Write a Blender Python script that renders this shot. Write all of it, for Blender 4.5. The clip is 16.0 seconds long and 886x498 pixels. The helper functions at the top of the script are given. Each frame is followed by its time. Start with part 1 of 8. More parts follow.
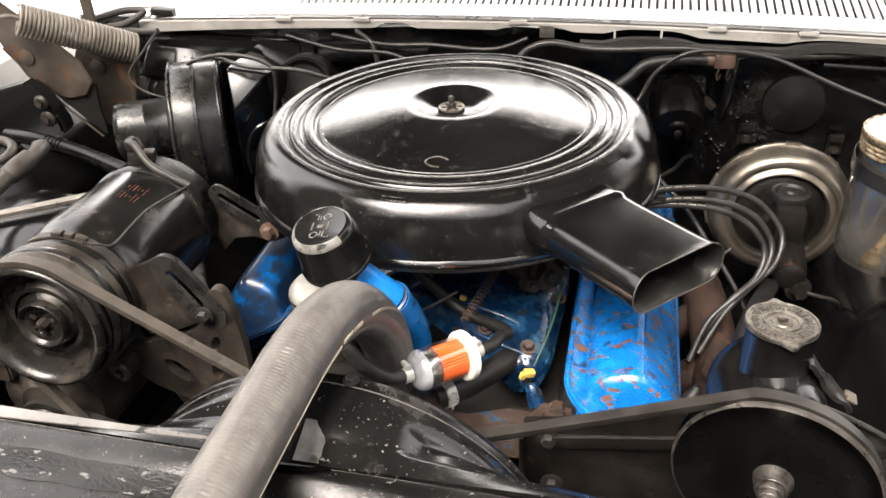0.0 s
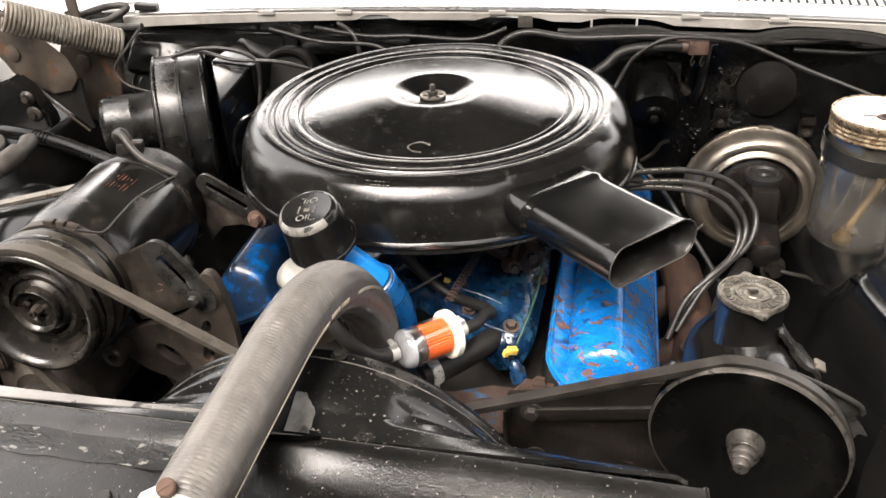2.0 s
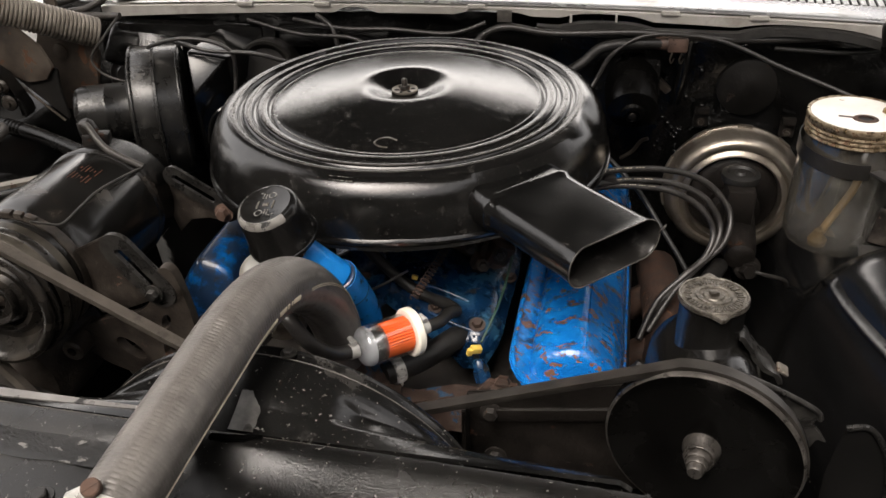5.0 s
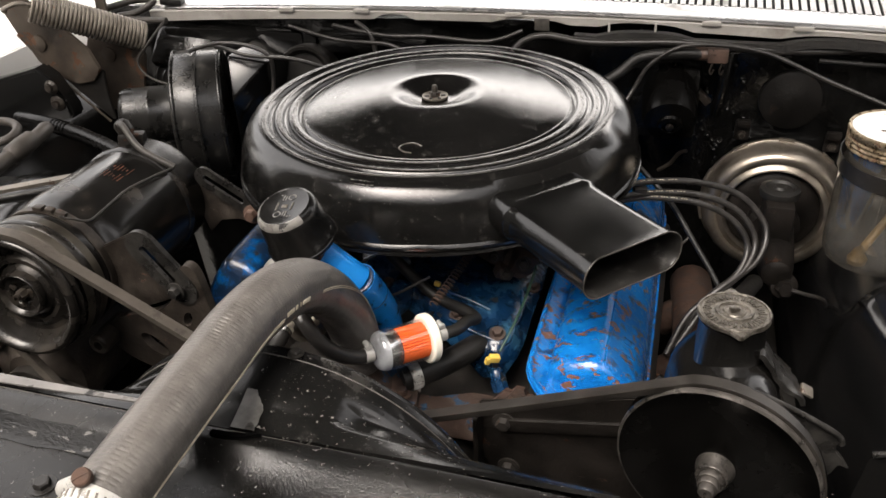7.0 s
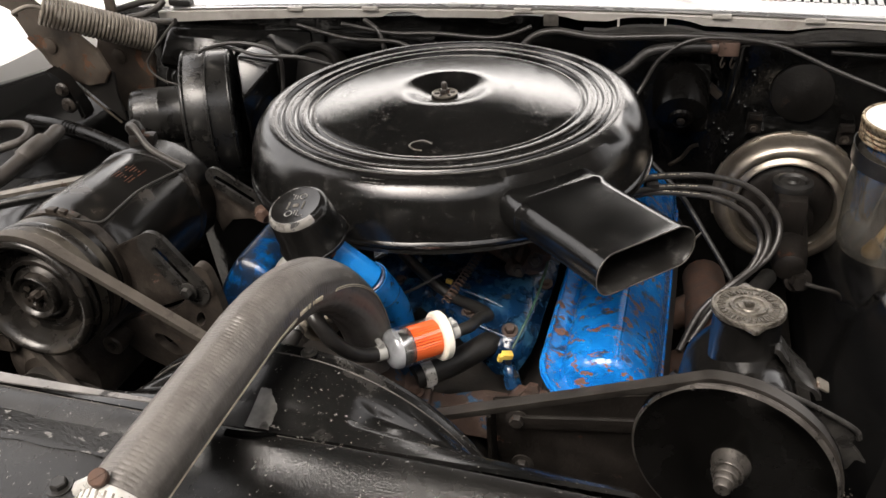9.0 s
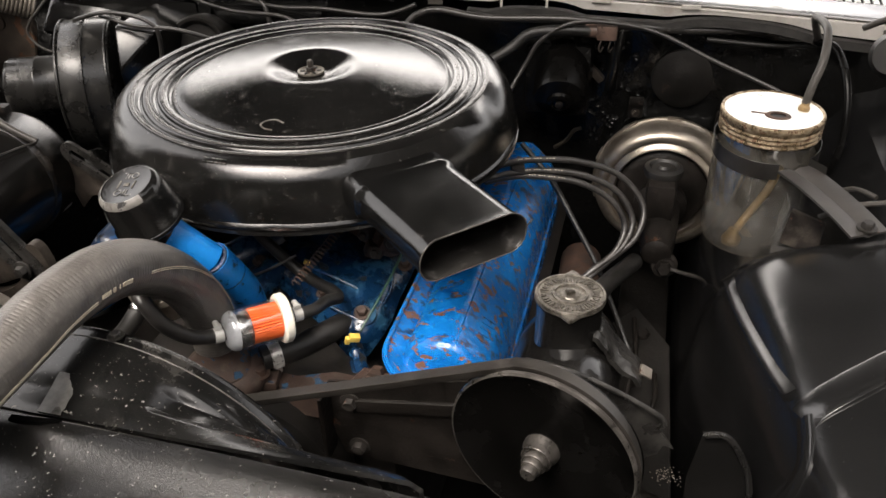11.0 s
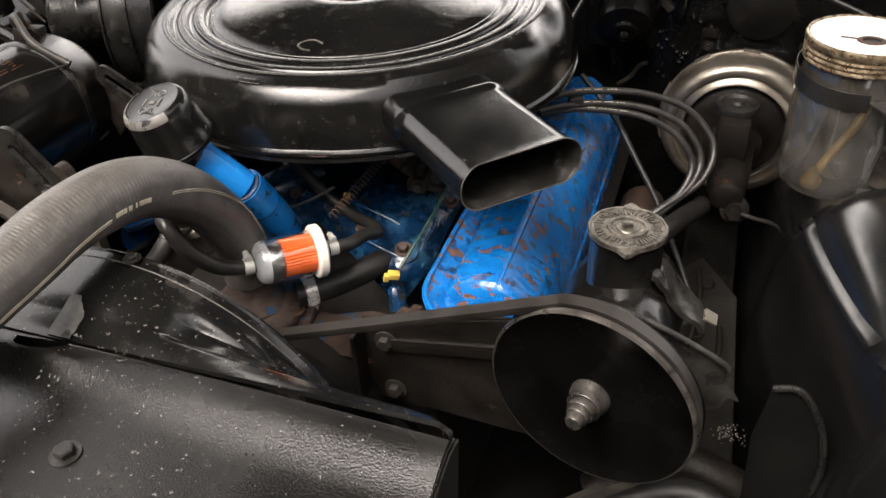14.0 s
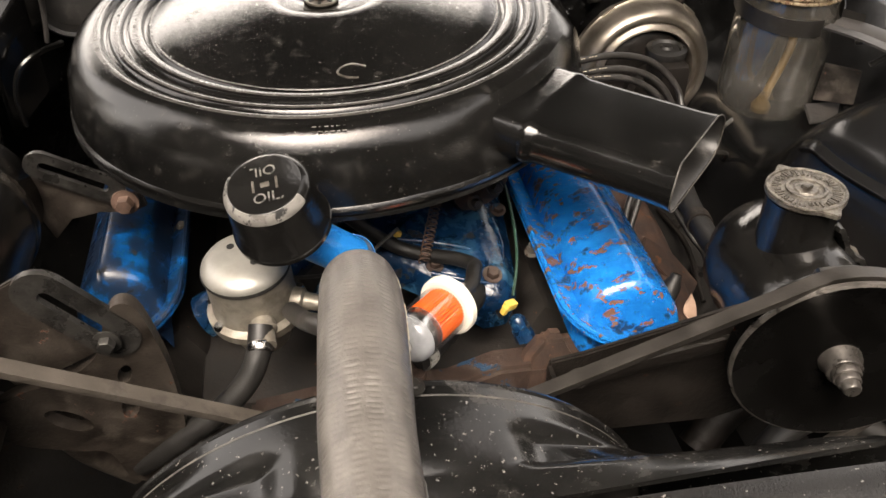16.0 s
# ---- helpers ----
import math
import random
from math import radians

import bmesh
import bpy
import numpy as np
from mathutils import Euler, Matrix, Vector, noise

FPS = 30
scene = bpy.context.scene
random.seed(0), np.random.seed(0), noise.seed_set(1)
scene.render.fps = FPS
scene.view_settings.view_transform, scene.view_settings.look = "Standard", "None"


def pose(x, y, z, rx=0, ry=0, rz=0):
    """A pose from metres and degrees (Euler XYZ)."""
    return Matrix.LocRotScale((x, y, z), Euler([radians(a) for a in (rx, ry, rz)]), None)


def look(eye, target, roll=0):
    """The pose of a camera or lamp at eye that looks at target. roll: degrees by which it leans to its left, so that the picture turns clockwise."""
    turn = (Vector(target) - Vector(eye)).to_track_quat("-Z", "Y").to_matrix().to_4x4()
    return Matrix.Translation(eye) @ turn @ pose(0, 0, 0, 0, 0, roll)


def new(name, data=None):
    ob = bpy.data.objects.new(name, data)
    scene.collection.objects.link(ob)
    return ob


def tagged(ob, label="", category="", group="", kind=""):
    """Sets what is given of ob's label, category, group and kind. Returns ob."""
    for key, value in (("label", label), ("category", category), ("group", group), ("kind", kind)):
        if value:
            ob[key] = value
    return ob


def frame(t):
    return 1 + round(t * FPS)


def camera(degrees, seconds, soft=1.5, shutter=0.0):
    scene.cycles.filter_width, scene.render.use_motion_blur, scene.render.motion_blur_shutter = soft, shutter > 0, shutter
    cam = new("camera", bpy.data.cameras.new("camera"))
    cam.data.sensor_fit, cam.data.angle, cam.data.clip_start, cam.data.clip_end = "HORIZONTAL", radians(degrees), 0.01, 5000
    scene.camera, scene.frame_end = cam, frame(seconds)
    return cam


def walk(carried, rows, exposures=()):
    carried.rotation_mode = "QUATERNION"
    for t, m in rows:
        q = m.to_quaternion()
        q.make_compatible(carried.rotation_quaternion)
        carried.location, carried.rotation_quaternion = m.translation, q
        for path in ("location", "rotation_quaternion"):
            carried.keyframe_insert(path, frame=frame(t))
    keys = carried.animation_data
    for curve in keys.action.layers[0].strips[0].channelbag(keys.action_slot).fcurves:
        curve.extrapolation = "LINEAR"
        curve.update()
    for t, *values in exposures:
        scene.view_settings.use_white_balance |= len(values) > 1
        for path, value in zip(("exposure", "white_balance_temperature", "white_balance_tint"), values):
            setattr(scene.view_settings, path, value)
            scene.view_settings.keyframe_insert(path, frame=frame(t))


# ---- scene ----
cam = camera(57.0, 16.0)
PATH = [
    (0, (0.1896, -0.8389, 1.3392), (-0.2241, 0.8102, 0.2860), -2.80),
    (0.5, (0.1884, -0.8602, 1.3469), (-0.2408, 0.7845, 0.2930), -3.14),
    (1, (0.1892, -0.8640, 1.3471), (-0.2308, 0.7866, 0.2988), -3.00),
    (1.5, (0.1873, -0.8696, 1.3477), (-0.2116, 0.7888, 0.3032), -3.04),
    (2, (0.1982, -0.8648, 1.3389), (-0.1828, 0.7874, 0.2782), -3.22),
    (2.5, (0.1987, -0.8666, 1.3410), (-0.1659, 0.7764, 0.2605), -2.60),
    (3, (0.1986, -0.8666, 1.3400), (-0.1597, 0.7747, 0.2548), -2.28),
    (3.5, (0.2059, -0.8670, 1.3409), (-0.1472, 0.7806, 0.2636), -2.57),
    (3.7, (0.2019, -0.8667, 1.3440), (-0.1313, 0.7828, 0.2631), -2.31),
    (6, (0.2596, -0.8377, 1.3309), (-0.1938, 0.7934, 0.2661), -2.82),
    (6.5, (0.2630, -0.8391, 1.3310), (-0.2229, 0.7874, 0.2734), -3.00),
    (7, (0.2630, -0.8392, 1.3300), (-0.2516, 0.7843, 0.2814), -3.16),
    (7.5, (0.2640, -0.8387, 1.3320), (-0.2734, 0.7763, 0.2818), -3.52),
    (8, (0.2618, -0.8383, 1.3309), (-0.2917, 0.7715, 0.2811), -3.66),
    (8.2, (0.2607, -0.8386, 1.3290), (-0.2961, 0.7729, 0.2835), -3.77),
    (10.3, (0.2720, -0.8365, 1.3395), (-0.1677, 0.7829, 0.2514), -3.32),
    (10.5, (0.2819, -0.8289, 1.3437), (-0.1389, 0.7916, 0.2496), -2.78),
    (11, (0.3655, -0.8015, 1.3310), (-0.0748, 0.8008, 0.2180), -1.66),
    (11.5, (0.4092, -0.7915, 1.3249), (-0.1156, 0.7698, 0.1904), -2.74),
    (12, (0.4306, -0.7872, 1.3209), (-0.1401, 0.7457, 0.1699), -4.00),
    (12.5, (0.4412, -0.7889, 1.3217), (-0.1503, 0.7371, 0.1722), -4.25),
    (13, (0.4484, -0.7843, 1.3221), (-0.1660, 0.7406, 0.1833), -4.49),
    (13.5, (0.4158, -0.7727, 1.3102), (-0.1844, 0.7562, 0.1690), -4.16),
    (14, (0.3687, -0.7658, 1.2770), (-0.2020, 0.7405, 0.0915), -3.48),
    (14.5, (0.2853, -0.7361, 1.2691), (-0.1701, 0.7643, 0.0275), -3.85),
    (15, (0.2066, -0.7097, 1.2603), (-0.0254, 0.8170, -0.0107), -2.58),
    (15.5, (0.1017, -0.6935, 1.2572), (0.1169, 0.8295, -0.0391), -1.35),
    (16, (-0.0216, -0.6999, 1.2825), (0.2474, 0.8123, 0.0015), -0.40),
]
walk(cam, [(t, look(eye, target, roll)) for t, eye, target, roll in PATH],
     exposures=[(0, 2.88, 7000, 13), (1.6, 2.88, 7000, 13), (2.6, 2.6, 7000, 13), (3.1, 2.16, 7000, 13), (3.4, 1.74, 7000, 13), (3.7, 1.62, 7000, 13), (6, 1.9, 7000, 13), (10.5, 2.08, 7000, 13), (12.5, 2.16, 7000, 13), (13.5, 2.12, 7000, 13), (14.5, 2.32, 7100, 13), (16, 2.46, 7500, 14)])

# ---------------------------------------------------------------- light
world = bpy.data.worlds.new("overcast_sky")
scene.world = world
world.use_nodes = True
wn, wl = world.node_tree.nodes, world.node_tree.links
wn.clear()
sky = wn.new("ShaderNodeTexSky")
sky.sky_type, sky.sun_disc = "NISHITA", False
sky.sun_elevation, sky.sun_rotation = radians(64), radians(220)
sky.air_density, sky.dust_density = 1.0, 4.0
grey = wn.new("ShaderNodeHueSaturation")
grey.inputs["Saturation"].default_value = 0.12
bg = wn.new("ShaderNodeBackground")
bg.inputs["Strength"].default_value = 0.15
wo = wn.new("ShaderNodeOutputWorld")
wl.new(sky.outputs[0], grey.inputs["Color"])
wl.new(grey.outputs[0], bg.inputs["Color"])
wl.new(bg.outputs[0], wo.inputs["Surface"])
sun = new("sun", bpy.data.lights.new("sun", "SUN"))
sun.data.energy, sun.data.angle, sun.data.color = 0.9, radians(36), (1.0, 0.95, 0.88)
sun.matrix_world = look((-0.7, -2.3, 5.2), (0, 0, 0.9))

# added area lamp behind the car, gives the lid and panels their highlights
rear = new("rear_fill_light", bpy.data.lights.new("rear_fill_light", "AREA"))
rear.data.shape, rear.data.size, rear.data.size_y, rear.data.energy, rear.data.color = "RECTANGLE", 3.2, 0.5, 6.4, (1.0, 0.98, 0.95)
rear.matrix_world = look((-0.4, 2.25, 1.83), (0.0, 0.0, 1.0))


# ---------------------------------------------------------------- materials
def material(name, c1, c2, rough=(0.4, 0.6), metal=0.0, scale=30.0, bump=0.1, fine=400.0, chips=None, dust=None, coat=0.0, stretch=(1, 1, 1), spec=0.5, lump=None):
    """Two colours mixed by a coarse and a fine noise. chips: (colour, amount 0 to 1, scale). dust: (colour, amount, scale, and how soft its edge is). lump: (scale, height in mm) of a broad relief."""
    m = bpy.data.materials.new(name)
    m.use_nodes = True
    n, l = m.node_tree.nodes, m.node_tree.links
    b = n["Principled BSDF"]
    tc = n.new("ShaderNodeTexCoord")
    mp = n.new("ShaderNodeMapping")
    mp.inputs["Scale"].default_value = stretch
    l.new(tc.outputs["Object"], mp.inputs[0])

    def noise_node(s, detail=6.0, ro=0.6):
        x = n.new("ShaderNodeTexNoise")
        x.inputs["Scale"].default_value, x.inputs["Detail"].default_value, x.inputs["Roughness"].default_value = s, detail, ro
        l.new(mp.outputs[0], x.inputs["Vector"])
        return x

    def ramp(src, lo, hi, a=0.0, z=1.0):
        r = n.new("ShaderNodeMapRange")
        for key, v in zip(("From Min", "From Max", "To Min", "To Max"), (lo, hi, a, z)):
            r.inputs[key].default_value = v
        l.new(src, r.inputs[0])
        return r.outputs[0]

    def mix(fac, a, z):
        x = n.new("ShaderNodeMix")
        x.data_type = "RGBA"
        l.new(fac, x.inputs[0])
        for sock, v in ((x.inputs[6], a), (x.inputs[7], z)):
            if isinstance(v, tuple):
                sock.default_value = (*v, 1)
            else:
                l.new(v, sock)
        return x.outputs[2]

    coarse, small = noise_node(scale), noise_node(fine, 3.0)
    colour = mix(ramp(coarse.outputs[0], 0.35, 0.65), c1, c2)
    rgh = ramp(coarse.outputs[0], 0.3, 0.7, *rough)
    met = None
    if dust:
        soft = dust[3] if len(dust) > 3 else 0.2
        dn = noise_node(dust[2], 8.0 if soft < 0.25 else 4.0, 0.7 if soft < 0.25 else 0.55)
        f = ramp(dn.outputs[0], 0.72 - soft / 2 - 0.3 * dust[1], 0.72 + soft / 2 - 0.3 * dust[1], 0.0, 0.9)
        colour = mix(f, colour, dust[0])
        add = n.new("ShaderNodeMath")
        add.operation, add.use_clamp = "MULTIPLY_ADD", True
        l.new(f, add.inputs[0])
        add.inputs[1].default_value = 0.35
        l.new(rgh, add.inputs[2])
        rgh = add.outputs[0]
    height = small.outputs[0]
    if chips:
        cn = noise_node(chips[2], 7.0, 0.65)
        f = ramp(cn.outputs[0], 0.70 - 0.25 * chips[1], 0.72 - 0.25 * chips[1])
        colour = mix(f, colour, chips[0])
        add = n.new("ShaderNodeMath")
        add.operation, add.use_clamp = "MULTIPLY_ADD", True
        l.new(f, add.inputs[0])
        add.inputs[1].default_value = 0.4
        l.new(rgh, add.inputs[2])
        rgh = add.outputs[0]
        hs = n.new("ShaderNodeMath")
        hs.operation = "MULTIPLY_ADD"
        l.new(f, hs.inputs[0])
        hs.inputs[1].default_value = -0.8
        l.new(height, hs.inputs[2])
        height = hs.outputs[0]
        if metal:
            inv = ramp(f, 0, 1, metal, 0.0)
            met = inv
    l.new(colour, b.inputs["Base Color"])
    l.new(rgh, b.inputs["Roughness"])
    if met:
        l.new(met, b.inputs["Metallic"])
    else:
        b.inputs["Metallic"].default_value = metal
    b.inputs["Coat Weight"].default_value = coat
    b.inputs["Specular IOR Level"].default_value = spec
    b.inputs["Coat Roughness"].default_value = 0.15
    bp = n.new("ShaderNodeBump")
    bp.inputs["Strength"].default_value, bp.inputs["Distance"].default_value = bump, 0.001
    l.new(height, bp.inputs["Height"])
    if lump:
        broad = noise_node(lump[0], 3.0, 0.5)
        lb = n.new("ShaderNodeBump")
        lb.inputs["Strength"].default_value, lb.inputs["Distance"].default_value = 1.0, lump[1] * 0.001
        l.new(broad.outputs[0], lb.inputs["Height"])
        l.new(lb.outputs[0], bp.inputs["Normal"])
    l.new(bp.outputs[0], b.inputs["Normal"])
    return m


RUST = (0.20, 0.075, 0.035)
M = dict(
    gloss_black=material("gloss_black_enamel", (0.0035, 0.0035, 0.0034), (0.0062, 0.006, 0.0058), (0.11, 0.20), scale=18, bump=0.10, fine=500, dust=((0.05, 0.046, 0.042), 0.06, 45), chips=((0.09, 0.085, 0.08), 0.04, 420), lump=(45, 0.12)),
    lid_black=material("worn_black_lid", (0.0038, 0.0037, 0.0036), (0.0068, 0.0065, 0.0062), (0.06, 0.12), scale=12, bump=0.12, fine=1100, chips=((0.11, 0.105, 0.098), 0.15, 480), dust=((0.035, 0.033, 0.030), 0.02, 90, 0.3), lump=(260, 0.08)),
    satin_black=material("satin_black_paint", (0.008, 0.0075, 0.007), (0.018, 0.0165, 0.015), (0.26, 0.42), scale=25, bump=0.12, dust=((0.06, 0.055, 0.05), 0.18, 30)),
    speck_black=material("speckled_black_plastic", (0.004, 0.004, 0.004), (0.008, 0.0077, 0.0072), (0.14, 0.28), scale=16, bump=0.10, chips=((0.13, 0.122, 0.113), 0.24, 290), dust=((0.05, 0.047, 0.043), 0.2, 18)),
    panel_black=material("dusty_black_panel", (0.0042, 0.0040, 0.0038), (0.0125, 0.0119, 0.0112), (0.17, 0.36), scale=11, bump=0.32, fine=800, chips=((0.15, 0.143, 0.135), 0.21, 300), lump=(20, 0.12)),
    fender_black=material("shiny_black_apron", (0.0060, 0.0060, 0.0062), (0.0095, 0.0094, 0.0095), (0.13, 0.23), scale=9, bump=0.14, fine=500, spec=0.8, chips=((0.05, 0.047, 0.044), 0.02, 300), lump=(11, 0.9)),
    tar_black=material("black_sound_deadener", (0.0024, 0.0024, 0.0024), (0.0055, 0.0053, 0.005), (0.10, 0.28), scale=40, bump=1.0, fine=90, lump=(150, 0.7)),
    grime=material("greasy_dark_iron", (0.006, 0.005, 0.0042), (0.019, 0.015, 0.012), (0.55, 0.8), scale=35, bump=0.5, fine=220, chips=(RUST, 0.12, 50)),
    brown_iron=material("brown_oily_iron", (0.010, 0.0078, 0.0062), (0.046, 0.037, 0.030), (0.32, 0.62), metal=0.3, scale=34, bump=0.7, fine=230, chips=((0.080, 0.036, 0.022), 0.2, 55), dust=((0.095, 0.080, 0.066), 0.16, 60, 0.3)),
    rust_iron=material("rusty_iron", (0.020, 0.0115, 0.008), (0.066, 0.034, 0.022), (0.65, 0.9), scale=50, bump=0.7, fine=240, chips=((0.14, 0.06, 0.028), 0.24, 60)),
    rust_bowl=material("stained_brown_casting", (0.045, 0.027, 0.020), (0.125, 0.078, 0.060), (0.40, 0.65), scale=45, bump=0.5, fine=240, chips=((0.02, 0.013, 0.010), 0.3, 60)),
    blue=material("bright_blue_engine_enamel", (0.0, 0.105, 0.37), (0.0, 0.175, 0.53), (0.13, 0.27), scale=26, bump=0.5, fine=240, chips=((0.125, 0.056, 0.034), 0.53, 88), dust=((0.003, 0.012, 0.035), 0.50, 70, 0.05), coat=0.15, stretch=(0.75, 1.15, 1.0), lump=(60, 0.5)),
    blue_chip=material("blue_enamel_with_dark_patches", (0.0, 0.052, 0.18), (0.0, 0.105, 0.34), (0.10, 0.22), scale=22, bump=0.25, fine=200, chips=((0.004, 0.005, 0.008), 0.30, 80), dust=((0.002, 0.006, 0.014), 0.94, 30, 0.10), coat=0.4, lump=(40, 0.6)),
    blue_clean=material("clean_blue_enamel", (0.0, 0.17, 0.54), (0.0, 0.21, 0.62), (0.25, 0.36), scale=30, bump=0.08, chips=((0.012, 0.014, 0.02), 0.06, 60)),
    blue_elbow=material("blue_enamel_with_grime", (0.0, 0.13, 0.42), (0.0, 0.19, 0.57), (0.24, 0.38), scale=40, bump=0.25, chips=((0.006, 0.01, 0.018), 0.34, 85), dust=((0.006, 0.03, 0.09), 0.3, 50)),
    duct_lit_dust=material("dusty_lit_duct_inside", (0.006, 0.0056, 0.0052), (0.018, 0.017, 0.0158), (0.26, 0.44), scale=26, bump=0.2, dust=((0.11, 0.104, 0.097), 0.22, 70)),
    tin=material("pale_tin_band", (0.55, 0.54, 0.51), (0.74, 0.73, 0.70), (0.15, 0.3), metal=0.35, scale=90, bump=0.2),
    # grime, with the casting's shade and teal lit edges put into the colour
    blue_dull=material("grimy_blue_shade_and_glint", (0.002, 0.008, 0.022), (0.002, 0.026, 0.075), (0.12, 0.32), scale=24, bump=0.9, fine=140, dust=((0.028, 0.12, 0.21), 0.34, 26, 0.22), chips=((0.006, 0.0065, 0.0075), 0.40, 46), coat=0.3, lump=(60, 0.8)),
    steel=material("dull_zinc_steel", (0.38, 0.36, 0.33), (0.55, 0.53, 0.5), (0.3, 0.5), metal=0.85, scale=60, bump=0.15, chips=((0.14, 0.09, 0.06), 0.15, 120)),
    bright_steel=material("bright_plated_steel", (0.62, 0.61, 0.59), (0.75, 0.74, 0.72), (0.16, 0.3), metal=1.0, scale=80, bump=0.1),
    cast=material("brownish_cast_cap", (0.045, 0.039, 0.032), (0.22, 0.20, 0.172), (0.28, 0.46), metal=0.6, scale=160, bump=0.7, fine=350),
    alu=material("cast_aluminium", (0.19, 0.172, 0.142), (0.31, 0.283, 0.24), (0.36, 0.52), metal=0.55, scale=60, bump=0.3, dust=((0.08, 0.060, 0.04), 0.26, 50, 0.3)),
    alu_dome=material("silver_painted_dome", (0.27, 0.262, 0.24), (0.36, 0.35, 0.322), (0.30, 0.46), metal=0.5, scale=40, bump=0.08, dust=((0.16, 0.14, 0.11), 0.16, 40, 0.3)),
    rubber=material("black_rubber", (0.006, 0.0057, 0.0053), (0.013, 0.012, 0.011), (0.40, 0.6), scale=60, bump=0.2),
    hose=material("grey_worn_hose_rubber", (0.072, 0.066, 0.0605), (0.112, 0.103, 0.0945), (0.32, 0.46), scale=60, bump=0.25, fine=700, dust=((0.15, 0.139, 0.128), 0.15, 160, 0.3)),
    hose_print=material("cream_stripe_paint", (0.42, 0.37, 0.28), (0.55, 0.5, 0.40), (0.6, 0.8), scale=120, bump=0.1),
    belt=material("dusty_drive_belt", (0.036, 0.030, 0.024), (0.064, 0.054, 0.044), (0.55, 0.75), scale=50, bump=0.3, dust=((0.02, 0.016, 0.012), 0.3, 60)),
    dark_belt=material("dark_drive_belt", (0.012, 0.0105, 0.009), (0.026, 0.0228, 0.0198), (0.36, 0.55), scale=50, bump=0.25, spec=0.5),
    wire_black=material("black_wire_jacket", (0.016, 0.015, 0.014), (0.036, 0.033, 0.031), (0.28, 0.42), scale=60, bump=0.1),
    wire_grey=material("grey_wire_jacket", (0.022, 0.020, 0.0175), (0.050, 0.045, 0.040), (0.45, 0.6), scale=60, bump=0.1),
    orange=material("orange_filter_paper", (0.86, 0.115, 0.008), (0.94, 0.165, 0.014), (0.5, 0.65), scale=40, bump=0.1),
    white_plastic=material("off_white_nylon", (0.74, 0.70, 0.60), (0.82, 0.79, 0.70), (0.4, 0.55), scale=40, bump=0.06),
    lid_white=material("worn_white_jar_lid", (0.72, 0.69, 0.63), (0.85, 0.83, 0.78), (0.35, 0.5), scale=25, bump=0.12, chips=((0.22, 0.12, 0.06), 0.06, 50)),
    rim_rust=material("rusty_tin_rim", (0.17, 0.115, 0.06), (0.46, 0.37, 0.26), (0.2, 0.42), metal=0.8, scale=140, bump=0.35, chips=((0.10, 0.048, 0.022), 0.5, 130)),
    straw=material("yellowed_pick_up_tube", (0.19, 0.12, 0.048), (0.27, 0.185, 0.085), (0.4, 0.6), scale=50, bump=0.05),
    gold=material("silver_gold_plated_shell", (0.36, 0.315, 0.26), (0.50, 0.45, 0.385), (0.28, 0.44), metal=0.95, scale=24, bump=0.12, dust=((0.06, 0.044, 0.031), 0.24, 26, 0.35)),
    oily_steel=material("oily_worn_steel", (0.13, 0.115, 0.095), (0.24, 0.215, 0.185), (0.35, 0.55), metal=0.6, scale=60, bump=0.3, chips=((0.06, 0.035, 0.022), 0.35, 80)),
    dusty_pipe=material("dusty_brown_pipe", (0.028, 0.024, 0.020), (0.055, 0.047, 0.040), (0.45, 0.65), scale=50, bump=0.2),
    dusty_drum=material("dusty_olive_metal", (0.022, 0.019, 0.0155), (0.052, 0.046, 0.037), (0.24, 0.40), metal=0.4, scale=40, bump=0.25, dust=((0.11, 0.096, 0.075), 0.2, 30, 0.4)),
    drum_black=material("patchy_black_tin", (0.0075, 0.0073, 0.007), (0.017, 0.0162, 0.015), (0.2, 0.38), scale=26, bump=0.14, dust=((0.062, 0.058, 0.051), 0.34, 46, 0.12), chips=((0.004, 0.0038, 0.0036), 0.12, 60)),
    body_black=material("gloss_black_compressor_paint", (0.0045, 0.0043, 0.004), (0.009, 0.0083, 0.0077), (0.13, 0.22), scale=20, bump=0.12, fine=500, dust=((0.05, 0.040, 0.031), 0.03, 26, 0.3), spec=0.5),
    rim_black=material("dark_satin_pulley", (0.008, 0.0072, 0.0064), (0.019, 0.017, 0.015), (0.18, 0.32), metal=0.3, scale=30, bump=0.15, dust=((0.07, 0.059, 0.048), 0.16, 34, 0.35)),
    cap_edge=material("worn_marks_and_cap_glint", (0.10, 0.094, 0.087), (0.22, 0.21, 0.195), (0.22, 0.4), scale=50, bump=0.3, chips=((0.005, 0.005, 0.005), 0.72, 55)),
    frost=material("frosted_filter_plastic", (0.42, 0.43, 0.445), (0.52, 0.53, 0.54), (0.12, 0.22), scale=30, bump=0.05),
    nose=material("dull_silver_cowl_nose", (0.40, 0.40, 0.41), (0.54, 0.54, 0.54), (0.16, 0.34), metal=0.7, scale=18, bump=0.1, dust=((0.30, 0.285, 0.26), 0.34, 22), stretch=(0.5, 1, 1)),
    flange_grey=material("dusty_cowl_flange", (0.36, 0.34, 0.31), (0.46, 0.44, 0.41), (0.4, 0.6), scale=18, bump=0.1, dust=((0.24, 0.21, 0.18), 0.3, 14)),
    dark_grease=material("dark_greasy_metal", (0.005, 0.0043, 0.0037), (0.013, 0.0106, 0.009), (0.34, 0.6), scale=32, bump=0.9, fine=180, chips=((0.045, 0.019, 0.010), 0.2, 46), spec=0.25),
    pulley_black=material("worn_black_pulley", (0.0014, 0.0013, 0.0012), (0.0034, 0.0032, 0.003), (0.2, 0.32), scale=24, bump=0.12, spec=0.14),
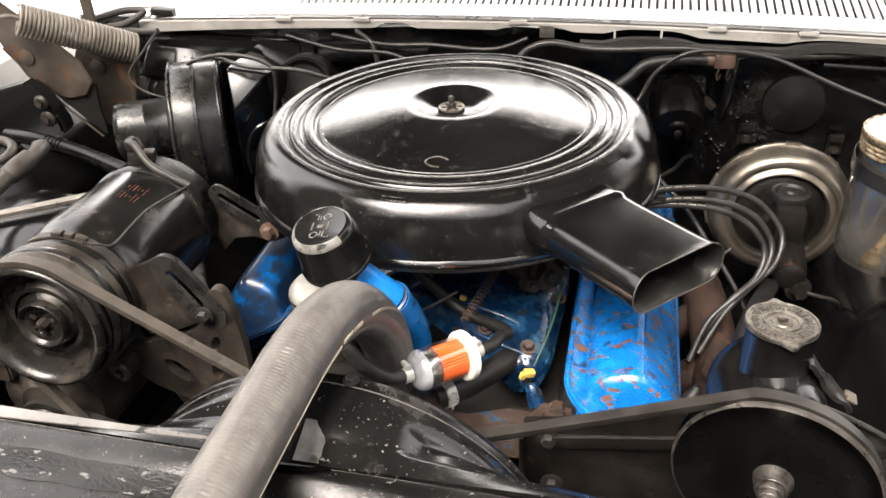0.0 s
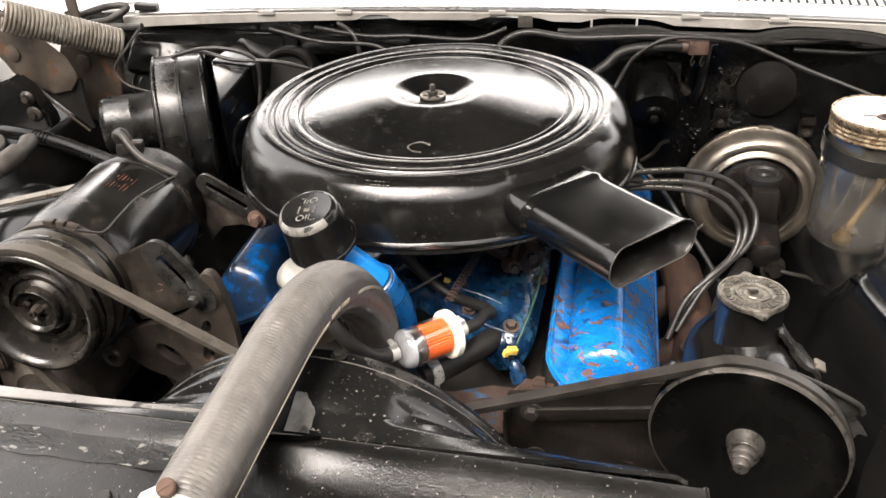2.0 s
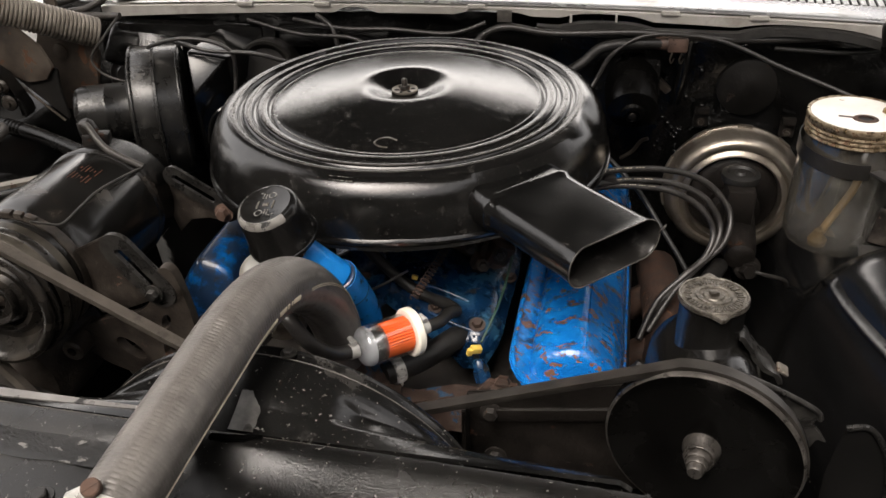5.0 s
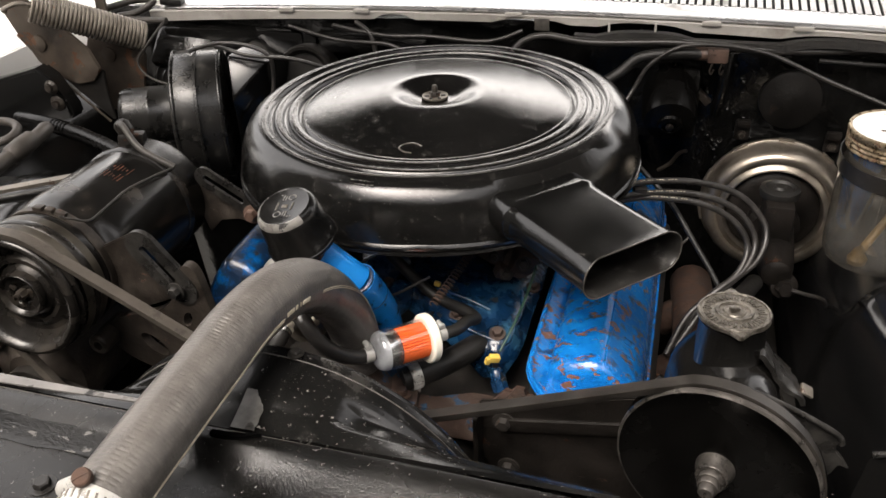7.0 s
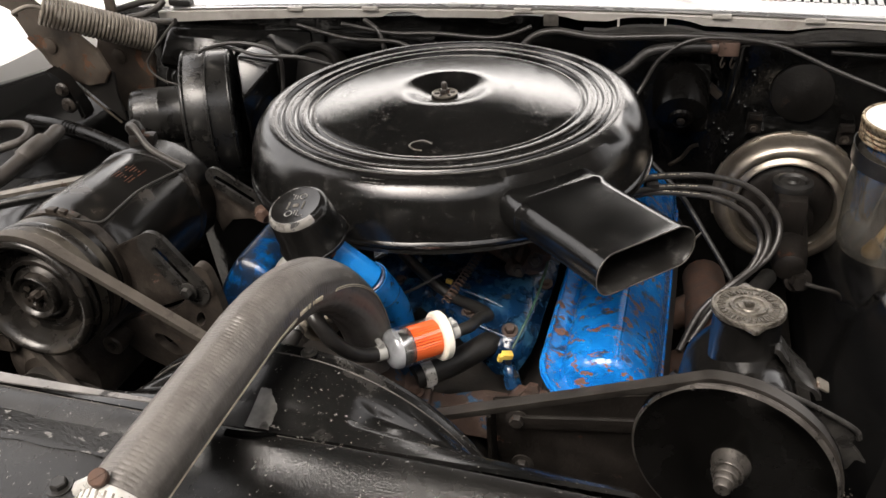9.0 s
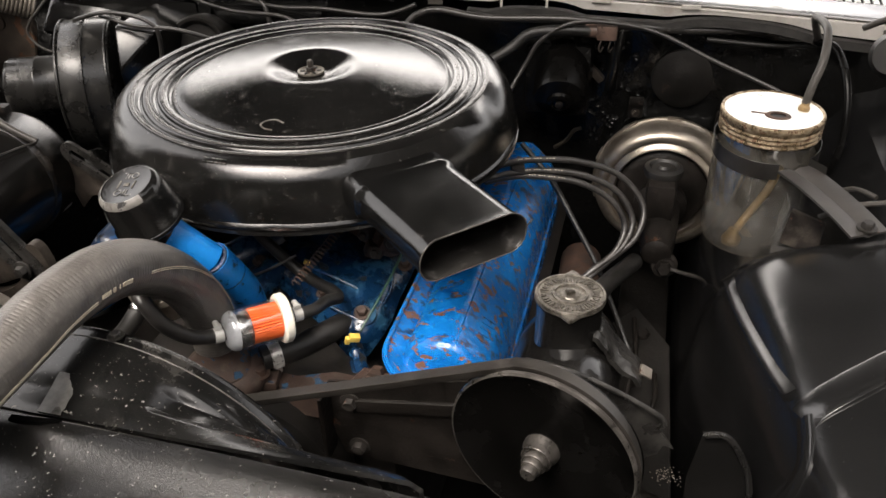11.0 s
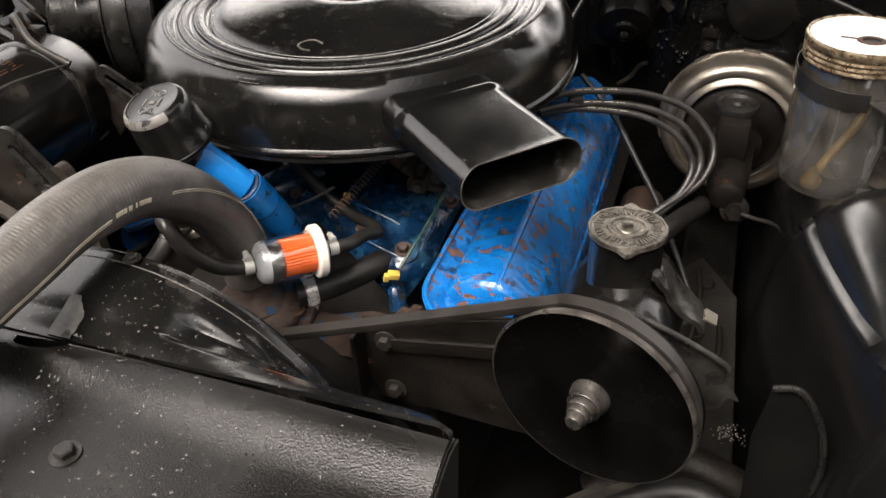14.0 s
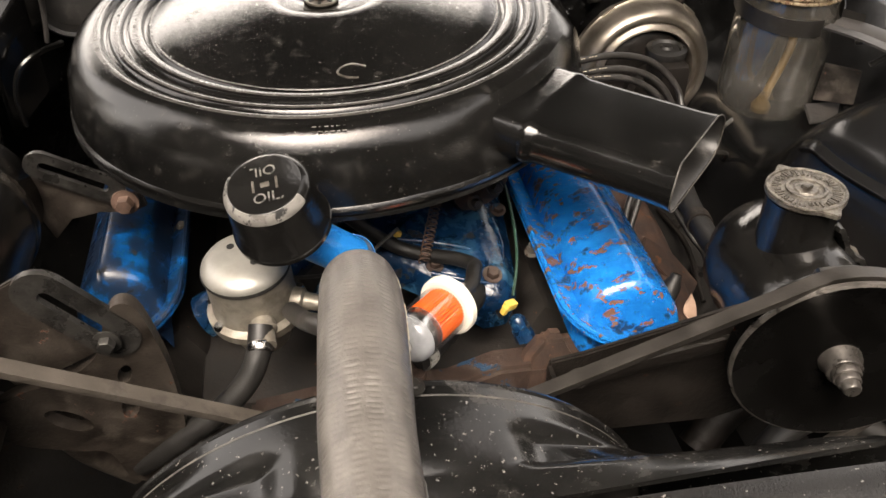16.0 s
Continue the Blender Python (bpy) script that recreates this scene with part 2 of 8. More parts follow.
    rib_black=material("scuffed_black_rib", (0.006, 0.0058, 0.0056), (0.013, 0.0125, 0.012), (0.20, 0.34), scale=40, bump=0.15),
    scuffed_steel=material("scuffed_dark_steel", (0.020, 0.019, 0.018), (0.060, 0.057, 0.053), (0.20, 0.36), metal=0.5, scale=50, bump=0.35, dust=((0.008, 0.0075, 0.007), 0.4, 70, 0.3), lump=(60, 0.5)),
    zinc=material("bright_zinc_band", (0.50, 0.49, 0.46), (0.66, 0.65, 0.62), (0.22, 0.36), metal=0.55, scale=80, bump=0.15),
    rust_blue=material("rusty_iron_with_blue_traces", (0.022, 0.0125, 0.009), (0.056, 0.033, 0.024), (0.55, 0.85), scale=44, bump=0.7, fine=220, chips=((0.012, 0.045, 0.09), 0.46, 44), dust=((0.09, 0.072, 0.055), 0.26, 60)),
    oily_black=material("oily_black_casting", (0.0038, 0.0036, 0.0034), (0.0085, 0.008, 0.0075), (0.10, 0.26), scale=40, bump=0.3, fine=240, dust=((0.10, 0.094, 0.086), 0.04, 130, 0.15), lump=(38, 0.7), spec=0.7),
    cap_black=material("worn_black_cap", (0.0045, 0.0044, 0.0043), (0.009, 0.0086, 0.0082), (0.13, 0.24), scale=22, bump=0.2, chips=((0.12, 0.112, 0.10), 0.10, 70), spec=0.45),
    deep_black=material("deep_dirty_black", (0.0035, 0.0031, 0.0027), (0.009, 0.0078, 0.0066), (0.5, 0.7), scale=30, bump=0.6, fine=160, chips=((0.02, 0.012, 0.008), 0.2, 40), spec=0.25),
    brass=material("worn_pulley_rim", (0.045, 0.041, 0.037), (0.115, 0.105, 0.096), (0.24, 0.40), metal=0.6, scale=60, bump=0.3, chips=((0.02, 0.016, 0.013), 0.3, 120)),
    yellow=material("yellow_plastic_plug", (0.55, 0.36, 0.06), (0.68, 0.48, 0.10), (0.4, 0.55), scale=60, bump=0.1),
    silver=material("silver_cowl_paint", (0.62, 0.62, 0.62), (0.74, 0.74, 0.73), (0.28, 0.42), metal=0.25, scale=20, bump=0.08, dust=((0.4, 0.39, 0.37), 0.25, 25)),
    weather=material("weathered_grey_strip", (0.026, 0.0235, 0.021), (0.085, 0.077, 0.068), (0.45, 0.65), scale=90, bump=0.6, chips=((0.15, 0.11, 0.075), 0.14, 160)),
    dark_strip=material("dark_frayed_rubber", (0.008, 0.0075, 0.007), (0.026, 0.024, 0.022), (0.45, 0.65), scale=90, bump=0.8, chips=((0.12, 0.09, 0.062), 0.16, 150)),
    white_body=material("white_car_paint", (0.76, 0.75, 0.72), (0.82, 0.81, 0.78), (0.25, 0.35), scale=8, bump=0.03),
    hinge=material("rusty_brown_hinge_steel", (0.024, 0.0175, 0.0125), (0.068, 0.052, 0.039), (0.5, 0.72), metal=0.2, scale=30, bump=0.45, chips=((0.095, 0.045, 0.023), 0.5, 20), dust=((0.12, 0.10, 0.08), 0.2, 16, 0.3)),
    spring=material("dull_spring_steel", (0.17, 0.145, 0.12), (0.28, 0.25, 0.215), (0.42, 0.6), metal=0.45, scale=60, bump=0.2, chips=(RUST, 0.14, 80)),
    hood_under=material("dark_hood_underside", (0.010, 0.0095, 0.009), (0.02, 0.0185, 0.017), (0.6, 0.8), scale=10, bump=0.2),
    blocker_dark=material("dark_light_blocker", (0.035, 0.033, 0.03), (0.055, 0.052, 0.048), (0.8, 0.9), scale=4, bump=0.3, fine=60),
    concrete=material("pale_concrete", (0.42, 0.41, 0.39), (0.55, 0.54, 0.51), (0.8, 0.92), scale=3, bump=0.3, fine=80, dust=((0.35, 0.33, 0.31), 0.3, 1.5)),
    orange_label=material("faded_orange_decal", (0.085, 0.028, 0.014), (0.022, 0.011, 0.008), (0.7, 0.9), scale=260, bump=0.1, spec=0.15),
    dark=material("dark_sheet_and_hole_shade", (0.005, 0.005, 0.005), (0.010, 0.010, 0.009), (0.6, 0.8), scale=10, bump=0.05),
    green_wire=material("green_wire_jacket", (0.010, 0.035, 0.022), (0.02, 0.055, 0.035), (0.4, 0.5), scale=60, bump=0.05),
    crest=material("worn_ring_sheen", (0.024, 0.0228, 0.0212), (0.055, 0.052, 0.048), (0.16, 0.3), scale=60, bump=0.3, chips=((0.006, 0.0058, 0.0055), 0.36, 150)),
    lip_pale=material("sky_sheen_lip", (0.10, 0.094, 0.088), (0.23, 0.218, 0.205), (0.22, 0.4), metal=0.3, scale=12, bump=0.12, chips=((0.012, 0.0115, 0.011), 0.40, 60)),
    gap_shade=material("black_gap_shade", (0.001, 0.001, 0.001), (0.002, 0.002, 0.002), (0.9, 1.0), scale=10, bump=0.0, spec=0.0),
    shroud_sheen=material("shroud_sheen_paint", (0.004, 0.004, 0.004), (0.008, 0.0077, 0.0072), (0.14, 0.28), scale=16, bump=0.12, dust=((0.25, 0.24, 0.226), 0.72, 42, 0.34)),
    scuffed=material("torn_pale_scuffs", (0.0035, 0.0034, 0.0032), (0.0075, 0.0072, 0.0068), (0.17, 0.30), scale=20, bump=0.3, chips=((0.085, 0.081, 0.076), 0.44, 110), stretch=(0.5, 1.3, 1)),
    arm_grey=material("dull_grey_steel_arm", (0.030, 0.028, 0.0265), (0.055, 0.051, 0.048), (0.38, 0.55), metal=0.2, scale=40, bump=0.2, chips=((0.075, 0.042, 0.028), 0.16, 60)),
    paper_tan=material("tan_dry_leaf", (0.20, 0.125, 0.085), (0.30, 0.20, 0.145), (0.7, 0.85), scale=60, bump=0.3),
)


def clear_material(name, tint, gloss, haze, dirt_colour):
    """A thin clear wall: see-through, glossy by Fresnel, with a light film of dirt."""
    m = bpy.data.materials.new(name)
    m.use_nodes = True
    n, l = m.node_tree.nodes, m.node_tree.links
    n.remove(n["Principled BSDF"])
    see, shine, dirt = n.new("ShaderNodeBsdfTransparent"), n.new("ShaderNodeBsdfGlossy"), n.new("ShaderNodeBsdfDiffuse")
    see.inputs["Color"].default_value = (*tint, 1)
    shine.inputs["Roughness"].default_value = 0.05
    dirt.inputs["Color"].default_value = (*dirt_colour, 1)
    fr, edge = n.new("ShaderNodeMapRange"), n.new("ShaderNodeLayerWeight")
    edge.inputs["Blend"].default_value = 0.25
    l.new(edge.outputs["Facing"], fr.inputs[0])
    for key, v in zip(("From Min", "From Max", "To Min", "To Max"), (0.0, 1.0, 0.14, gloss)):
        fr.inputs[key].default_value = v
    tc, no, mr = n.new("ShaderNodeTexCoord"), n.new("ShaderNodeTexNoise"), n.new("ShaderNodeMapRange")
    no.inputs["Scale"].default_value, no.inputs["Detail"].default_value = 30, 7
    l.new(tc.outputs["Object"], no.inputs["Vector"])
    l.new(no.outputs[0], mr.inputs[0])
    for key, v in zip(("From Min", "From Max", "To Min", "To Max"), (0.35, 0.7, haze * 0.4, haze * 1.6)):
        mr.inputs[key].default_value = v
    a, b = n.new("ShaderNodeMixShader"), n.new("ShaderNodeMixShader")
    l.new(mr.outputs[0], a.inputs[0])
    l.new(see.outputs[0], a.inputs[1])
    l.new(dirt.outputs[0], a.inputs[2])
    l.new(fr.outputs[0], b.inputs[0])
    l.new(a.outputs[0], b.inputs[1])
    l.new(shine.outputs[0], b.inputs[2])
    l.new(b.outputs[0], n["Material Output"].inputs["Surface"])
    return m


M["clear"] = clear_material("clear_filter_plastic", (0.96, 0.97, 0.98), 0.7, 0.05, (0.5, 0.5, 0.5))
M["cloudy"] = clear_material("cloudy_filter_plastic", (0.88, 0.90, 0.92), 0.5, 0.52, (0.55, 0.57, 0.60))
M["glass"] = clear_material("grimy_jar_glass", (0.80, 0.79, 0.76), 0.6, 0.15, (0.26, 0.24, 0.205))


# ---------------------------------------------------------------- mesh tools
def axes(axis, hint=(0, 0, 1)):
    """A rotation whose z column runs along axis."""
    z = Vector(axis).normalized()
    h = Vector(hint)
    if abs(z.dot(h.normalized())) > 0.98:
        h = Vector((0, 1, 0))
    x = h.cross(z).normalized()
    y = z.cross(x)
    return Matrix((x, y, z)).transposed().to_4x4()


def at(origin, axis=(0, 0, 1), hint=(0, 0, 1)):
    return Matrix.Translation(origin) @ axes(axis, hint)


def add_mesh(bm, verts, faces, m=None):
    vs = [bm.verts.new(m @ Vector(v) if m else v) for v in verts]
    for f in faces:
        try:
            bm.faces.new([vs[i] for i in f])
        except ValueError:
            pass
    return vs


def lathe(bm, profile, m=None, seg=48, closed=False):
    """Turns (radius, height) pairs about the z axis of m."""
    verts, faces, rows = [], [], []
    for r, h in profile:
        if r < 1e-6:
            rows.append([len(verts)])
            verts.append((0, 0, h))
        else:
            rows.append(list(range(len(verts), len(verts) + seg)))
            verts += [(r * math.cos(2 * math.pi * i / seg), r * math.sin(2 * math.pi * i / seg), h) for i in range(seg)]
    pairs = list(zip(rows, rows[1:])) + ([(rows[-1], rows[0])] if closed else [])
    for a, b in pairs:
        for i in range(seg):
            j = (i + 1) % seg
            if len(a) == 1 and len(b) == 1:
                continue
            if len(a) == 1:
                faces.append((a[0], b[i], b[j]))
            elif len(b) == 1:
                faces.append((a[i], b[0], a[j]))
            else:
                faces.append((a[i], b[i], b[j], a[j]))
    add_mesh(bm, verts, faces, m)
    return bm


def smooth_path(points, n=10, loop=False):
    """Catmull-Rom through the points."""
    p = [Vector(q) for q in points]
    out = []
    k = len(p)
    for i in range(k if loop else k - 1):
        a, b, c, d = (p[(i + o) % k] if loop else p[min(max(i + o, 0), k - 1)] for o in (-1, 0, 1, 2))
        for s in range(n):
            t = s / n
            out.append(0.5 * (2 * b + (c - a) * t + (2 * a - 5 * b + 4 * c - d) * t * t + (3 * b - a - 3 * c + d) * t ** 3))
    if not loop:
        out.append(p[-1])
    return out


def sweep(bm, path, shape, loop=False, caps=True, up=(0, 0, 1), scale=None):
    """Sweeps a closed 2D shape, a list of (side, up) pairs, along a path of points."""
    n, k = len(path), len(shape)
    rings = []
    side = None
    for i, p in enumerate(path):
        a, b = (path[(i - 1) % n], path[(i + 1) % n]) if loop else (path[max(i - 1, 0)], path[min(i + 1, n - 1)])
        d = (b - a).normalized()
        if side is None:
            u = Vector(up)
            if abs(u.normalized().dot(d)) > 0.97:
                u = Vector((1, 0, 0)) if abs(d.x) < 0.9 else Vector((0, 1, 0))
            side = d.cross(u).normalized()
        else:
            side = (side - d * side.dot(d)).normalized()
        over = side.cross(d)
        s = scale(i / (n - 1)) if scale else 1.0
        rings.append([bm.verts.new(p + side * (x * s) + over * (y * s)) for x, y in shape])
    for i in range(n if loop else n - 1):
        a, b = rings[i], rings[(i + 1) % n]
        for j in range(k):
            bm.faces.new((a[j], a[(j + 1) % k], b[(j + 1) % k], b[j]))
    if caps and not loop:
        bm.faces.new(list(reversed(rings[0])))
        bm.faces.new(rings[-1])
    return bm


def disc(r, n=12):
    return [(r * math.cos(2 * math.pi * i / n), r * math.sin(2 * math.pi * i / n)) for i in range(n)]


def tube(points, r, n=12, steps=8, bm=None, loop=False):
    bm = bm or bmesh.new()
    return sweep(bm, smooth_path(points, steps, loop), disc(r, n), loop)


def box(bm, size, m=None, bevel=0.0, seg=2):
    """A box of that size about the origin of m, its edges rounded."""
    t = bmesh.new()
    bmesh.ops.create_cube(t, size=1.0, matrix=Matrix.Diagonal((*size, 1)))
    if bevel:
        bmesh.ops.bevel(t, geom=list(t.edges), offset=bevel, segments=seg, affect="EDGES", profile=0.6)
    t.transform(m or Matrix())
    return join(bm, t)


def join(bm, other):
    me = bpy.data.meshes.new("tmp")
    other.to_mesh(me)
    other.free()
    bm.from_mesh(me)
    bpy.data.meshes.remove(me)
    return bm


def plate(bm, outline, thick, m=None, bevel=0.0015):
    """An extruded outline in the xy plane of m, thick along its z, with a small bevel."""
    t = bmesh.new()
    f = t.faces.new([t.verts.new((x, y, -thick / 2)) for x, y in outline])
    r = bmesh.ops.extrude_face_region(t, geom=[f])
    bmesh.ops.translate(t, vec=(0, 0, thick), verts=[v for v in r["geom"] if isinstance(v, bmesh.types.BMVert)])
    bmesh.ops.recalc_face_normals(t, faces=list(t.faces))
    if bevel:
        bmesh.ops.bevel(t, geom=[e for e in t.edges if e.calc_face_angle(0) > 0.9], offset=bevel, segments=2, affect="EDGES")
    t.transform(m or Matrix())
    return join(bm, t)


def holed_plate(bm, outline, holes, thick, m=None):
    """An extruded outline with openings right through it."""
    t = bmesh.new()
    edges = []
    for loop in [outline] + holes:
        vs = [t.verts.new((x, y, -thick / 2)) for x, y in loop]
        edges += [t.edges.new((a, b)) for a, b in zip(vs, vs[1:] + vs[:1])]
    bmesh.ops.triangle_fill(t, edges=edges, use_beauty=True)
    r = bmesh.ops.extrude_face_region(t, geom=list(t.faces))
    bmesh.ops.translate(t, vec=(0, 0, thick), verts=[v for v in r["geom"] if isinstance(v, bmesh.types.BMVert)])
    bmesh.ops.recalc_face_normals(t, faces=list(t.faces))
    t.transform(m or Matrix())
    return join(bm, t)


def round_outline(w, h, r, n=6):
    pts = []
    for cx, cy, a0 in ((w / 2 - r, h / 2 - r, 0), (-w / 2 + r, h / 2 - r, 90), (-w / 2 + r, -h / 2 + r, 180), (w / 2 - r, -h / 2 + r, 270)):
        pts += [(cx + r * math.cos(radians(a0 + 90 * i / n)), cy + r * math.sin(radians(a0 + 90 * i / n))) for i in range(n + 1)]
    return pts


def loft(bm, rings, closed=True, caps=True):
    """Skins rows of points, all of one length."""
    vs = [[bm.verts.new(p) for p in ring] for ring in rings]
    k = len(vs[0])
    for a, b in zip(vs, vs[1:]):
        for j in range(k if closed else k - 1):
            bm.faces.new((a[j], a[(j + 1) % k], b[(j + 1) % k], b[j]))
    if closed and caps:
        bm.faces.new(list(reversed(vs[0])))
        bm.faces.new(vs[-1])
    return bm


def hexagon(bm, r, h, m):
    """A hexagon head with a chamfered top, standing on the xy plane of m."""
    lathe(bm, [(0, 0), (r, 0), (r, h * 0.8), (r * 0.84, h), (0, h)], m, 6)


def bolt_mesh(r=0.006, h=0.005, m=None, washer=True):
    bm = bmesh.new()
    m = m or Matrix()
    if washer:
        lathe(bm, [(0, 0), (r * 1.55, 0), (r * 1.55, r * 0.25), (0, r * 0.25)], m, 20)
    hexagon(bm, r, h, m @ Matrix.Translation((0, 0, r * 0.2)))
    return bm


def finish(name, bm, mat, smooth=True, angle=40):
    bmesh.ops.recalc_face_normals(bm, faces=list(bm.faces))
    if smooth:
        lim = radians(angle)
        for f in bm.faces:
            f.smooth = True
        for e in bm.edges:
            if len(e.link_faces) == 2 and e.calc_face_angle(0) > lim:
                e.smooth = False
    me = bpy.data.meshes.new(name)
    bm.to_mesh(me)
    bm.free()
    me.materials.append(M[mat])
    return me


def thing(name, loc, label, category, group="", kind=""):
    ob = new(name)
    ob.location = loc
    ob.empty_display_size = 0.02
    return tagged(ob, label, category, group, kind)


def part(name, bm, mat, parent, label="", smooth=True, angle=40):
    """Links a bmesh, given in world metres, as one mesh under a thing or a part."""
    ob = new(name, finish(name, bm, mat, smooth, angle))
    ob.parent = parent
    ob.matrix_parent_inverse = parent.matrix_basis.inverted()
    return tagged(ob, label)


def pieces(name, me, places, parent):
    """Alike small parts on one mesh."""
    for m in places:
        ob = new(name, me)
        ob.parent = parent
        ob.matrix_parent_inverse = parent.matrix_world.inverted()
        ob.matrix_basis = m
        tagged(ob)


def solid(name, bm, mat, label, category, group="", kind="", smooth=True, angle=40):
    """A thing that is one mesh."""
    return tagged(new(name, finish(name, bm, mat, smooth, angle)), label, category, group, kind)


# ---------------------------------------------------------------- setting
def ground():
    bm = bmesh.new()
    add_mesh(bm, [(-400, -400, 0), (400, -400, 0), (400, 400, 0), (-400, 400, 0)], [(0, 1, 2, 3)])
    solid("ground", bm, "concrete", "pale dusty concrete ground round the car", "ground", kind="structure")


def grid_surface(fn, us, vs, thick):
    """A sheet from fn(u, v), with its own thickness downwards."""
    bm = bmesh.new()
    rows = [[bm.verts.new(fn(u, v)) for v in vs] for u in us]
    for a, b in zip(rows, rows[1:]):
        for j in range(len(vs) - 1):
            bm.faces.new((a[j], a[j + 1], b[j + 1], b[j]))
    bmesh.ops.recalc_face_normals(bm, faces=list(bm.faces))
    bmesh.ops.solidify(bm, geom=list(bm.faces), thickness=thick)
    return bm


def steps(a, b, n):
    return [a + (b - a) * i / n for i in range(n + 1)]


def firewall():
    def fn(x, z):
        y = 0.285 + 0.01 * math.sin(7 * x) + 0.006 * noise.noise((x * 18, z * 18, 3.1)) + 0.003 * noise.noise((x * 60, z * 60, 1.0))
        return (x, y, z)
    solid("wall_firewall", grid_surface(fn, steps(-0.66, 0.68, 110), steps(0.25, 1.0, 60), 0.01), "tar_black",
          "black firewall covered with lumpy sound deadener", "firewall", kind="structure")


def cowl():
    cw = thing("cowl_panel", (0, 0.3, 1.0), "silver painted cowl with a slotted vent grille", "cowl", kind="structure")
    def seam(x):
        return 1.0145 - 0.040 * x * x
    def low(x):
        z = seam(x) - 0.0118 - 0.020 * x * x
        for c, half, h in ((-0.139, 0.030, 0.0075), (0.058, 0.052, 0.006), (0.212, 0.060, 0.0075), (0.47, 0.09, 0.0085)):
            d = abs(x - c) / half
            if d < 1:
                z += h * (1 - d ** 3)
        return z
    E = 0.255
    xs = steps(-0.54, 0.70, 180)
    # front flange with scalloped lower edge
    bm = bmesh.new()
    loft(bm, [[Vector((x, E + 0.002, low(x))), Vector((x, E, low(x))), Vector((x, E - 0.0005, seam(x) - 0.002)), Vector((x, E + 0.001, seam(x) - 0.0006)), Vector((x, E + 0.010, seam(x) - 0.0006)), Vector((x, E + 0.010, seam(x) - 0.003)), Vector((x, E + 0.002, seam(x) - 0.003))] for x in xs])
    part("front_flange", bm, "flange_grey", cw)
    # rounded nose above the seam
    bm = bmesh.new()
    nose = ((0.004, 0.0012), (0.001, 0.0016), (0.0, 0.0030), (0.0015, 0.0046), (0.006, 0.0058), (0.020, 0.0068), (0.036, 0.0078), (0.044, 0.0092), (0.047, 0.0095), (0.0475, 0.005), (0.02, 0.003))
    loft(bm, [[Vector((x, E + p, seam(x) + q)) for p, q in nose] for x in steps(-0.52, 0.80, 120)])
    part("nose", bm, "nose", cw)
    # slotted grille
    bm = bmesh.new()
    for i in range(100):
        x = -0.30 + i * 0.0109
        y, z = E + 0.0475, seam(x) + 0.0092
        fan = 0.10 * max(0.0, x - 0.45)
        sweep(bm, [Vector((x, y, z)), Vector((x - 0.2 * fan, y + 0.12, z + 0.022)), Vector((x - fan, y + 0.30, z + 0.054))], [(-0.0034, -0.002), (0.0034, -0.002), (0.0034, 0.0004), (0.0024, 0.0012), (-0.0024, 0.0012), (-0.0034, 0.0004)])
    tagged(part("louvre_bars", bm, "silver", cw), kind="stuff")
    for x0, x1 in ((-0.60, -0.306), (0.788, 0.83)):
        bm = grid_surface(lambda x, v: (x, E + 0.0475 + v, seam(x) + 0.0092 + 0.18 * v), steps(x0, x1, 8), steps(0, 0.3, 4), 0.004)
        part("plain_end", bm, "silver", cw)
    # dark sheet under the bars; the plenum's shade is put into its colour
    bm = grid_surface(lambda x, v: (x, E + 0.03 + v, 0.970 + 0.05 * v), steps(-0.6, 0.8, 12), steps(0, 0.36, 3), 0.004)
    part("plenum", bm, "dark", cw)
    bm = grid_surface(lambda x, v: (x, E + 0.345 + v, seam(x) + 0.060 + 0.16 * v), steps(-0.75, 0.8, 16), steps(0, 0.6, 4), 0.01)
    part("rear_deck", bm, "silver", cw)
    # weather strip under the flange
    bm = bmesh.new()
    path = [Vector((x, E - 0.004 + 0.002 * math.sin(31 * x), low(x) - 0.011 - 0.004 * math.sin(9 * x))) for x in steps(0.12, 0.70, 60)]
    sweep(bm, path, [(-0.006, -0.006), (0.006, -0.005), (0.005, 0.005), (-0.004, 0.006)], up=(0, 0, 1))
    part("weather_strip", bm, "dark_strip", cw, "frayed grey rubber weather strip")
    rnd = random.Random(5)
    bm = bmesh.new()
    for i in range(60):
        x = rnd.uniform(0.12, 0.34)
        z = low(x) - 0.015 - 0.004 * math.sin(9 * x)
        sweep(bm, [Vector((x, E - 0.010, z)), Vector((x - rnd.uniform(0.002, 0.008), E - 0.011, z - rnd.uniform(0.002, 0.006)))], disc(0.0004, 4))
    tagged(part("frayed_threads", bm, "weather", cw), kind="stuff")
    for x in (-0.304, -0.186, 0.036, 0.294, 0.405):
        bm = bmesh.new()
        box(bm, (0.024, 0.005, 0.0055), pose(x, E - 0.002, seam(x) + 0.0002, 0, 0, 0), 0.0012)
        part("clip", bm, "flange_grey", cw)
    for x, w in ((0.075, 0.02), (0.165, 0.003), (0.225, 0.003)):
        bm = bmesh.new()
        box(bm, (w, 0.003, 0.016), pose(x, E - 0.002, low(x) - 0.006), 0.0008)
        part("tab", bm, "flange_grey" if w < 0.01 else "weather", cw)


def open_hood():
    def fn(x, v):
        return (x, 0.46 - 0.26 * v, 1.215 + 1.44 * v - 0.03 * (x / 0.8) ** 2)
    solid("hood", grid_surface(fn, steps(-0.72, 0.76, 14), steps(0, 1, 10), 0.02), "hood_under", "dark underside of the propped open hood", "hood", kind="structure")


